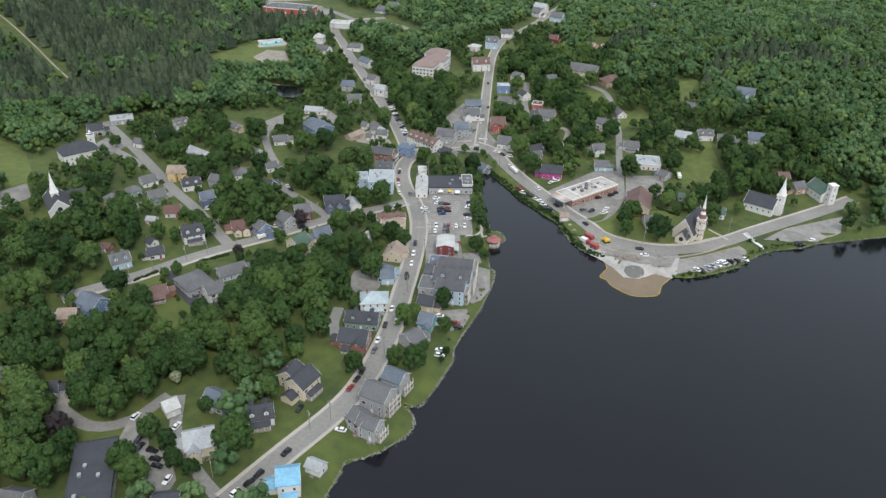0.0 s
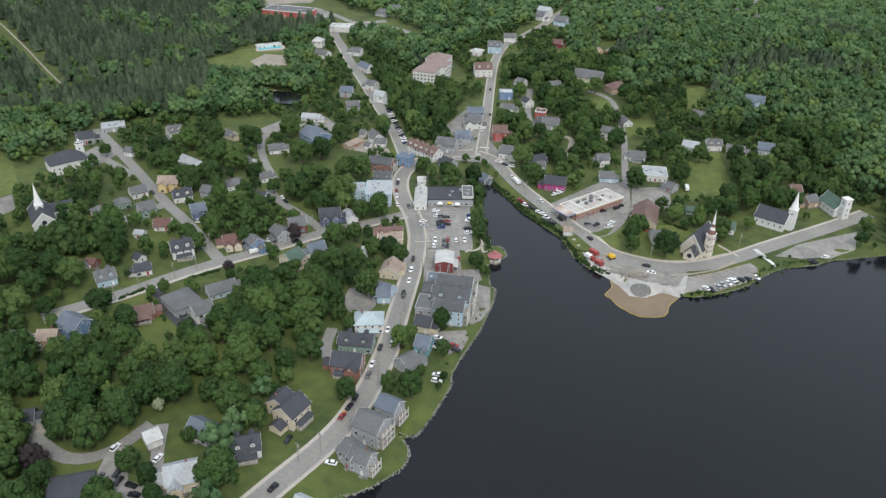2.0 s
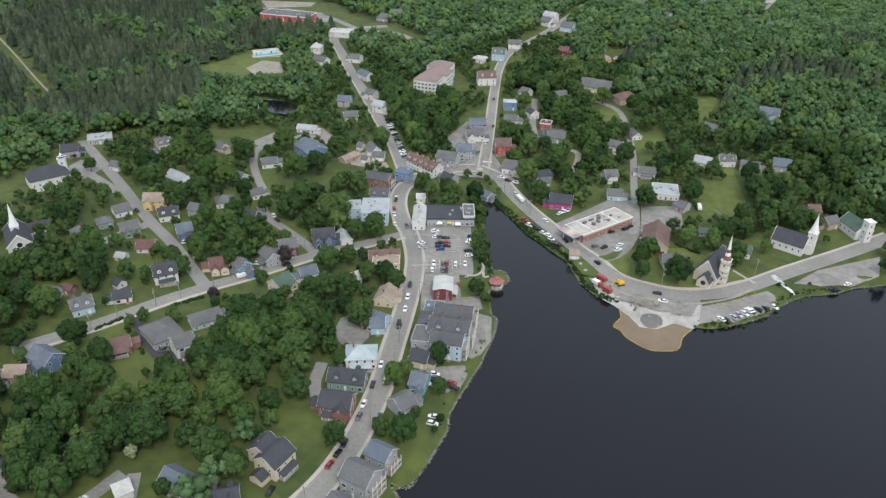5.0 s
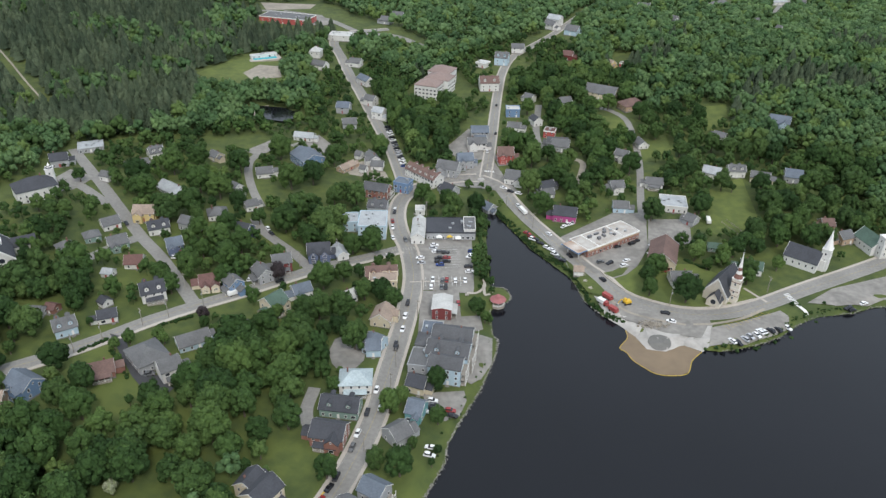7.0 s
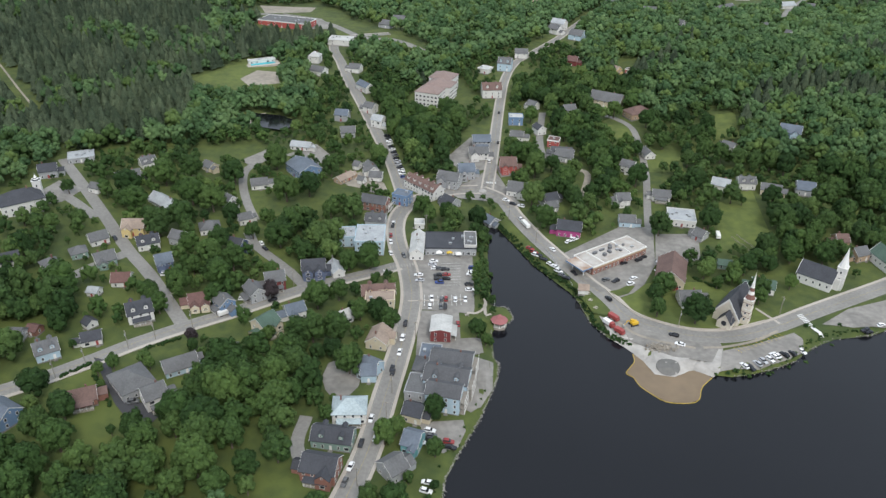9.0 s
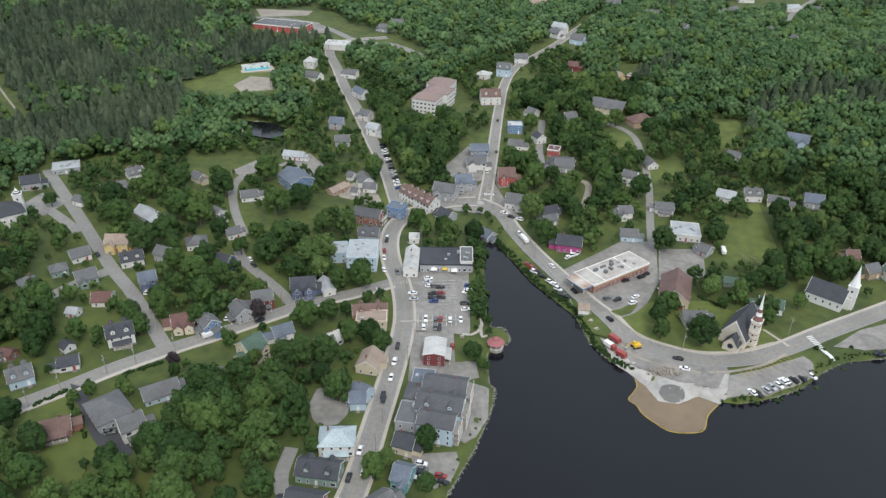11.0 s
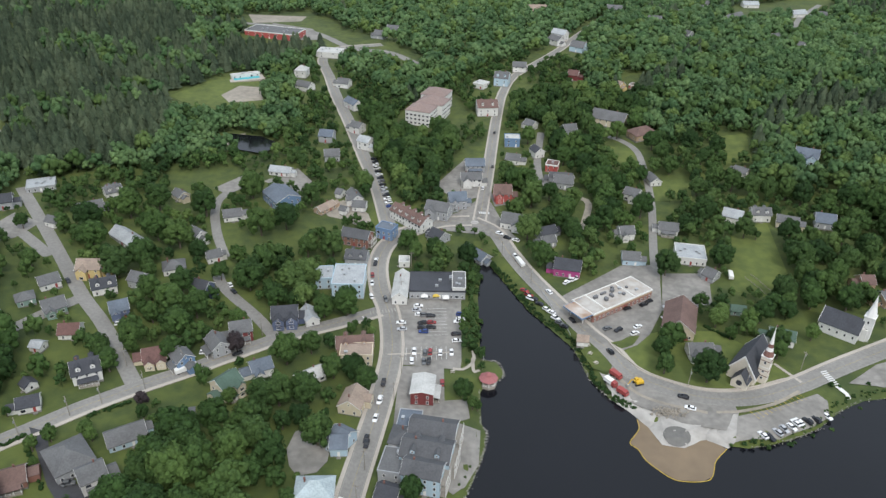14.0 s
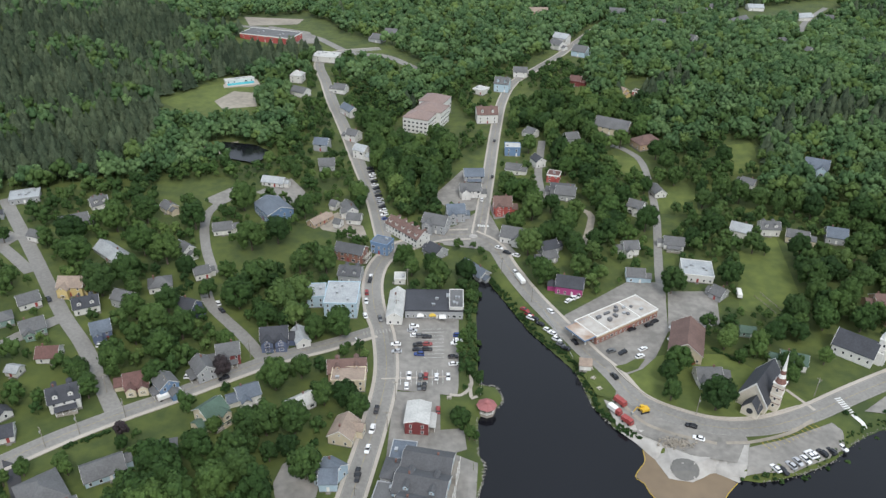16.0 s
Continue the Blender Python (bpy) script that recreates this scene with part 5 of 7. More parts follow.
# apartment house: three stepped blocks under pink-brown hipped roofs
ap = tagged(empty("apartment_building", pose(2, 668, gz(2, 668), 0, 0, 70)), "large pale apartment building with pink-brown hipped roofs", "building")
M_PINK = material("pink_shingle", (0.25, 0.185, 0.165), 0.9, 0.25, scale=0.8, wave=1.4, bump=0.3)
for k, (u, v, l, d, e) in enumerate(((-19, 1, 16, 19, 10.5), (-3, -2, 17, 21, 11.5), (14, 2, 18, 19, 12.5))):
    bm = bmesh.new()
    box(bm, u - l / 2, u + l / 2, v - d / 2, v + d / 2, -1, e)
    bl = part("wall", bm, WALLS["white"], ap)
    bm = bmesh.new()
    hip_roof(bm, l, d - 0.01, e, 4.0)
    bm.transform(Matrix.Translation((u, v, 0)))
    part("roof", bm, M_PINK, bl)
    for z in (1.6, 4.6, 7.6):
        for j in range(6):
            for s, t in ((-1, 0), (1, 180)):
                window(bl, WIN_WIDE, u - l / 2 + (j + 0.5) * l / 6, v + s * d / 2, z, t)
            if k == 0:
                window(bl, WIN_WIDE, u - l / 2, v - d / 2 + (j + 0.5) * d / 6, z, -90)
HOUSES.append((2, 668, 70, 54, 24))
CLEAR.append([(-30, 620), (0, 618), (8, 650), (-20, 650)])

# canopy of the low store, its coloured fascia
cn = tagged(empty("canopy", pose(79.5, 406.5, gz(79.5, 406.5), 0, 0, 35)), "flat white fuel canopy with a blue edge on posts", "canopy")
bm = bmesh.new()
box(bm, -7, 5, -6.2, 6.2, 4.3, 4.9)
part("deck", bm, M_CANOPY, cn)
bm = bmesh.new()
for a in ((-7.1, 5.1, -6.3, -6.2), (-7.1, 5.1, 6.2, 6.3), (-7.1, -7.0, -6.2, 6.2)):
    box(bm, *a, 4.25, 4.95)
part("fascia", bm, WALLS["blue"], cn, "blue and white fascia band")
for u, v in ((-4, -4), (-4, 4), (2, -4), (2, 4)):
    bm = bmesh.new()
    box(bm, u - 0.2, u + 0.2, v - 0.2, v + 0.2, 0, 4.3)
    part("post", bm, M_TRIM, cn)


# vehicles
PAINT = {k: material(k + "_car_paint", c, 0.25, 0.1) for k, c in {"white": (0.75, 0.75, 0.75), "black": (0.015, 0.016, 0.02), "grey": (0.12, 0.125, 0.13), "red": (0.26, 0.035, 0.035), "blue": (0.03, 0.06, 0.2), "silver": (0.42, 0.43, 0.45)}.items()}
M_AUTOGLASS = material("car_glass", (0.02, 0.022, 0.026), 0.06, 0.1)


def loft(bm, sections, idx=0):
    """Skins a row of closed cross-sections."""
    rings = [[bm.verts.new(p) for p in s] for s in sections]
    n = len(rings[0])
    for a, b in zip(rings, rings[1:]):
        for i in range(n):
            bm.faces.new((a[i], a[(i + 1) % n], b[(i + 1) % n], b[i])).material_index = idx
    bm.faces.new(rings[0][::-1])
    bm.faces.new(rings[-1])


def car_meshes(colour, suv):
    top = 0.12 if suv else 0.0
    bm = bmesh.new()
    prof = [(-2.25, 0.45, 0.72, 0.78), (-2.1, 0.3, 0.92 + top, 0.86), (-1.2, 0.28, 0.97 + top, 0.9), (0.6, 0.28, 0.95 + top, 0.9), (1.9, 0.3, 0.82 + top, 0.86), (2.25, 0.42, 0.62, 0.76)]
    loft(bm, [[(x, -w, z0), (x, w, z0), (x, w, z1 - 0.08), (x, w * 0.9, z1), (x, -w * 0.9, z1), (x, -w, z1 - 0.08)] for x, z0, z1, w in prof])
    body = bpy.data.meshes.new("body")
    bm.to_mesh(body)
    bm.free()
    body.materials.append(PAINT[colour])
    bm = bmesh.new()
    b, r = 0.93 + top, 1.42 + top * 2
    back = -2.0 if suv else -1.75
    loft(bm, [[(x0, -0.82, b), (x0, 0.82, b), (x1, 0.64, z), (x1, -0.64, z)] for x0, x1, z in ((back, back + 0.35, r - 0.03), (0.95, 0.25, r - 0.03))])
    cabin = bpy.data.meshes.new("cabin_glass")
    bm.to_mesh(cabin)
    bm.free()
    cabin.materials.append(M_AUTOGLASS)
    bm = bmesh.new()
    box(bm, back + 0.4, 0.22, -0.66, 0.66, r - 0.04, r + 0.03)
    roof = bpy.data.meshes.new("roof_panel")
    bm.to_mesh(roof)
    bm.free()
    roof.materials.append(PAINT[colour])
    return body, cabin, roof


bm = bmesh.new()
tube(bm, (0, -0.1, 0), (0, 0.1, 0), 0.33, 0.33, 12)
WHEEL = bpy.data.meshes.new("wheel")
bm.to_mesh(WHEEL)
bm.free()
WHEEL.materials.append(M_TYRE)
CAR_KINDS = {}
CAR_WORDS = {"white": "white", "black": "black", "grey": "dark grey", "red": "red", "blue": "dark blue", "silver": "silver"}


def car(x, y, turn, colour):
    suv = random.Random(round(x * 3 + y * 5)).random() < 0.45
    m = pose(x, y, gz(x, y) + 0.2, 0, 0, turn + (180 if (round(x + y) % 2) else 0))
    key = (colour, suv)
    if key not in CAR_KINDS:
        label = f"{CAR_WORDS[colour]} {'sport utility car' if suv else 'sedan car'} standing on grey asphalt"
        root = tagged(empty("car", m), label, "car", "cars of the town")
        body, cabin, roof = car_meshes(colour, suv)
        shared("body", body, root, Matrix.Identity(4))
        shared("cabin_glass", cabin, root, Matrix.Identity(4))
        shared("roof_panel", roof, root, Matrix.Identity(4))
        for wx in (-1.4, 1.4):
            for wy in (-0.78, 0.78):
                shared("wheel", WHEEL, root, pose(wx, wy, 0.33))
        CAR_KINDS[key] = root
        return root
    return copy_thing(CAR_KINDS[key], m)


def truck(x, y, turn, cab, box_mat, l, label):
    root = tagged(empty("truck", pose(x, y, gz(x, y) + 0.2, 0, 0, turn)), label, "truck")
    bm = bmesh.new()
    loft(bm, [[(u, -1.1, 0.5), (u, 1.1, 0.5), (u, 1.0, z), (u, -1.0, z)] for u, z in ((l / 2 - 2.0, 2.5), (l / 2 - 0.5, 2.4), (l / 2, 1.5))])
    part("cab", bm, cab, root)
    bm = bmesh.new()
    box(bm, l / 2 - 0.85, l / 2 - 0.2, -0.95, 0.95, 1.6, 2.1)
    part("windscreen", bm, M_AUTOGLASS, root)
    bm = bmesh.new()
    box(bm, -l / 2, l / 2 - 2.1, -1.1, 1.1, 0.8, 2.5)
    part("box", bm, box_mat, root)
    for wx in (-l / 2 + 1, l / 2 - 1.2):
        for wy in (-1.0, 1.0):
            bm = bmesh.new()
            tube(bm, (wx, wy - 0.15, 0.45), (wx, wy + 0.15, 0.45), 0.45, 0.45, 12)
            part("wheel", bm, M_TYRE, root)


truck(*TRUCK_A, -52, M_RED, M_RED, 5.4, "red fire truck on the gravel by the shore")
truck(*TRUCK_B, -52, M_RED, M_TRIM, 6.0, "white and red box truck by the shore")
truck(*TRUCK_C, -48, M_RED, M_RED, 4.8, "red pickup truck on the gravel")
truck(*RV, 38, M_TRIM, M_TRIM, 9.5, "long white motorhome parked at the kerb")
truck(53.5, 452.0, 110, M_TRIM, M_TRIM, 8.5, "white delivery truck on the shore road")

# excavator
ex = tagged(empty("excavator", pose(*EXCAVATOR, gz(*EXCAVATOR) + 0.15, 0, 0, 200)), "yellow excavator standing on pale gravel", "excavator")
M_CAT = material("machine_yellow", (0.65, 0.4, 0.03), 0.5, 0.2)
for s in (-1, 1):
    bm = bmesh.new()
    loft(bm, [[(u, s * 1.1 - 0.3, 0), (u, s * 1.1 + 0.3, 0), (u, s * 1.1 + 0.3, h), (u, s * 1.1 - 0.3, h)] for u, h in ((-1.9, 0.5), (-1.5, 0.85), (1.5, 0.85), (1.9, 0.5))])
    part("track", bm, M_TYRE, ex)
bm = bmesh.new()
box(bm, -1.8, 1.4, -1.3, 1.3, 0.95, 2.0)
box(bm, 0.0, 1.4, -1.2, 0.0, 2.0, 2.9)
part("body", bm, M_CAT, ex)
bm = bmesh.new()
tube(bm, (1.2, 0.3, 1.8), (3.6, 0.3, 3.6), 0.28, 0.22, 6)
tube(bm, (3.6, 0.3, 3.6), (5.2, 0.3, 1.4), 0.22, 0.16, 6)
part("boom", bm, M_CAT, ex)
bm = bmesh.new()
box(bm, 4.8, 5.7, -0.2, 0.8, 0.5, 1.4)
part("bucket", bm, M_METAL, ex)


def utility_pole(x, y, turn):
    root = tagged(empty("utility_pole", pose(x, y, gz(x, y), 0, 0, turn)), "weathered wooden utility pole with a crossarm", "pole", "utility poles")
    bm = bmesh.new()
    tube(bm, (0, 0, -0.5), (0, 0, 9.5), 0.17, 0.12, 7)
    part("pole", bm, M_WOOD, root)
    bm = bmesh.new()
    box(bm, -0.07, 0.07, -1.2, 1.2, 8.6, 8.8)
    part("crossarm", bm, M_WOOD, root)
    bm = bmesh.new()
    tube(bm, (0.3, 0, 6.9), (0.3, 0, 7.8), 0.22, 0.22, 8)
    part("transformer", bm, M_METAL, root)


# the shore: turbid shallows, floating boom, stones, rubble
bm = bmesh.new()
f = bm.faces.new([bm.verts.new((x, y, 0.03)) for x, y in BOOM + [(114.6, 333.5), (106.7, 329), (98.6, 330), (96.3, 339)]])
if f.normal.z < 0:
    f.normal_flip()
bmesh.ops.triangulate(bm, faces=[f])
for f in bm.faces:
    f.normal_update()
    if f.normal.z < 0:
        f.normal_flip()
tagged(part("shallows", bm, M_SAND), "brown silty shallows inside a floating boom", "water", kind="structure")
bl = curve_through(BOOM, 1.2)
bm = bmesh.new()
for a, b in zip(bl, bl[1:]):
    tube(bm, (a.x, a.y, 0.1), (b.x, b.y, 0.1), 0.13, 0.13, 6)
tagged(part("floating_boom", bm, M_YELLOW), "yellow floating silt boom on the lake", "boom")
lot("wet_gravel", [(104.2 + 5.2 * math.cos(k * math.pi / 8), 330.5 + 4.2 * math.sin(k * math.pi / 8)) for k in range(16)], M_WET, "dark wet gravel in a half-round bay")


def rocks(name, label, spots, lo, hi, mat, flat=0.7):
    r = np.random.RandomState(5)
    vs, fs, n = [], [], 0
    for x, y, z in spots:
        s = r.uniform(lo, hi)
        vs.append(ICO_V * s * r.uniform(0.7, 1.3, (12, 1)) * (1, 1, flat) + (x, y, z))
        fs.append(ICO_F + n)
        n += 12
    ob = raw(name, np.concatenate(vs).tolist(), np.concatenate(fs).tolist(), [mat])
    return tagged(ob, label, name.replace("_", " "), kind="stuff")


spots = []
for line, count, spread in ((LAKE_WEST[1:], 1300, 0.7), (LAKE_CHANNEL[10:15], 120, 0.8), (LAKE_EAST[:8], 420, 1.0)):
    cv = curve_through(line, 0.6)
    rr = random.Random(3)
    for k in range(count):
        p = cv[rr.randrange(len(cv))]
        spots.append((p.x + rr.gauss(0, spread * 0.5), p.y + rr.gauss(0, spread * 0.5), rr.uniform(0.05, 0.5)))
rocks("shore_stones", "pale rough stones along the water's edge", spots, 0.12, 0.32, M_STONE)
rr = random.Random(8)
rocks("rubble_heap", "heap of broken timber and stone on gravel", [(RUBBLE[0] + rr.gauss(0, 2.6), RUBBLE[1] + rr.gauss(0, 1.3), gz(*RUBBLE) + abs(rr.gauss(0.3, 0.5))) for k in range(170)], 0.25, 0.7, M_DIRT)


def shrubs(name, label, line, count, spread, lo, hi, mat, cat="bushes"):
    cv = curve_through(line, 0.8)
    r = np.random.RandomState(21)
    vs, fs, n = [], [], 0
    for k in range(count):
        p = cv[r.randint(len(cv))]
        x, y = p.x + r.normal() * spread, p.y + r.normal() * spread
        v, f = SHRUB[r.randint(len(SHRUB))]
        s = r.uniform(lo, hi)
        vs.append(v * s + (x, y, max(0.1, gz(x, y)) + s * 0.45))
        fs.append(f + n)
        n += len(v)
    ob = raw(name, np.concatenate(vs).tolist(), np.concatenate(fs).tolist(), [mat], smooth=True)
    return tagged(ob, label, cat, kind="stuff")

car(-20.6, 447.8, 86, "black")
car(-20.5, 429.5, 98, "white")
car(-19.7, 418, 107, "white")
car(-12.7, 415.7, 107, "grey")
car(-8.6, 355.4, 86, "black")
car(-9.3, 344.7, 83, "white")
car(-20.5, 451, 86, "white")
car(-21, 436.9, 98, "red")
car(-6.2, 413.8, 3, "white")
car(-4.2, 397.4, 2, "white")
car(-3.5, 392.4, 4, "silver")
car(3, 411, 2, "white")
car(2.4, 407.7, 2, "silver")
car(3.9, 404.1, 4, "white")
car(6.3, 403.7, 8, "grey")
car(9, 403.3, 7, "black")
car(5.4, 397.4, 7, "black")
car(5.5, 394.1, 3, "black")
car(9.5, 398.1, 5, "red")
car(9.5, 394.3, 3, "black")
car(6.2, 390.9, 2, "blue")
car(22.9, 405, 2, "blue")
car(22.8, 401.3, 3, "white")
car(21.8, 399.2, 8, "white")
car(20.7, 389.8, 8, "black")
car(21.1, 384.9, 7, "white")
car(2.8, 376.3, 92, "white")
car(7.5, 376, 88, "grey")
car(9.7, 376.6, 88, "red")
car(14, 376.3, 91, "white")
car(18.8, 376.5, 92, "white")
car(2.1, 370.1, 93, "white")
car(7.2, 369.8, 93, "grey")
car(9.3, 369.9, 87, "black")
car(15.2, 356.4, 91, "red")
car(-33.7, 578.2, 22, "black")
car(-32.6, 573.5, 17, "black")
car(-31.5, 568.8, 20, "white")
car(-30.4, 564.0, 24, "white")
car(-29.3, 559.3, 24, "black")
car(-28.2, 554.5, 23, "white")
car(-27.1, 549.8, 24, "black")
car(-25.9, 545.0, 22, "grey")
car(-24.8, 540.3, 23, "black")
car(-23.7, 535.6, 17, "silver")
car(-22.6, 530.8, 21, "silver")
car(-21.5, 526.1, 20, "black")
car(-20.4, 521.4, 18, "white")
car(-19.3, 516.6, 23, "white")
car(-18.2, 511.9, 15, "blue")
car(53.9, 426.4, -34, "red")
car(55.7, 422.4, -38, "red")
car(57.8, 419.2, -37, "black")
car(60.1, 415.2, -36, "black")
car(63.1, 410.6, -41, "white")
car(64.9, 408.3, -37, "white")
car(66.4, 403.8, -41, "white")
car(67.9, 400.1, -35, "grey")
car(69.6, 397.6, -37, "black")
car(56.3, 419.9, -38, "white")
car(65.8, 425.6, -65, "white")
car(74.1, 402.2, -64, "black")
car(51.5, 458.4, -69, "white")
car(87.4, 379.5, -66, "black")
car(111.7, 351.3, -21, "black")
car(112.7, 344.7, -21, "white")
car(101, 412.6, 27, "black")
car(109.5, 416, 29, "black")
car(112.5, 418.8, 31, "black")
car(103.2, 398.3, 31, "white")
car(100.8, 393.1, 28, "white")
car(120.3, 415, 29, "white")
car(117.5, 406.5, 33, "white")
car(121.6, 389.1, 32, "red")
car(89.1, 396.4, 28, "grey")
car(87.3, 416.1, 31, "white")
car(93.8, 395.4, 33, "black")
car(136.5, 330.9, -63, "white")
car(139.3, 330.5, -57, "black")
car(142.6, 332.7, -62, "silver")
car(145.6, 334.1, -64, "silver")
car(148.9, 335.3, -61, "white")
car(152.6, 338.1, -63, "white")
car(156.4, 339, -56, "black")
car(160.4, 340.5, -62, "black")
car(166.2, 343.5, -59, "white")
car(151.1, 337.5, -61, "white")
car(210.4, 363.7, 19, "white")
car(201.2, 359.5, 19, "black")
car(202.8, 358.9, 17, "black")
car(-65.5, 181.8, 55, "white")
car(-61.9, 186, 55, "black")
car(-59.4, 190, 55, "black")
car(-51.7, 200.5, 55, "black")
car(-32.2, 236.4, 65, "red")
car(-30, 241.9, 65, "black")
car(-28.2, 246.9, 75, "black")
car(-24.3, 261.1, 75, "grey")
car(-23.1, 268.5, 75, "white")
car(-20.6, 280, 82, "black")
car(-18.1, 293.2, 82, "white")
car(-15.6, 283.2, 82, "white")
car(-11.9, 320.9, 83, "black")
car(-9.9, 334.6, 83, "white")
car(-9, 345.5, 86, "white")
car(-12.3, 323.4, 83, "black")
car(4.3, 287.7, -9, "white")
car(4.9, 285.2, -7, "grey")
car(4, 281.1, -7, "white")
car(11.3, 282.2, -9, "red")
car(12.2, 279.6, -13, "black")
car(4.9, 282.9, -9, "black")
car(4.2, 262.4, -12, "white")
car(3.8, 258.5, -17, "white")
car(-98.8, 199.2, -17, "black")
car(-96.6, 195.4, -14, "black")
car(-95.1, 192.4, -18, "black")
car(-33.5, 212.7, -14, "white")
car(-109.9, 215.6, 69, "white")
car(-105.2, 204.4, 70, "black")
car(-103.7, 200.8, 69, "black")
car(-110.6, 202.4, 72, "grey")
car(-89.7, 186.4, 74, "white")
car(-93.6, 211.4, 71, "white")
car(-50.4, 223.2, 70, "black")
car(-108.6, 294.3, 68, "grey")
car(-159.3, 410.6, 127, "black")
car(-71.4, 369.8, -143, "black")
car(-87.8, 421.5, 119, "white")
car(-84.7, 416.1, 133, "black")
car(-165.5, 364.2, 13, "white")
car(-84.9, 369, 7, "white")
car(-125.4, 383.2, 6, "white")
car(-107.9, 293.8, 12, "grey")
car(-96.3, 292.4, 11, "red")
car(-52.9, 287.2, 14, "grey")
car(36.9, 539.5, 84, "white")
car(44.2, 571.9, 84, "black")
car(47.8, 630.3, 84, "black")
car(44.5, 483.1, -29, "white")
car(48.4, 478.1, -30, "black")
car(52.9, 475.7, -29, "white")
utility_pole(-133.7, 313.1, -138)
utility_pole(-121.6, 325.7, -134)
utility_pole(-141.7, 304.2, -138)
utility_pole(-113.1, 333.5, -138)
utility_pole(-90, 358.4, -140)
utility_pole(-112.6, 356.3, 126)
utility_pole(-100.6, 343.7, -141)
utility_pole(-12.4, 293.4, 82)
utility_pole(-11.3, 308.9, 83)
utility_pole(-2, 445.6, 98)
utility_pole(-1.8, 362.6, 86)
utility_pole(-3.6, 345.3, 86)
utility_pole(44.6, 459, -69)
utility_pole(57.7, 433.5, -65)
utility_pole(-47.1, 399.1, -152)
utility_pole(-64.2, 384.4, 128)
utility_pole(138, 356.5, 2)
utility_pole(115.3, 357.9, -21)
utility_pole(166.1, 370.5, 28)
utility_pole(-5.4, 418.8, 107)
utility_pole(-19.8, 259.9, 75)
utility_pole(-44.9, 212.9, 55)
utility_pole(-74.9, 188.6, -48)
utility_pole(-37.8, 218.3, 55)


# small things by the water and in the lots
def market_tent(x, y, turn, mat, label):
    root = tagged(empty("market_tent", pose(x, y, gz(x, y) + 0.24, 0, 0, turn)), label, "tent", "tents in the town lot")
    bm = bmesh.new()
    solid(bm, [(-1.6, -1.6, 2.2), (1.6, -1.6, 2.2), (1.6, 1.6, 2.2), (-1.6, 1.6, 2.2), (0, 0, 3.2), (-1.6, -1.6, 1.9), (1.6, -1.6, 1.9), (1.6, 1.6, 1.9), (-1.6, 1.6, 1.9)],
          [(0, 1, 4), (1, 2, 4), (2, 3, 4), (3, 0, 4), (5, 6, 1, 0), (6, 7, 2, 1), (7, 8, 3, 2), (8, 5, 0, 3)])
    part("canopy", bm, mat, root)
    for u in (-1.5, 1.5):
        for v in (-1.5, 1.5):
            bm = bmesh.new()
            tube(bm, (u, v, 0), (u, v, 2.2), 0.04, 0.04, 6)
            part("leg", bm, M_METAL, root)


def picnic_table(x, y, turn):
    root = tagged(empty("picnic_table", pose(x, y, gz(x, y), 0, 0, turn)), "pale wooden picnic table with two benches", "table", "picnic tables")
    for name, v, w, z in (("tabletop", 0, 0.75, 0.75), ("bench", -0.75, 0.28, 0.45), ("bench", 0.75, 0.28, 0.45)):
        bm = bmesh.new()
        box(bm, -0.95, 0.95, v - w / 2, v + w / 2, z - 0.05, z)
        part(name, bm, M_WALK, root)
    for u in (-0.65, 0.65):
        bm = bmesh.new()
        tube(bm, (u, -0.8, -0.05), (u, 0.25, 0.72), 0.05, 0.05, 4)
        tube(bm, (u, 0.8, -0.05), (u, -0.25, 0.72), 0.05, 0.05, 4)
        box(bm, u - 0.04, u + 0.04, -0.85, 0.85, 0.32, 0.4)
        part("leg", bm, M_WOOD, root)


def kayak(x, y, turn, mat, label):
    bm = bmesh.new()
    loft(bm, [[(u, -w, 0.12), (u, 0, 0.0 + k), (u, w, 0.12), (u, w * 0.7, 0.36), (u, -w * 0.7, 0.36)] for u, w, k in ((-1.9, 0.04, 0.2), (-1.2, 0.26, 0.03), (0, 0.34, 0.0), (1.2, 0.26, 0.03), (1.9, 0.04, 0.2))])
    ob = tagged(part("kayak", bm, mat), label, "kayak")
    ob.matrix_world = pose(x, y, gz(x, y) + 0.02, 0, 0, turn)


def fence(name, label, line, mat, height=1.1, gap=2.4):
    """Posts with two rails between them."""
    root = tagged(empty(name, Matrix.Identity(4)), label, "fence")
    pts = curve_through(line, gap)
    for p in pts:
        bm = bmesh.new()
        z = gz(p.x, p.y)
        box(bm, p.x - 0.07, p.x + 0.07, p.y - 0.07, p.y + 0.07, z - 0.2, z + height)
        part("post", bm, mat, root)
    for k in (0.45, 0.9):
        bm = bmesh.new()
        for a, b in zip(pts, pts[1:]):
            tube(bm, (a.x, a.y, gz(a.x, a.y) + height * k), (b.x, b.y, gz(b.x, b.y) + height * k), 0.06, 0.06, 4)
        part("rail", bm, mat, root)


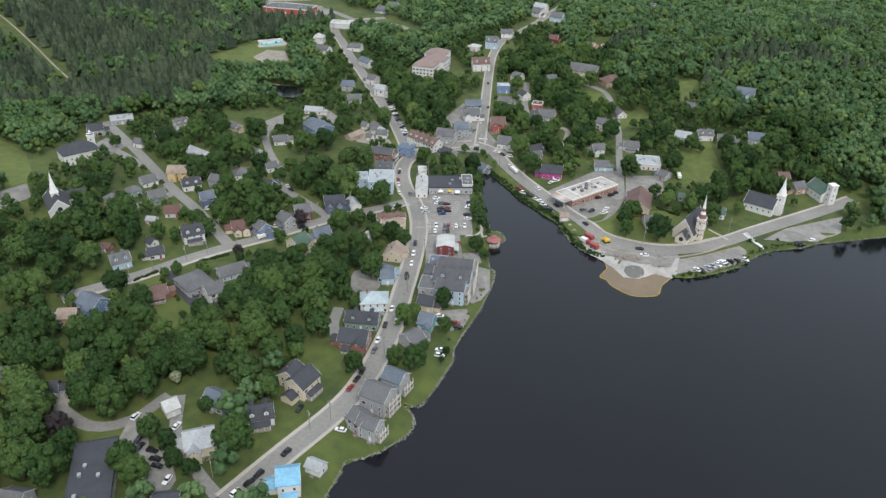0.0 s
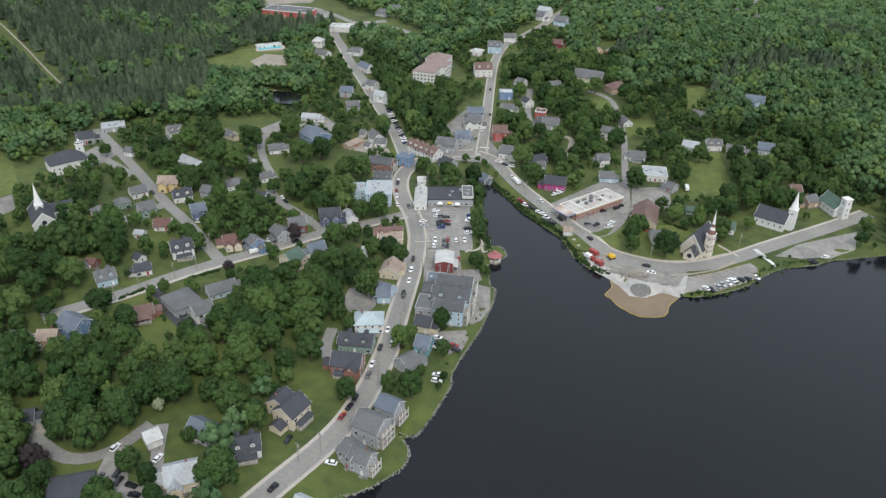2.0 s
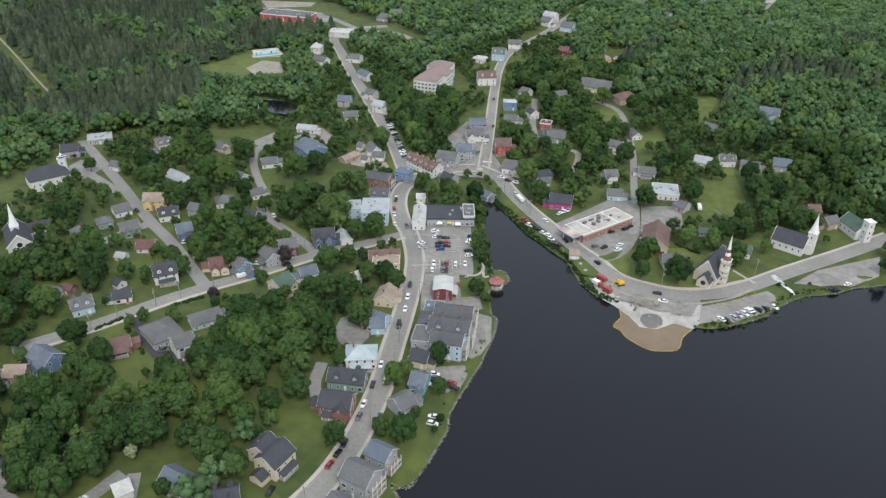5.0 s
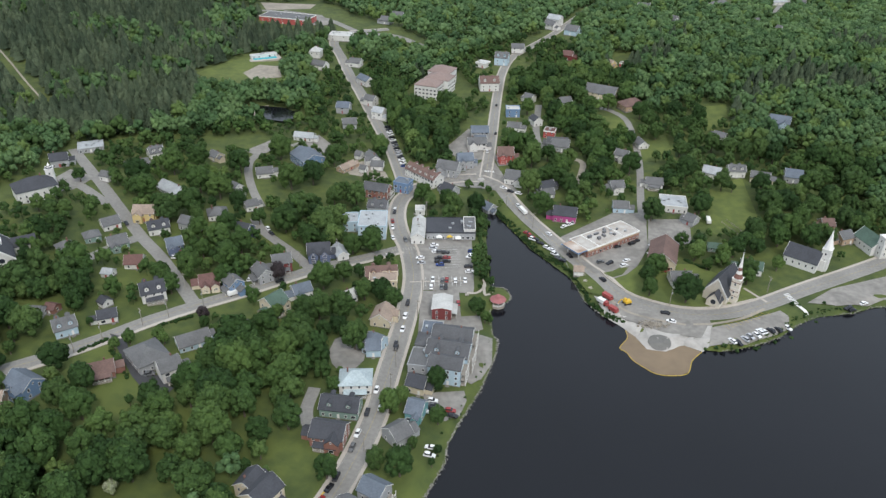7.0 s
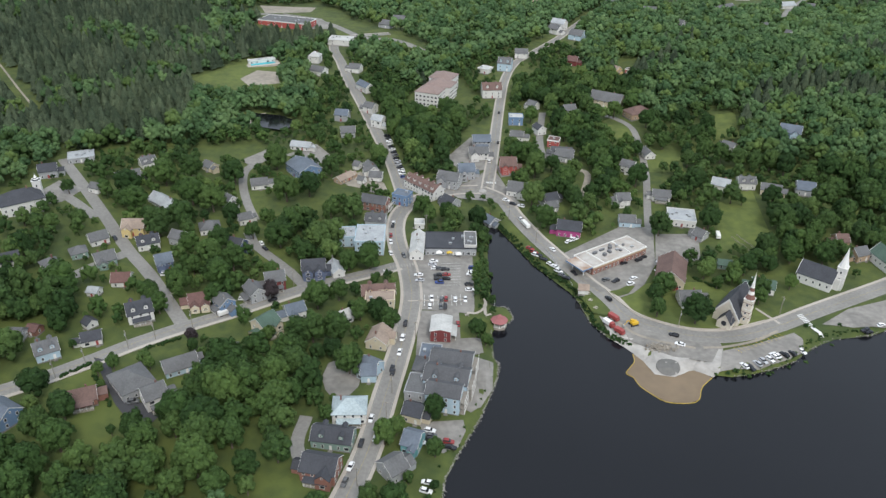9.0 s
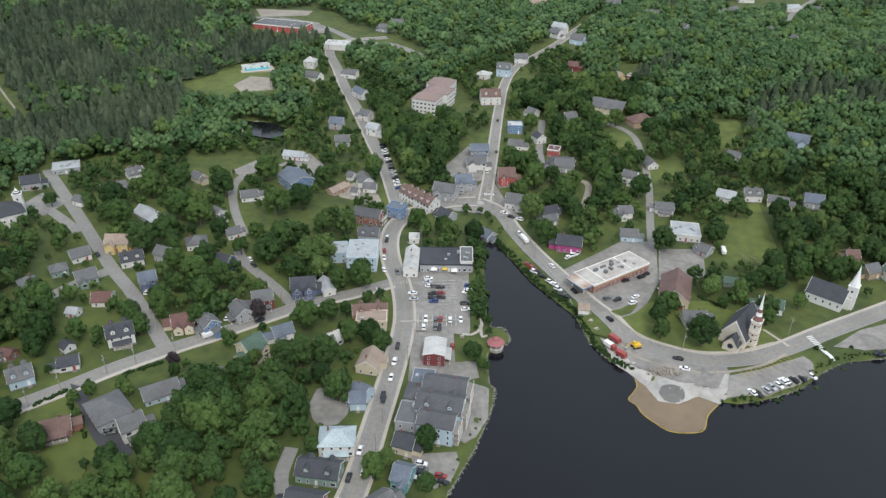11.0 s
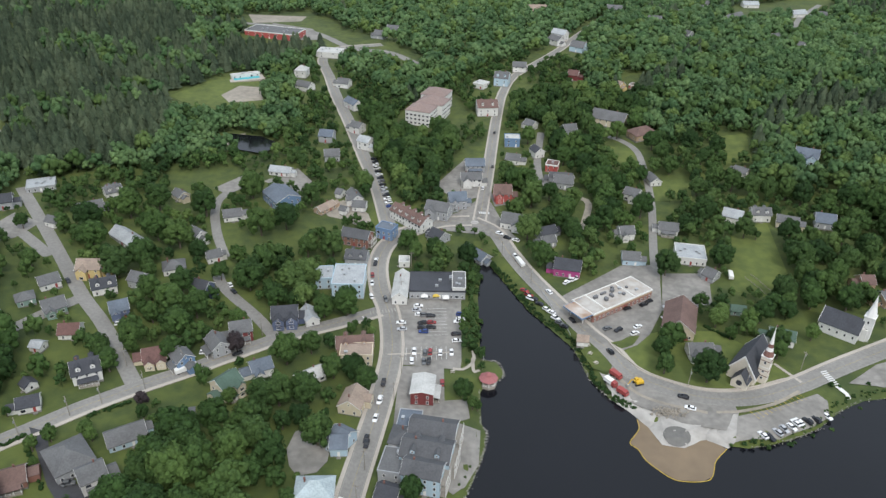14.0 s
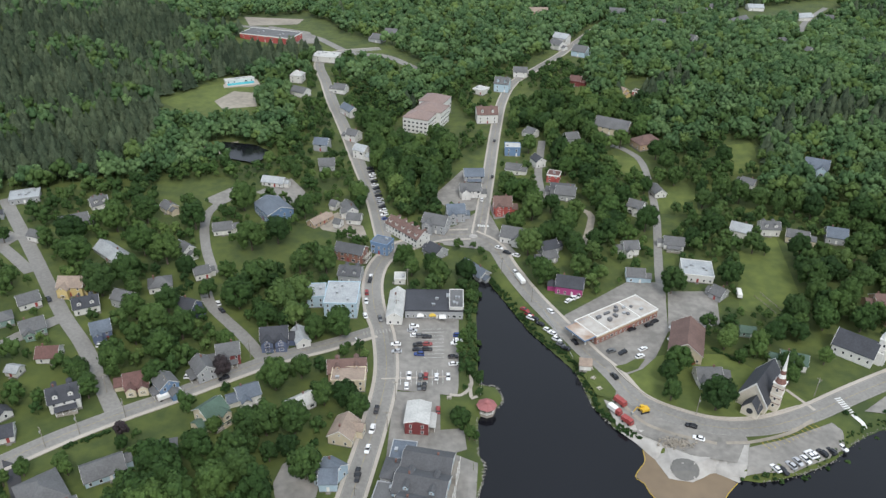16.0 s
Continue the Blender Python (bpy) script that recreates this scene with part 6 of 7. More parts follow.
market_tent(11.0, 418.2, 8, M_YELLOW, "yellow pop-up tent beside the grey shop")
market_tent(5.5, 417.5, 4, M_TRIM, "white pop-up tent beside the grey shop")
market_tent(15.7, 416.6, 4, M_TRIM, "white pop-up tent beside the grey shop")
for x, y, a in ((78.5, 384.3, 20), (78.6, 378.5, 60), (80.1, 372.1, 35), (19.4, 364.1, 0), (23.1, 357.1, 25)):
    picnic_table(x, y, a)
kayak(-31.7, 240.0, 62, M_YELLOW, "yellow kayak lying on the lakeside lawn")
kayak(-31.0, 241.8, 62, M_YELLOW, "yellow kayak lying on the lakeside lawn")
flag = tagged(empty("flagpole", pose(32.0, 366.5, gz(32.0, 366.5))), "tall white flagpole near the gazebo", "flagpole")
bm = bmesh.new()
tube(bm, (0, 0, -0.3), (0, 0, 7), 0.07, 0.04, 8)
part("pole", bm, M_TRIM, flag)
bm = bmesh.new()
tube(bm, (0, 0, 7), (0, 0, 7.2), 0.12, 0.06, 8)
part("ball", bm, M_CHROME, flag)
fence("rail_fence", "weathered rail fence across the meadow", [(165.5, 441.0), (168.7, 432.5), (171.3, 424.7)], M_WOOD)
fence("rail_fence", "weathered rail fence across the meadow", [(169.1, 443.4), (172.2, 434.9), (174.7, 427.0)], M_WOOD)
fence("guard_rail", "pale guard rail along the channel bank", [(62.4, 426.7), (68.3, 404.8), (72.0, 392.2)], M_METAL, 0.8)
truck(158.2, 441.8, 80, M_TRIM, M_TRIM, 7.0, "white box trailer parked on the grass")
for x, y in ((75.1, 434.5), (77.1, 436.2), (78.9, 437.3), (80.8, 438.5)):
    car(x, y, 55, "white")

# bushes along the banks, hedges, markings and paths
shrubs("bank_bushes", "dense green bushes on the channel bank", [(a + 0.9, b + 0.5) for a, b in LAKE_CHANNEL[6:14]], 330, 0.6, 0.5, 1.1, M_LEAF)
shrubs("bank_bushes", "green and yellow bushes along the west bank", [(a - 2.2, b) for a, b in LAKE_CHANNEL[0:5]], 130, 1.3, 0.9, 2.0, M_BRIGHT)
shrubs("bank_bushes", "low green plants above the shore stones", [(a, b + 2.0) for a, b in LAKE_EAST[0:6]], 80, 0.6, 0.4, 0.8, M_BRIGHT)
shrubs("bank_bushes", "weeds above the stones of the terrace", [(a - 2.5, b + 0.5) for a, b in LAKE_WEST[12:18]], 16, 0.7, 0.4, 0.8, M_BRIGHT)
for k, (x, y) in enumerate(LOT_BUSHES):
    v, f = SHRUB[k % len(SHRUB)]
    s = 0.9 + 0.3 * (k % 3)
    ob = raw("bush", (v * s + (x, y, gz(x, y + 1) + s * 0.4)).tolist(), f.tolist(), [M_LEAF if k % 2 else M_BRIGHT], smooth=True)
    tagged(ob, "round green bush between the lot and the lake", "bush", "bushes by the lakeside lot")
for k, ln in enumerate(HEDGES):
    shrubs("hedge", "clipped dark green hedge beside a lawn", ln, 40, 0.35, 0.7, 1.0, M_LEAF, "hedge")

def stripes(name, label, a, b, count, long, wide, across, mat):
    """Painted bars set out from a to b; across: their turn in degrees."""
    root = tagged(empty(name, Matrix.Identity(4)), label, "marking", kind="structure")
    for k in range(count):
        f = (k + 0.5) / count
        x, y = a[0] + (b[0] - a[0]) * f, a[1] + (b[1] - a[1]) * f
        c, s = math.cos(radians(across)), math.sin(radians(across))
        pts = []
        for u, v in ((-long / 2, -wide / 2), (long / 2, -wide / 2), (long / 2, wide / 2), (-long / 2, wide / 2)):
            q = (x + u * c - v * s, y + u * s + v * c)
            pts.append((*q, gz(*q) + 0.29))
        bm = bmesh.new()
        solid(bm, pts, [(0, 1, 2, 3)])
        part("bar", bm, mat, root)


stripes("crosswalk", "white striped crosswalk over the shore road", WALK_A, WALK_B, 8, 3.0, 0.6, 18, M_LINE)
stripes("bay_lines", "faded yellow parking bay lines", LOT_EAST_BAYS[0], LOT_EAST_BAYS[1], 12, 5.0, 0.14, 122, M_YELLOW)
stripes("bay_lines", "white parking bay lines in the town lot", LOT_TOWN_BAYS[0], LOT_TOWN_BAYS[1], 9, 9.0, 0.14, 92, M_LINE)
stripes("bay_lines", "white bay lines in the middle of the lot", (11.5, 411), (12.2, 388), 9, 9.5, 0.14, 5, M_LINE)
stripes("crosswalk", "worn crosswalk over the main street", (-19.5, 404.5), (-7.0, 408.0), 9, 2.6, 0.5, 105, M_FADED)
stripes("stop_line", "white stop line at the side street", (-21.5, 401), (-21.0, 399), 1, 0.5, 4.0, 30, M_LINE)
stripes("crosswalk", "white crosswalk beside the junction", (33.5, 508), (40, 507.5), 6, 2.6, 0.6, 88, M_LINE)
for name, line, w, mat, label in (("footpath", [PATH_A, PATH_B], 1.9, M_LINE, "pale concrete footpath across the lawn"), ("footpath", PARK_PATH, 1.5, M_WALK, "pale curved path in the small park"),
                                  ("footpath", PARK_PATH_B, 1.4, M_WALK, "pale path to the gazebo"), ("footpath", [(156, 374), (163, 362)], 1.4, M_WALK, "grey path beside the church"),
                                  ("footpath", [(-8.5, 374.5), (18, 377.0)], 0.8, M_WALK, "raised kerb strip between the lots"),
                                  ("footpath", [(86, 366.5), (93.5, 353.6), (103, 347.6), (119, 342.6)], 1.6, M_DIRT, "orange dirt trench along the road works"),
                                  ("verge", [(122.5, 343), (133, 344), (148, 349), (160, 356.5)], 1.5, M_DIRT, "brown planted verge between lot and road")):
    root = tagged(empty(name, Matrix.Identity(4)), label, "path", kind="structure")
    strip("paving", curve_through(line, 2.0), w / 2, -w / 2, 0.3, mat, root)
root = tagged(empty("shoulder", Matrix.Identity(4)), "worn asphalt shoulder beside the road works", "road", kind="structure")
strip("paving", curve_through([(84.5, 371), (88.6, 362.4), (101.8, 352), (112, 347.3), (120, 344.9), (131, 344.5)], 2.0), 2.4, -2.4, 0.27, M_LOT, root)
# retaining wall on the church side of the bend
root = tagged(empty("kerb_wall", Matrix.Identity(4)), "pale stone kerb wall round the church lawn", "wall", kind="structure")
strip("coping", curve_through([(88, 387.5), (91.5, 379), (98.5, 368.5), (107, 362.3), (121.5, 356.8), (138, 357.3), (157, 364)], 2.0), 0.3, -0.3, 0.75, M_WALK, root, 0.9)
# round island of the junction
rx, ry = ROUNDABOUT[0]
bm = bmesh.new()
tube(bm, (rx + 2, ry - 4, gz(rx, ry) - 0.2), (rx + 2, ry - 4, gz(rx, ry) + 0.42), 2.4, 2.3, 20)
tagged(part("traffic_island", bm, M_GRAVEL), "small round planted traffic island", "traffic island")
# pool
(ax, ay), (bx, by) = POOL
pl = tagged(empty("swimming_pool", pose((ax + bx) / 2, (ay + by) / 2, relief((ax + bx) / 2, (ay + by) / 2), 0, 0, math.degrees(math.atan2(by - ay, bx - ax)))), "turquoise outdoor pool with a pale deck", "pool")
bm = bmesh.new()
box(bm, -14, 14, -9, 9, -1.2, 0.9)
part("deck", bm, M_WALK, pl)
bm = bmesh.new()
box(bm, -10.5, 10.5, -5.5, 5.5, 0.9, 0.95)
part("water", bm, M_POOL, pl, "clear turquoise water")
CLEAR.append([(ax - 8, ay - 30), (bx + 8, by - 30), (bx + 8, by + 8), (ax - 8, ay + 8)])
# pond
bm = bmesh.new()
f = bm.faces.new([bm.verts.new((x, y, max(relief(p, q) for p, q in POND) + 0.35)) for x, y in POND])
if f.normal.z < 0:
    f.normal_flip()
tagged(part("pond_water", bm, M_WATER), "small still pond among the trees", "water", kind="structure")
def conifer(seed, tiers):
    """A pointed crown of drooping, ragged whorls; radius 1 at the base, height 1."""
    r = np.random.RandomState(seed)
    vs, fs, n = [], [], 0
    for k in range(tiers):
        z, rad = 0.12 + 0.85 * k / tiers, (1 - k / tiers) ** 0.8 * 0.95 + 0.06
        m = 7
        ang = np.arange(m * 2) * math.pi / m + r.uniform(0, 3)
        rr = np.where(np.arange(m * 2) % 2 == 0, 1.0, 0.5) * rad * r.uniform(0.75, 1.2, m * 2)
        vs.append(np.concatenate([np.stack([np.cos(ang) * rr, np.sin(ang) * rr, z + r.uniform(-0.05, 0.02, m * 2)], -1), [(0, 0, min(1.0, z + 0.3))]]))
        fs.append(np.array([(n + i, n + (i + 1) % (m * 2), n + m * 2) for i in range(m * 2)]))
        n += m * 2 + 1
    return np.concatenate(vs), np.concatenate(fs)


def trunk(bm, h, r):
    tube(bm, (0, 0, -0.4), (0, 0, h), r, r * 0.5, 7)
    for k in range(4):
        a = k * 1.7
        tube(bm, (0, 0, h * 0.6), (math.cos(a) * h * 0.4, math.sin(a) * h * 0.4, h * 1.15), r * 0.4, r * 0.12, 5)


TREE_MATS = {"LEAF": M_TREE_LEAF, "BRIGHT": M_TREE_BRIGHT, "PURPLE": M_PURPLE, "NEEDLE": M_NEEDLE}
TREE_LABELS = {"LEAF": "broad green deciduous tree with a full uneven crown", "BRIGHT": "light green young deciduous tree with airy crown", "PURPLE": "dark purple-leaved tree by the street", "NEEDLE": "dark green conifer"}
M_BLOSSOM = foliage("white_blossom", (0.5, 0.5, 0.4), (0.2, 0.25, 0.1), "object", 0.1)
TREE_MATS["BLOSSOM"] = M_BLOSSOM
TREE_LABELS["BLOSSOM"] = "small tree in full white blossom beside a drive"
CROWNS = {}
for key in ("LEAF", "BRIGHT", "PURPLE", "BLOSSOM"):
    for s in range(5):
        v, f = crown(s * 7 + 3, 34, 1350, 0.088)
        me = bpy.data.meshes.new("crown")
        me.from_pydata(v.tolist(), [], f.tolist())
        me.polygons.foreach_set("use_smooth", [True] * len(me.polygons))
        me.materials.append(TREE_MATS[key])
        CROWNS[key, s] = me
bm = bmesh.new()
trunk(bm, 1.0, 0.07)
TRUNK = bpy.data.meshes.new("trunk")
bm.to_mesh(TRUNK)
bm.free()
TRUNK.materials.append(M_BARK)
TREES = []


def tree(x, y, r, key="LEAF"):
    rnd = random.Random(round(x * 31 + y * 17))
    h = r * 0.95 + 1.5
    z = gz(x, y)
    root = tagged(empty("tree", pose(x, y, z, 0, 0, rnd.uniform(0, 360))), TREE_LABELS[key], "tree", "trees of the town")
    shared("trunk", TRUNK, root, Matrix.Diagonal((h * 1.0, h * 1.0, h, 1)))
    shared("crown", CROWNS[key, rnd.randrange(5)], root, Matrix.Translation((0, 0, h)) @ Matrix.Diagonal((r, r, r * rnd.uniform(0.95, 1.2), 1)))
    TREES.append((x, y, r))
    return root


tree(-142.9, 219.8, 2.7, "LEAF")
tree(-190.7, 383.3, 5.8, "LEAF")
tree(113.8, 382.9, 6.4, "LEAF")
tree(108.8, 377.6, 4.6, "LEAF")
tree(107.4, 366, 4.4, "LEAF")
tree(123.8, 361.1, 7.2, "LEAF")
tree(152.8, 398.7, 4.8, "LEAF")
tree(142, 404.5, 4.2, "BRIGHT")
tree(142.3, 390.5, 2.9, "LEAF")
tree(159.8, 403.3, 5.4, "LEAF")
tree(160, 383.2, 5.2, "BRIGHT")
tree(158.2, 377.3, 4.0, "LEAF")
tree(174.9, 413.2, 4.3, "LEAF")
tree(178, 390.6, 3.5, "LEAF")
tree(203.7, 414, 6.2, "LEAF")
tree(-192.9, 380.8, 5.2, "LEAF")
tree(-200.7, 454, 4.0, "LEAF")
tree(-189.5, 409.8, 4.3, "BRIGHT")
tree(-195.6, 408, 4.3, "BRIGHT")
tree(-204.4, 412, 4.3, "BRIGHT")
tree(-179.7, 419.2, 4.4, "BRIGHT")
tree(-122.2, 358.4, 3.8, "LEAF")
tree(23.6, 347.2, 4.2, "LEAF")
tree(31.6, 373.2, 2.0, "LEAF")
tree(26.4, 450.5, 5.4, "LEAF")
tree(9, 457.3, 4.7, "LEAF")
tree(-0.4, 453.4, 4.7, "LEAF")
tree(27.2, 342, 2.3, "LEAF")
tree(-24.3, 392.4, 1.6, "LEAF")
tree(-6.3, 248.8, 6.0, "LEAF")
tree(-31.9, 248, 4.0, "LEAF")
tree(-12, 280.3, 4.9, "LEAF")
tree(5.9, 294.9, 4.5, "LEAF")
tree(6.6, 275, 3.5, "LEAF")
tree(5.4, 295.9, 4.2, "LEAF")
tree(29.2, 342.4, 1.9, "LEAF")
tree(-69.3, 199.9, 7.6, "LEAF")
tree(-101.5, 205.3, 4.7, "LEAF")
tree(-93.1, 200.1, 4.0, "LEAF")
tree(-88.5, 191.6, 3.9, "LEAF")
tree(-82.1, 188.7, 3.3, "LEAF")
tree(-104.6, 189.9, 5.7, "LEAF")
tree(-99.5, 184.4, 5.6, "LEAF")
tree(-84.6, 219.2, 3.0, "LEAF")
tree(-63.0, 228.4, 5.4, "LEAF")
tree(-71.8, 235.3, 5.9, "LEAF")
tree(-79.2, 250.0, 5.7, "LEAF")
tree(-95.6, 240.2, 7.6, "LEAF")
tree(-106.5, 237.8, 6.3, "LEAF")
tree(-114.5, 248.1, 5.9, "LEAF")
tree(-111.6, 257.9, 6.0, "LEAF")
tree(-127.2, 244.0, 7.6, "LEAF")
tree(-126.7, 230.3, 7.6, "LEAF")
tree(-110.5, 225.9, 7.6, "LEAF")
tree(-129.1, 219.2, 6.9, "LEAF")
tree(-118.2, 216.4, 7.4, "LEAF")
tree(-135.7, 234.3, 6.5, "BRIGHT")
tree(-148.5, 218.5, 7.1, "BRIGHT")
tree(-144.8, 210.4, 7.5, "BRIGHT")
tree(-141.8, 199.3, 7.3, "LEAF")
tree(-128.3, 185.2, 7.6, "LEAF")
tree(-133.3, 206.1, 4.7, "PURPLE")
tree(-127.8, 197.9, 4.8, "LEAF")
tree(-74.0, 259.5, 7.6, "LEAF")
tree(-77.0, 279.7, 7.6, "LEAF")
tree(-95.2, 269.7, 6.1, "LEAF")
tree(-86.8, 277.3, 4.9, "BRIGHT")
tree(-89.1, 255.8, 5.9, "LEAF")
tree(-123.3, 267.3, 6.2, "LEAF")
tree(-134.2, 273.7, 5.1, "BRIGHT")
tree(-143.7, 293.8, 5.9, "LEAF")
tree(-128.4, 282.3, 5.7, "LEAF")
tree(-162.8, 312.4, 6.6, "BRIGHT")
tree(-136.8, 256.7, 7.5, "LEAF")
tree(-127.7, 255.1, 6.7, "LEAF")
tree(-164.7, 254.0, 7.6, "LEAF")
tree(-161.2, 259.7, 7.1, "LEAF")
tree(-160.4, 240.0, 7.6, "LEAF")
tree(-151.0, 241.8, 6.7, "LEAF")
tree(-159.0, 281.1, 3.2, "BRIGHT")
tree(-175.7, 287.1, 6.8, "BRIGHT")
tree(-165.0, 289.3, 4.5, "LEAF")
tree(-182.5, 282.1, 6.8, "LEAF")
tree(-109.0, 276.0, 1.9, "LEAF")
tree(-187.2, 313.3, 7.6, "LEAF")
tree(-192.7, 307.5, 7.6, "LEAF")
tree(-175.5, 301.8, 6.2, "LEAF")
tree(-173.1, 315.8, 7.2, "LEAF")
tree(-156.3, 226.9, 6.6, "BRIGHT")
tree(-138.2, 186.5, 7.1, "LEAF")
tree(-73.6, 295.8, 7.6, "LEAF")
tree(-73.3, 309.0, 7.3, "LEAF")
tree(-78.8, 316.8, 7.5, "LEAF")
tree(-78.7, 299.8, 7.6, "LEAF")
tree(-66.8, 301.0, 7.6, "LEAF")
tree(-83.9, 295.0, 5.5, "BRIGHT")
tree(-57.2, 309.0, 6.6, "LEAF")
tree(-51.1, 317.0, 6.2, "BRIGHT")
tree(-47.7, 339.9, 6.6, "LEAF")
tree(-37.6, 341.8, 6.5, "LEAF")
tree(-49.6, 365.4, 6.6, "LEAF")
tree(-53.2, 338.4, 6.2, "LEAF")
tree(-43.8, 327.1, 3.6, "LEAF")
tree(-40.8, 373.1, 4.7, "LEAF")
tree(-25.4, 387.9, 2.3, "LEAF")
tree(-29.1, 357.7, 5.3, "LEAF")
tree(-20.8, 357.9, 5.3, "LEAF")
tree(-15.4, 351.1, 5.2, "LEAF")
tree(-29.5, 319.7, 6.2, "LEAF")
tree(-97.7, 333.5, 3.0, "PURPLE")
tree(-72.0, 371.1, 4.1, "PURPLE")
tree(-96.7, 363.8, 4.8, "LEAF")
tree(-98.3, 379.2, 6.8, "LEAF")
tree(-95.3, 393.7, 6.6, "LEAF")
tree(-112.6, 387.0, 4.4, "LEAF")
tree(-113.7, 368.0, 6.7, "LEAF")
tree(-125.5, 362.0, 4.8, "LEAF")
tree(-117.7, 352.3, 4.8, "LEAF")
tree(-118.8, 404.3, 6.1, "LEAF")
tree(-105.8, 394.2, 7.6, "LEAF")
tree(-107.0, 411.3, 6.5, "LEAF")
tree(-77.4, 419.1, 7.6, "LEAF")
tree(-56.9, 418.0, 7.6, "BRIGHT")
tree(-51.1, 424.5, 7.2, "BRIGHT")
tree(-61.8, 406.1, 5.5, "LEAF")
tree(-29.1, 402.5, 6.8, "LEAF")
tree(-39.3, 399.7, 5.0, "LEAF")
tree(-131.4, 429.2, 7.6, "LEAF")
tree(-133.6, 457.0, 7.6, "LEAF")
tree(-154.9, 476.8, 7.6, "LEAF")
tree(-159.6, 441.5, 7.6, "LEAF")
tree(-169.7, 459.9, 7.6, "LEAF")
tree(-143.5, 488.6, 7.6, "LEAF")
tree(-117.5, 487.2, 7.6, "LEAF")
tree(-97.8, 512.3, 7.6, "LEAF")
tree(-72.0, 479.2, 7.4, "LEAF")
tree(-63.1, 508.1, 6.4, "BRIGHT")
tree(-42.8, 453.5, 6.9, "BRIGHT")
tree(-55.6, 452.3, 5.7, "LEAF")
tree(-83.8, 471.1, 7.6, "LEAF")
tree(-108.2, 442.4, 4.9, "LEAF")
tree(-120.9, 451.6, 7.6, "LEAF")
tree(-139.4, 419.1, 7.6, "BRIGHT")
tree(-125.5, 421.0, 4.4, "LEAF")
tree(-93.0, 425.6, 4.7, "LEAF")
tree(-35.1, 529.5, 6.0, "BRIGHT")
tree(-91.0, 399.5, 2.6, "BRIGHT")
tree(-55.0, 472.7, 2.1, "LEAF")
tree(-66.3, 339.2, 3.2, "LEAF")
tree(-74.5, 333.0, 2.2, "LEAF")
tree(-75.2, 388.7, 3.9, "LEAF")
tree(64.6, 515.9, 7.6, "BRIGHT")
tree(59.2, 476.9, 7.3, "BRIGHT")
tree(64.2, 449.8, 6.2, "LEAF")
tree(81.2, 497.9, 7.6, "LEAF")
tree(83.3, 477.0, 5.7, "LEAF")
tree(95.1, 485.0, 5.0, "LEAF")
tree(76.0, 525.0, 5.3, "LEAF")
tree(101.3, 560.9, 6.0, "LEAF")
tree(102.4, 601.7, 6.0, "LEAF")
tree(108.7, 533.2, 6.0, "BRIGHT")
tree(103.0, 493.2, 5.6, "LEAF")
tree(132.0, 615.0, 6.0, "LEAF")
tree(125.6, 503.1, 7.0, "LEAF")
tree(125.6, 442.5, 6.6, "LEAF")
tree(164.0, 528.8, 5.5, "LEAF")
tree(190.2, 582.0, 6.0, "LEAF")
tree(176.9, 480.1, 5.7, "LEAF")
tree(182.7, 477.8, 2.4, "LEAF")
tree(155.3, 450.9, 6.2, "LEAF")
tree(198.1, 473.3, 6.9, "LEAF")
tree(194.4, 448.1, 7.6, "LEAF")
tree(214.6, 461.6, 6.0, "BRIGHT")
tree(206.1, 434.2, 6.2, "LEAF")
tree(176.5, 421.5, 5.9, "BRIGHT")
tree(187.4, 414.9, 5.9, "LEAF")
tree(138.5, 399.6, 4.8, "BRIGHT")
tree(177.0, 538.7, 6.0, "LEAF")
tree(186.1, 533.1, 6.0, "LEAF")
tree(195.0, 527.7, 6.0, "LEAF")
tree(203.8, 522.5, 6.0, "LEAF")
tree(213.8, 521.5, 6.0, "LEAF")
tree(220.1, 514.7, 6.5, "LEAF")
tree(154.8, 557.9, 5.8, "LEAF")
tree(151.4, 594.6, 6.0, "LEAF")
tree(176.4, 595.2, 6.0, "LEAF")
tree(153.7, 578.2, 6.0, "LEAF")
tree(86.4, 633.5, 6.0, "BRIGHT")
tree(70.0, 610.2, 6.0, "LEAF")
tree(90.2, 574.8, 5.8, "LEAF")
tree(120.7, 572.2, 4.3, "LEAF")
tree(134.6, 548.1, 4.5, "LEAF")
tree(159.4, 497.0, 6.7, "LEAF")
tree(146.3, 487.5, 5.1, "LEAF")
tree(226.4, 471.9, 7.6, "LEAF")
tree(245.1, 508.6, 7.6, "LEAF")
tree(177.6, 569.3, 5.1, "LEAF")
tree(218.7, 447.4, 6.1, "LEAF")
tree(-73.4, 236.0, 7.0, "LEAF")
tree(-63.9, 230.2, 5.0, "LEAF")
tree(-76.0, 273.3, 7.0, "LEAF")
tree(-87.8, 284.0, 7.0, "LEAF")
tree(-31.4, 246.2, 4.6, "LEAF")
tree(-48.7, 269.3, 6.0, "LEAF")
tree(-57.8, 262.6, 4.9, "LEAF")
tree(-66.1, 274.5, 6.1, "LEAF")
tree(-97.1, 243.4, 7.0, "LEAF")
tree(-105.1, 244.0, 5.9, "LEAF")
tree(-65.6, 252.4, 5.3, "LEAF")
tree(-88.9, 260.5, 4.9, "LEAF")
tree(-99.8, 234.2, 2.6, "BLOSSOM")
LAWNS = []
LAWNS.append([(-297.6, 470.2), (-279.8, 464.6), (-250.9, 438.7), (-224.5, 394.1), (-233.1, 384.7), (-248.9, 379.6)])
LAWNS.append([(-197.2, 669.3), (-180.4, 709.2), (-164.9, 724.2), (-140, 721.6), (-126.1, 675.2), (-153.4, 655.8), (-171.1, 647.8)])
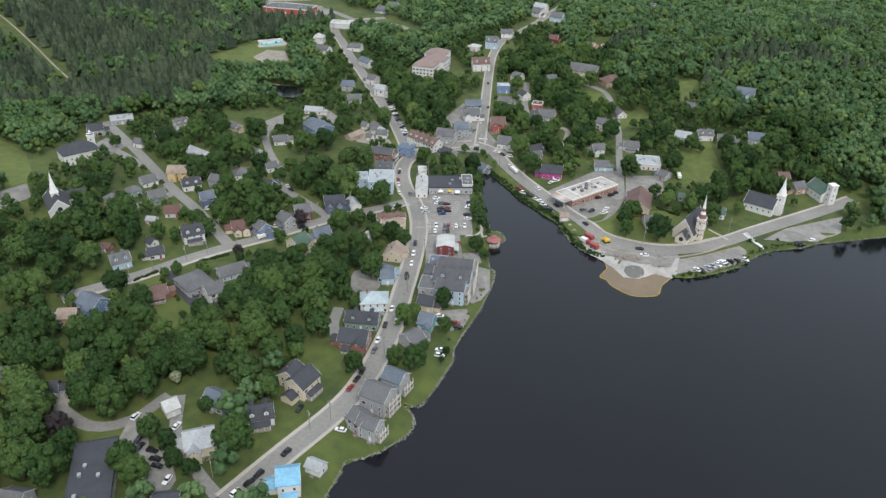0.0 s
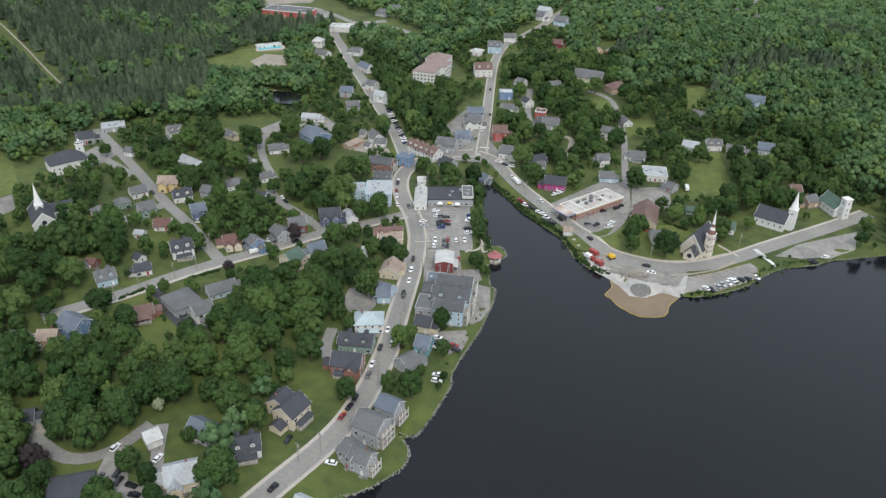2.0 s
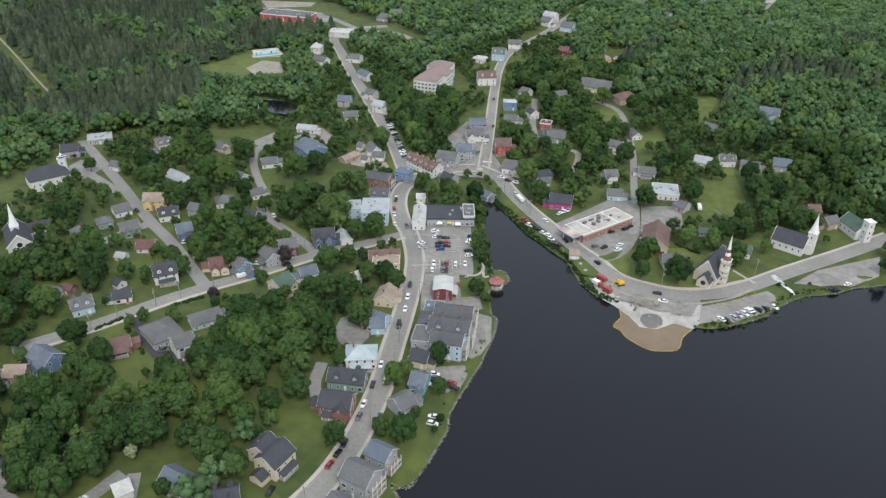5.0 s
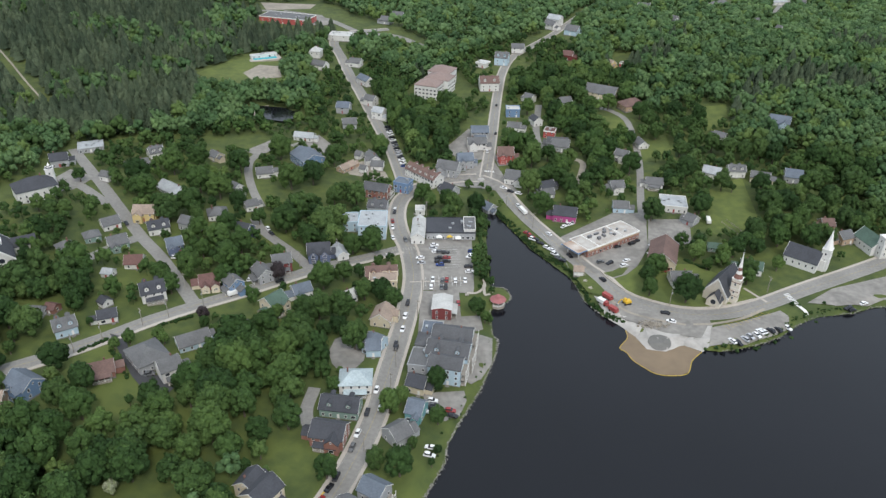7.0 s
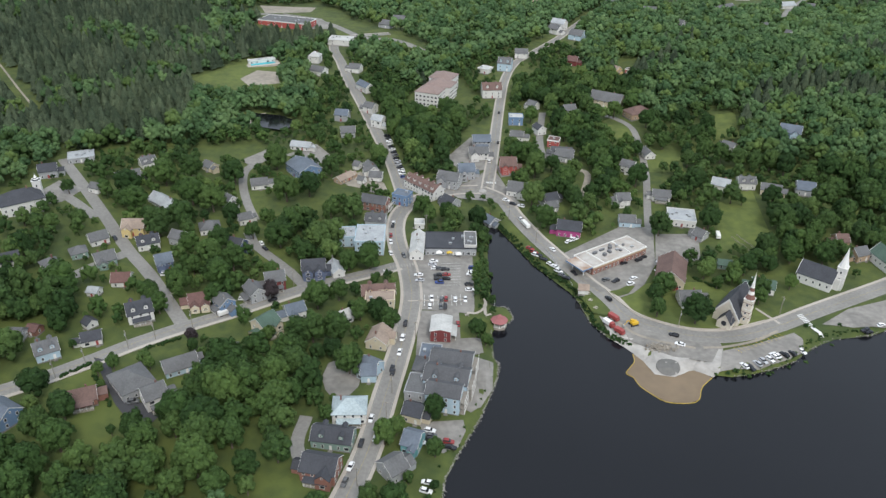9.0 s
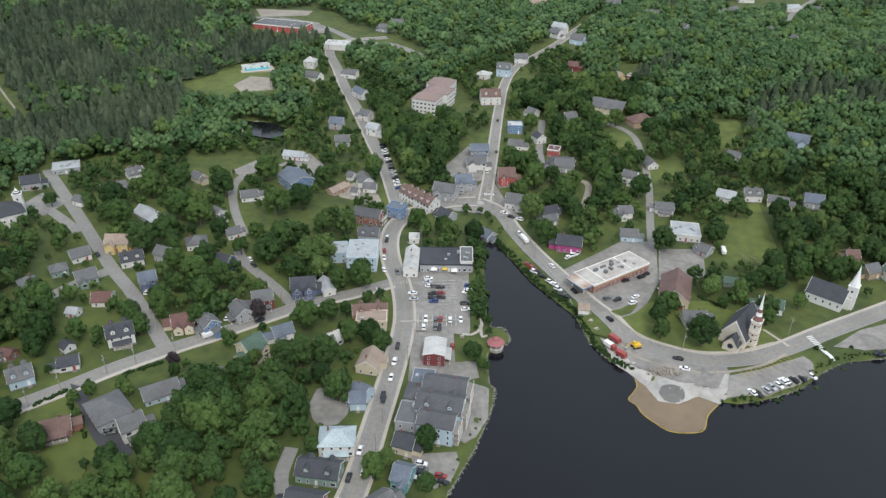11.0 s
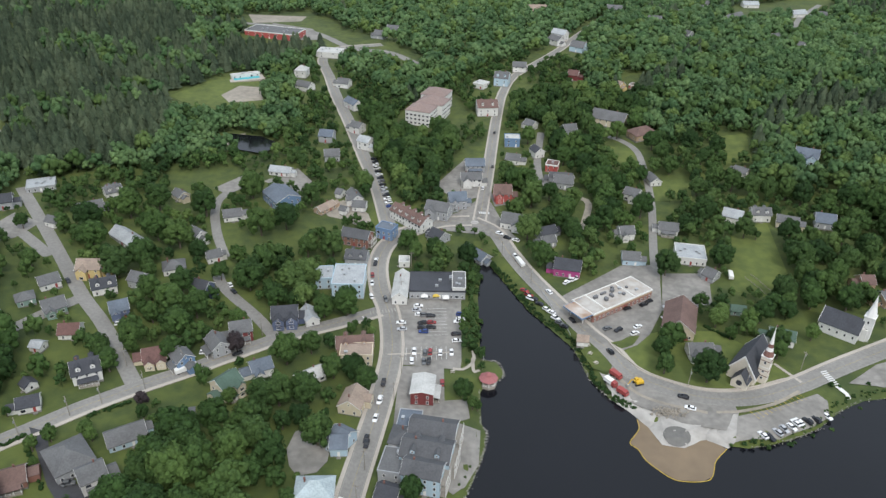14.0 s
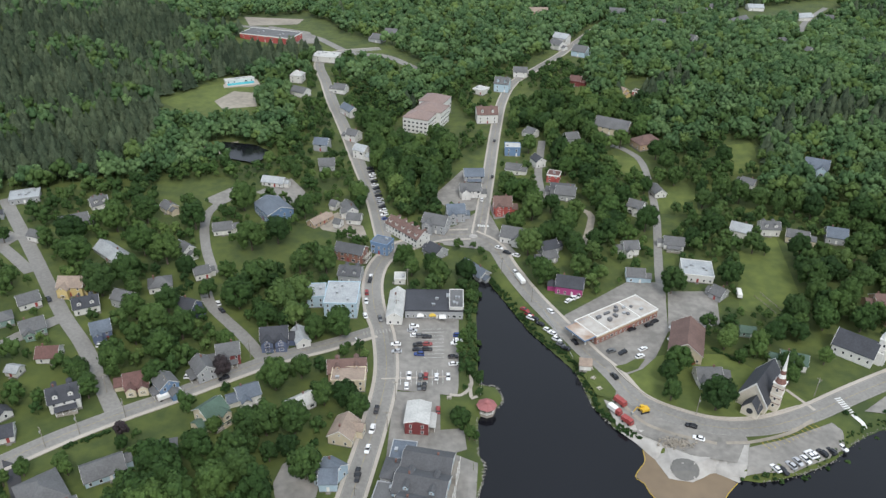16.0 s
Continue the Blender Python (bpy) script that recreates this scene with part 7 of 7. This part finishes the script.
LAWNS.append([(-159.6, 530.1), (-123.8, 547.8), (-108.2, 544.7), (-121.2, 521), (-145.8, 519.8)])
LAWNS.append([(-97, 474.3), (-68.6, 482.5), (-56.8, 495.5), (-55.8, 462.5), (-75.5, 446.6), (-95, 450.2)])
LAWNS.append([(170, 481.3), (195.5, 498.4), (187.8, 442.1), (171, 424.3), (154.8, 429.8)])
LAWNS.append([(196.7, 609.9), (219.4, 610.8), (210.7, 569.4), (192.8, 567.2)])
LAWNS.append([(122, 605.3), (141.1, 597.9), (140.1, 573), (120.8, 574.5)])
LAWNS.append([(141.1, 549.7), (166.1, 552.2), (160.6, 523), (139.2, 524)])
LAWNS.append([(96.5, 366.2), (93.9, 380.2), (104.7, 392.9), (113.7, 395.8), (139.2, 396.5), (162.6, 368.2), (148.3, 356.8), (119.6, 354.6)])
LAWNS.append([(164.7, 397.1), (187.7, 413.4), (205.6, 388), (163.6, 363.7)])
LAWNS.append([(169.8, 359.5), (187.5, 371.1), (207.3, 373.8), (198.4, 360.3), (174.1, 351.2)])
LAWNS.append([(-137.6, 298.1), (-130, 310.8), (-115.4, 287.7), (-108.8, 283.9), (-125.7, 278)])
LAWNS.append([(-125.9, 320.4), (-102.2, 335.7), (-98.7, 328.2), (-87.6, 322), (-90.5, 312.3), (-101.7, 309.1), (-113.8, 318.4)])
LAWNS.append([(-95.3, 336.8), (-83.3, 351.3), (-73.6, 331.6), (-80.9, 322.9)])
LAWNS.append([(-130.1, 283.4), (-114, 289.4), (-98.4, 269.2), (-103, 261), (-119.2, 267.5)])
LAWNS.append([(-72.4, 274.8), (-60.6, 284.8), (-53.6, 271.2), (-56.4, 257.9), (-63.9, 257.2)])
LAWNS.append([(-49, 274), (-41.1, 268), (-36.2, 253.8), (-42.1, 225.6), (-47.7, 219), (-56, 231.1), (-46.5, 250)])
LAWNS.append([(-60.8, 209.4), (-54.5, 221.7), (-44.3, 217.7), (-53.2, 201.3)])
LAWNS.append([(-81.7, 194.7), (-69.1, 182.7), (-74, 179.7)])
LAWNS.append([(-31, 202.1), (-9.1, 223.5), (-6.6, 211.3), (-24.6, 199)])
LAWNS.append([(-14, 236.7), (1.9, 247.7), (6.7, 251.5), (-0.3, 228.5), (-9.2, 228.4)])
LAWNS.append([(-93.5, 248.7), (-84.5, 249.5), (-80.6, 232.5), (-91.3, 231.7)])
LAWNS.append([(-54.8, 268.1), (-42.7, 269.2), (-42.3, 246), (-51.5, 245.4)])
LAWNS.append([(-241.2, 458.1), (-204.8, 440.6), (-209, 430.6), (-222, 421.9)])
LAWNS.append([(-44.9, 513.2), (-70.3, 493.6), (-63.7, 472.1), (-41.6, 482)])
LAWNS.append([(16.4, 363.4), (40, 364.3), (40.6, 355.5), (16.3, 350.3)])
LAWNS.append([(-241.1, 897.5), (-146.5, 981.3), (-84, 887.5), (-10.2, 806.8), (-9, 763.8), (-123.3, 834.1)])
LAWNS.append([(341.1, 1050.3), (507.4, 1145.1), (459.2, 1029.9), (315.3, 947.2)])
LAWNS.append([(157.5, 759.9), (180.5, 737.5), (174.3, 708), (153, 720.8)])
LAWNS.append([(78.3, 384.6), (86.2, 375.1), (82.9, 363.5), (76.5, 372.5)])
LAWNS.append([(-196.3, 859.4), (-118.4, 857.8), (-113.9, 827.4), (-179.2, 809.1)])
LAWNS.append([(-197.2, 654.6), (-126.6, 678.1), (-120.2, 645.2), (-179.7, 624.7)])
LAWNS.append([(-432.4, 743.7), (-401.2, 732.8), (-350.8, 675), (-271.3, 580.9), (-276.6, 561.7), (-348.6, 647.7), (-401.9, 691.2)])
LAWNS.append([(-354.9, 682.7), (-262.8, 574.7), (-267.6, 563.9), (-326.9, 625.1)])
WOODS = []
WOODS.append([(-201.2, 272.5), (-169.5, 265.5), (-150.1, 264.5), (-140.2, 277), (-116.1, 278.6), (-95.6, 320.3), (-58.2, 330.7), (-35, 327), (-42.1, 286.5), (-62.3, 284.6), (-66.4, 251.3), (-76.3, 232.9), (-102.1, 231), (-109.9, 221.3), (-131.4, 216.6), (-169.9, 209.7)])
WOODS.append([(-169.9, 209.7), (-145.9, 221), (-130.7, 209.5), (-118.8, 174.7), (-152, 174.9)])
WOODS.append([(-201.6, 304.7), (-189, 311.2), (-165, 296.4), (-176.8, 282.4), (-196.6, 272.9)])
WOODS.append([(-179.7, 376), (-157.8, 368.8), (-144, 335), (-154.4, 317), (-168, 324.8), (-184.8, 326.6), (-190.4, 347.3)])
WOODS.append([(-84.5, 429.5), (-62.7, 444.9), (-42.7, 434.2), (-42.9, 389), (-68.5, 408)])
WOODS.append([(-42.9, 389), (-53.9, 388), (-49.4, 359.5), (-29.7, 367.9)])
WOODS.append([(-80.9, 322.9), (-49.4, 359.5), (-34.4, 323.9), (-38, 286.8), (-54.5, 285.4), (-74.7, 283.2), (-92.4, 287.2), (-95.3, 303)])
WOODS.append([(-60.4, 661.1), (-6, 654.6), (25, 631.4), (12.2, 527.1), (-9.7, 525.5), (-31.2, 570.5)])
WOODS.append([(51.3, 537.8), (73.7, 556.7), (128.7, 564.3), (122.1, 528.8), (82.4, 453.5), (65.4, 473.7), (52, 495.8)])
WOODS.append([(66.9, 740.2), (168.6, 681.2), (146.1, 613.2), (122.6, 621.8), (89, 556.6), (82.3, 643.1), (56.8, 656.6)])
WOODS.append([(-13.6, 462.8), (12.3, 486.2), (28.9, 472.3), (28, 445), (-0.1, 443.6)])
WOODS.append([(163.9, 430), (242.2, 521.9), (280.4, 506.2), (242.2, 425.1), (212.3, 430.4), (187.4, 397.6), (168.3, 407.6)])
TOWN = [(-184.9, 241), (-234.8, 352.5), (-241.2, 458.1), (-227.3, 468.4), (-227.6, 508.5), (-186.4, 524.3), (-162.2, 538.9), (-114.5, 575.5), (-91.3, 628.4), (-101.8, 744.1), (-95.1, 789.4), (-58.1, 735.1), (-16, 680.6), (37.8, 772.8), (124.2, 839.9), (135.3, 764.2), (83.6, 655.5), (120.8, 610.9), (176.7, 603.1), (198.8, 625.5), (227, 609.4), (195.8, 532.8), (248.6, 529.1), (256.1, 454.3), (275.7, 414.8), (165.7, 256.1)]
PINES = [(-377.7, 466.7), (-278.7, 529.1), (-223.2, 518.3), (-191.1, 537.6), (-173.8, 577.3), (-189.1, 657), (-183.6, 721.3), (-150.5, 749.2), (-117.2, 794.5), (-125, 844.9), (-237.1, 883.1), (-406.4, 1043), (-758.9, 1044.9)]
# where trees may stand
def free_of_things(x, y, room):
    ok = np.ones(x.shape, bool)
    d, inside = edge_distance(x, y, LAKE)
    ok &= ~inside & (d > room + 1.5)
    d, inside = edge_distance(x, y, POND)
    ok &= ~inside & (d > 4)
    for line, half in WAYS:
        ok &= edge_distance(x, y, line, False)[0] > half + room
        ok &= (edge_distance(x, y + 5, line, False)[0] > half) | (y > 520)
    for ring in CLEAR:
        d, inside = edge_distance(x, y, ring)
        ok &= ~inside & (d > room * 0.6)
    for hx, hy, turn, l, d in HOUSES:
        c, s = math.cos(radians(turn)), math.sin(radians(turn))
        u, v = (x - hx) * c + (y - hy) * s, -(x - hx) * s + (y - hy) * c
        # keep the side towards the lake and street a little more open
        ok &= (np.abs(u) > l / 2 + room + 0.6) | (np.abs(v) > d / 2 + room + 0.6)
        ok &= (np.abs(x - hx) > l * 0.45 + room) | (y > hy) | (y < hy - d / 2 - (9 if hy < 600 else 20) - room)
    for tx, ty, tr in TREES:
        ok &= np.hypot(x - tx, y - ty) > tr * 0.75 + room
    return ok


def in_ring(x, y, ring):
    return edge_distance(x, y, ring)[1]


for k in (0, 1, 4, 5, 6, 7, 8):
    lot("lawn", LAWNS[k], M_FIELD, "open mown green lawn")

rng = np.random.RandomState(11)


def candidates(step, x0, x1, y0, y1):
    cx, cy = np.meshgrid(np.arange(x0, x1, step), np.arange(y0, y1, step * 0.87))
    cx = cx + (np.arange(cy.shape[0])[:, None] % 2) * step / 2
    cx, cy = cx.ravel() + rng.uniform(-0.36, 0.36, cx.size) * step, cy.ravel() + rng.uniform(-0.36, 0.36, cx.size) * step
    keep = np.abs(cx - 5) < 60 + 0.6 * np.maximum(cy, 90)
    return cx[keep], cy[keep]


def woodland(name, label, x, y, kinds, mats, sizes, templates):
    """Many trees as one mesh: crowns and trunks."""
    vs, fs, mi, tone, n = [], [], [], [], 0
    z = ground_z(x, y)
    for k in range(len(x)):
        v, f, tall = templates[rng.randint(len(templates))]
        s = sizes(k)
        a = rng.uniform(0, 6.28)
        c, q = math.cos(a), math.sin(a)
        m = np.array([(c, -q, 0), (q, c, 0), (0, 0, 1)])
        if tall:
            w = (v * (s * 0.34, s * 0.34, s)) @ m.T + (x[k], y[k], z[k])
        else:
            w = (v * (s, s, s * rng.uniform(0.95, 1.25))) @ m.T + (x[k], y[k], z[k] + s * 0.9 + 1.5)
        vs.append(w)
        fs.append(f + n)
        mi.append(np.full(len(f), kinds[k]))
        tone.append(np.full(len(f), rng.rand()))
        n += len(v)
    verts, tris = np.concatenate(vs), np.concatenate(fs)
    me = bpy.data.meshes.new(name)
    me.vertices.add(len(verts))
    me.vertices.foreach_set("co", verts.ravel())
    me.loops.add(len(tris) * 3)
    me.loops.foreach_set("vertex_index", tris.ravel().astype(np.int32))
    me.polygons.add(len(tris))
    me.polygons.foreach_set("loop_start", np.arange(0, len(tris) * 3, 3, dtype=np.int32))
    me.polygons.foreach_set("material_index", np.concatenate(mi).astype(np.int32))
    for m in mats:
        me.materials.append(m)
    me.polygons.foreach_set("use_smooth", [True] * len(tris))
    me.update(calc_edges=True)
    me.attributes.new("tone", "FLOAT", "FACE").data.foreach_set("value", np.concatenate(tone).astype(np.float32))
    return tagged(new(name, me), label, "trees", kind="stuff")


def with_trunk(v, f, h, r):
    """Adds a plain trunk below a crown template."""
    ring = [(math.cos(a) * r, math.sin(a) * r) for a in (0, 2.09, 4.19)]
    t = [(a, b, -h) for a, b in ring] + [(a * 0.6, b * 0.6, 0.2) for a, b in ring]
    n = len(v)
    g = [(n, n + 1, n + 4), (n, n + 4, n + 3), (n + 1, n + 2, n + 5), (n + 1, n + 5, n + 4), (n + 2, n, n + 3), (n + 2, n + 3, n + 5)]
    return np.concatenate([v, t]), np.concatenate([f, np.array(g)])


FAR_ROUND = [(*with_trunk(*crown(30 + s, 6, 26, 0.2), 1.6, 0.05), False) for s in range(6)]
ROUND = [(*with_trunk(*crown(40 + s, 8, 60, 0.165), 1.6, 0.05), False) for s in range(6)]
FULL = [(*with_trunk(*crown(60 + s, 20, 500, 0.115), 1.6, 0.05), False) for s in range(6)]
MIDDLE = [(*with_trunk(*crown(80 + s, 9, 135, 0.15), 1.6, 0.05), False) for s in range(6)]
SPIRES = [(*conifer(70 + s, 7), True) for s in range(5)]

# town trees that stand apart: things of their own
cx, cy = candidates(6.2, -320, 320, 150, 800)
town = in_ring(cx, cy, TOWN)
woods = np.zeros(cx.shape, bool)
for ring in WOODS:
    woods |= in_ring(cx, cy, ring)
lawn = np.zeros(cx.shape, bool)
for ring in LAWNS:
    lawn |= in_ring(cx, cy, ring)
size = 1.4 + 3.2 * rng.rand(*cx.shape) ** 1.3
patchy = np.array([noise.noise((a * 0.028, b * 0.028, 3.7)) for a, b in zip(cx, cy)])
pick = town & ~woods & ~lawn & (patchy + rng.uniform(-0.3, 0.3, cx.shape) > -0.38) & free_of_things(cx, cy, size * 0.6)
order = np.argsort(cy[pick])
px, py, ps = cx[pick][order], cy[pick][order], size[pick][order]
for k in range(min(60, len(px))):
    tree(float(px[k]), float(py[k]), float(ps[k]), "BRIGHT" if rng.rand() < 0.25 else "LEAF")
rest = slice(60, None)
if len(px) > 60:
    k0 = ps[rest]
    woodland("town_trees", "green deciduous trees among the farther houses", px[rest], py[rest], (rng.rand(len(k0)) < 0.25).astype(int), [M_LEAF, M_BRIGHT], lambda k: k0[k], MIDDLE)

# dense groves inside the town
cx, cy = candidates(6.7, -330, 330, 150, 700)
woods = np.zeros(cx.shape, bool)
for ring in WOODS:
    woods |= in_ring(cx, cy, ring)
lawn = np.zeros(cx.shape, bool)
for ring in LAWNS:
    lawn |= in_ring(cx, cy, ring)
size = 3.0 + 4.2 * rng.rand(*cx.shape)
pick = woods & ~lawn & ((cy < 345) | (rng.rand(*cx.shape) < 0.7)) & free_of_things(cx, cy, size * 0.7)
k1 = size[pick]
gxs, gys = cx[pick], cy[pick]
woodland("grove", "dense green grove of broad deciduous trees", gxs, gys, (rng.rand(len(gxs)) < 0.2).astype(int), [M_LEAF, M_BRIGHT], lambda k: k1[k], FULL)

# the woods all round, a little wider set far off
near_x, near_y = candidates(7.6, -600, 600, 130, 760)
far_x, far_y = candidates(9.0, -900, 900, 760, 1260)
cx, cy = np.concatenate([near_x, far_x]), np.concatenate([near_y, far_y])
inside = in_ring(cx, cy, TOWN)
lawn = np.zeros(cx.shape, bool)
for ring in LAWNS + WOODS:
    lawn |= in_ring(cx, cy, ring)
pick = ~inside & ~lawn & free_of_things(cx, cy, 2.6)
cx, cy = cx[pick], cy[pick]
pine = in_ring(cx, cy, PINES)
mixed = np.array([noise.noise((a * 0.012, b * 0.012, 9.1)) for a, b in zip(cx, cy)])
pine = (pine & (mixed + rng.uniform(-0.3, 0.3, cx.shape) > -0.2)) | (~pine & (cy > 450) & (mixed + rng.uniform(-0.2, 0.2, cx.shape) > 0.42))
woodland("pine_woods", "dark green pine forest on the hillside", cx[pine], cy[pine], np.zeros(pine.sum(), int), [M_NEEDLE], lambda k: rng.uniform(11, 18), SPIRES)
# most of these crowns take the leaf colour with haze mixed in
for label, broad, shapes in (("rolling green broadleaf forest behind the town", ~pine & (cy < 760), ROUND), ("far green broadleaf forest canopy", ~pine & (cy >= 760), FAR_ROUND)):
    woodland("broadleaf_woods", label, cx[broad], cy[broad], (rng.rand(broad.sum()) < 0.22).astype(int), [M_HAZY_WOODS, M_BRIGHT], lambda k: 3.4 + 3.8 * rng.rand() ** 1.2, shapes)
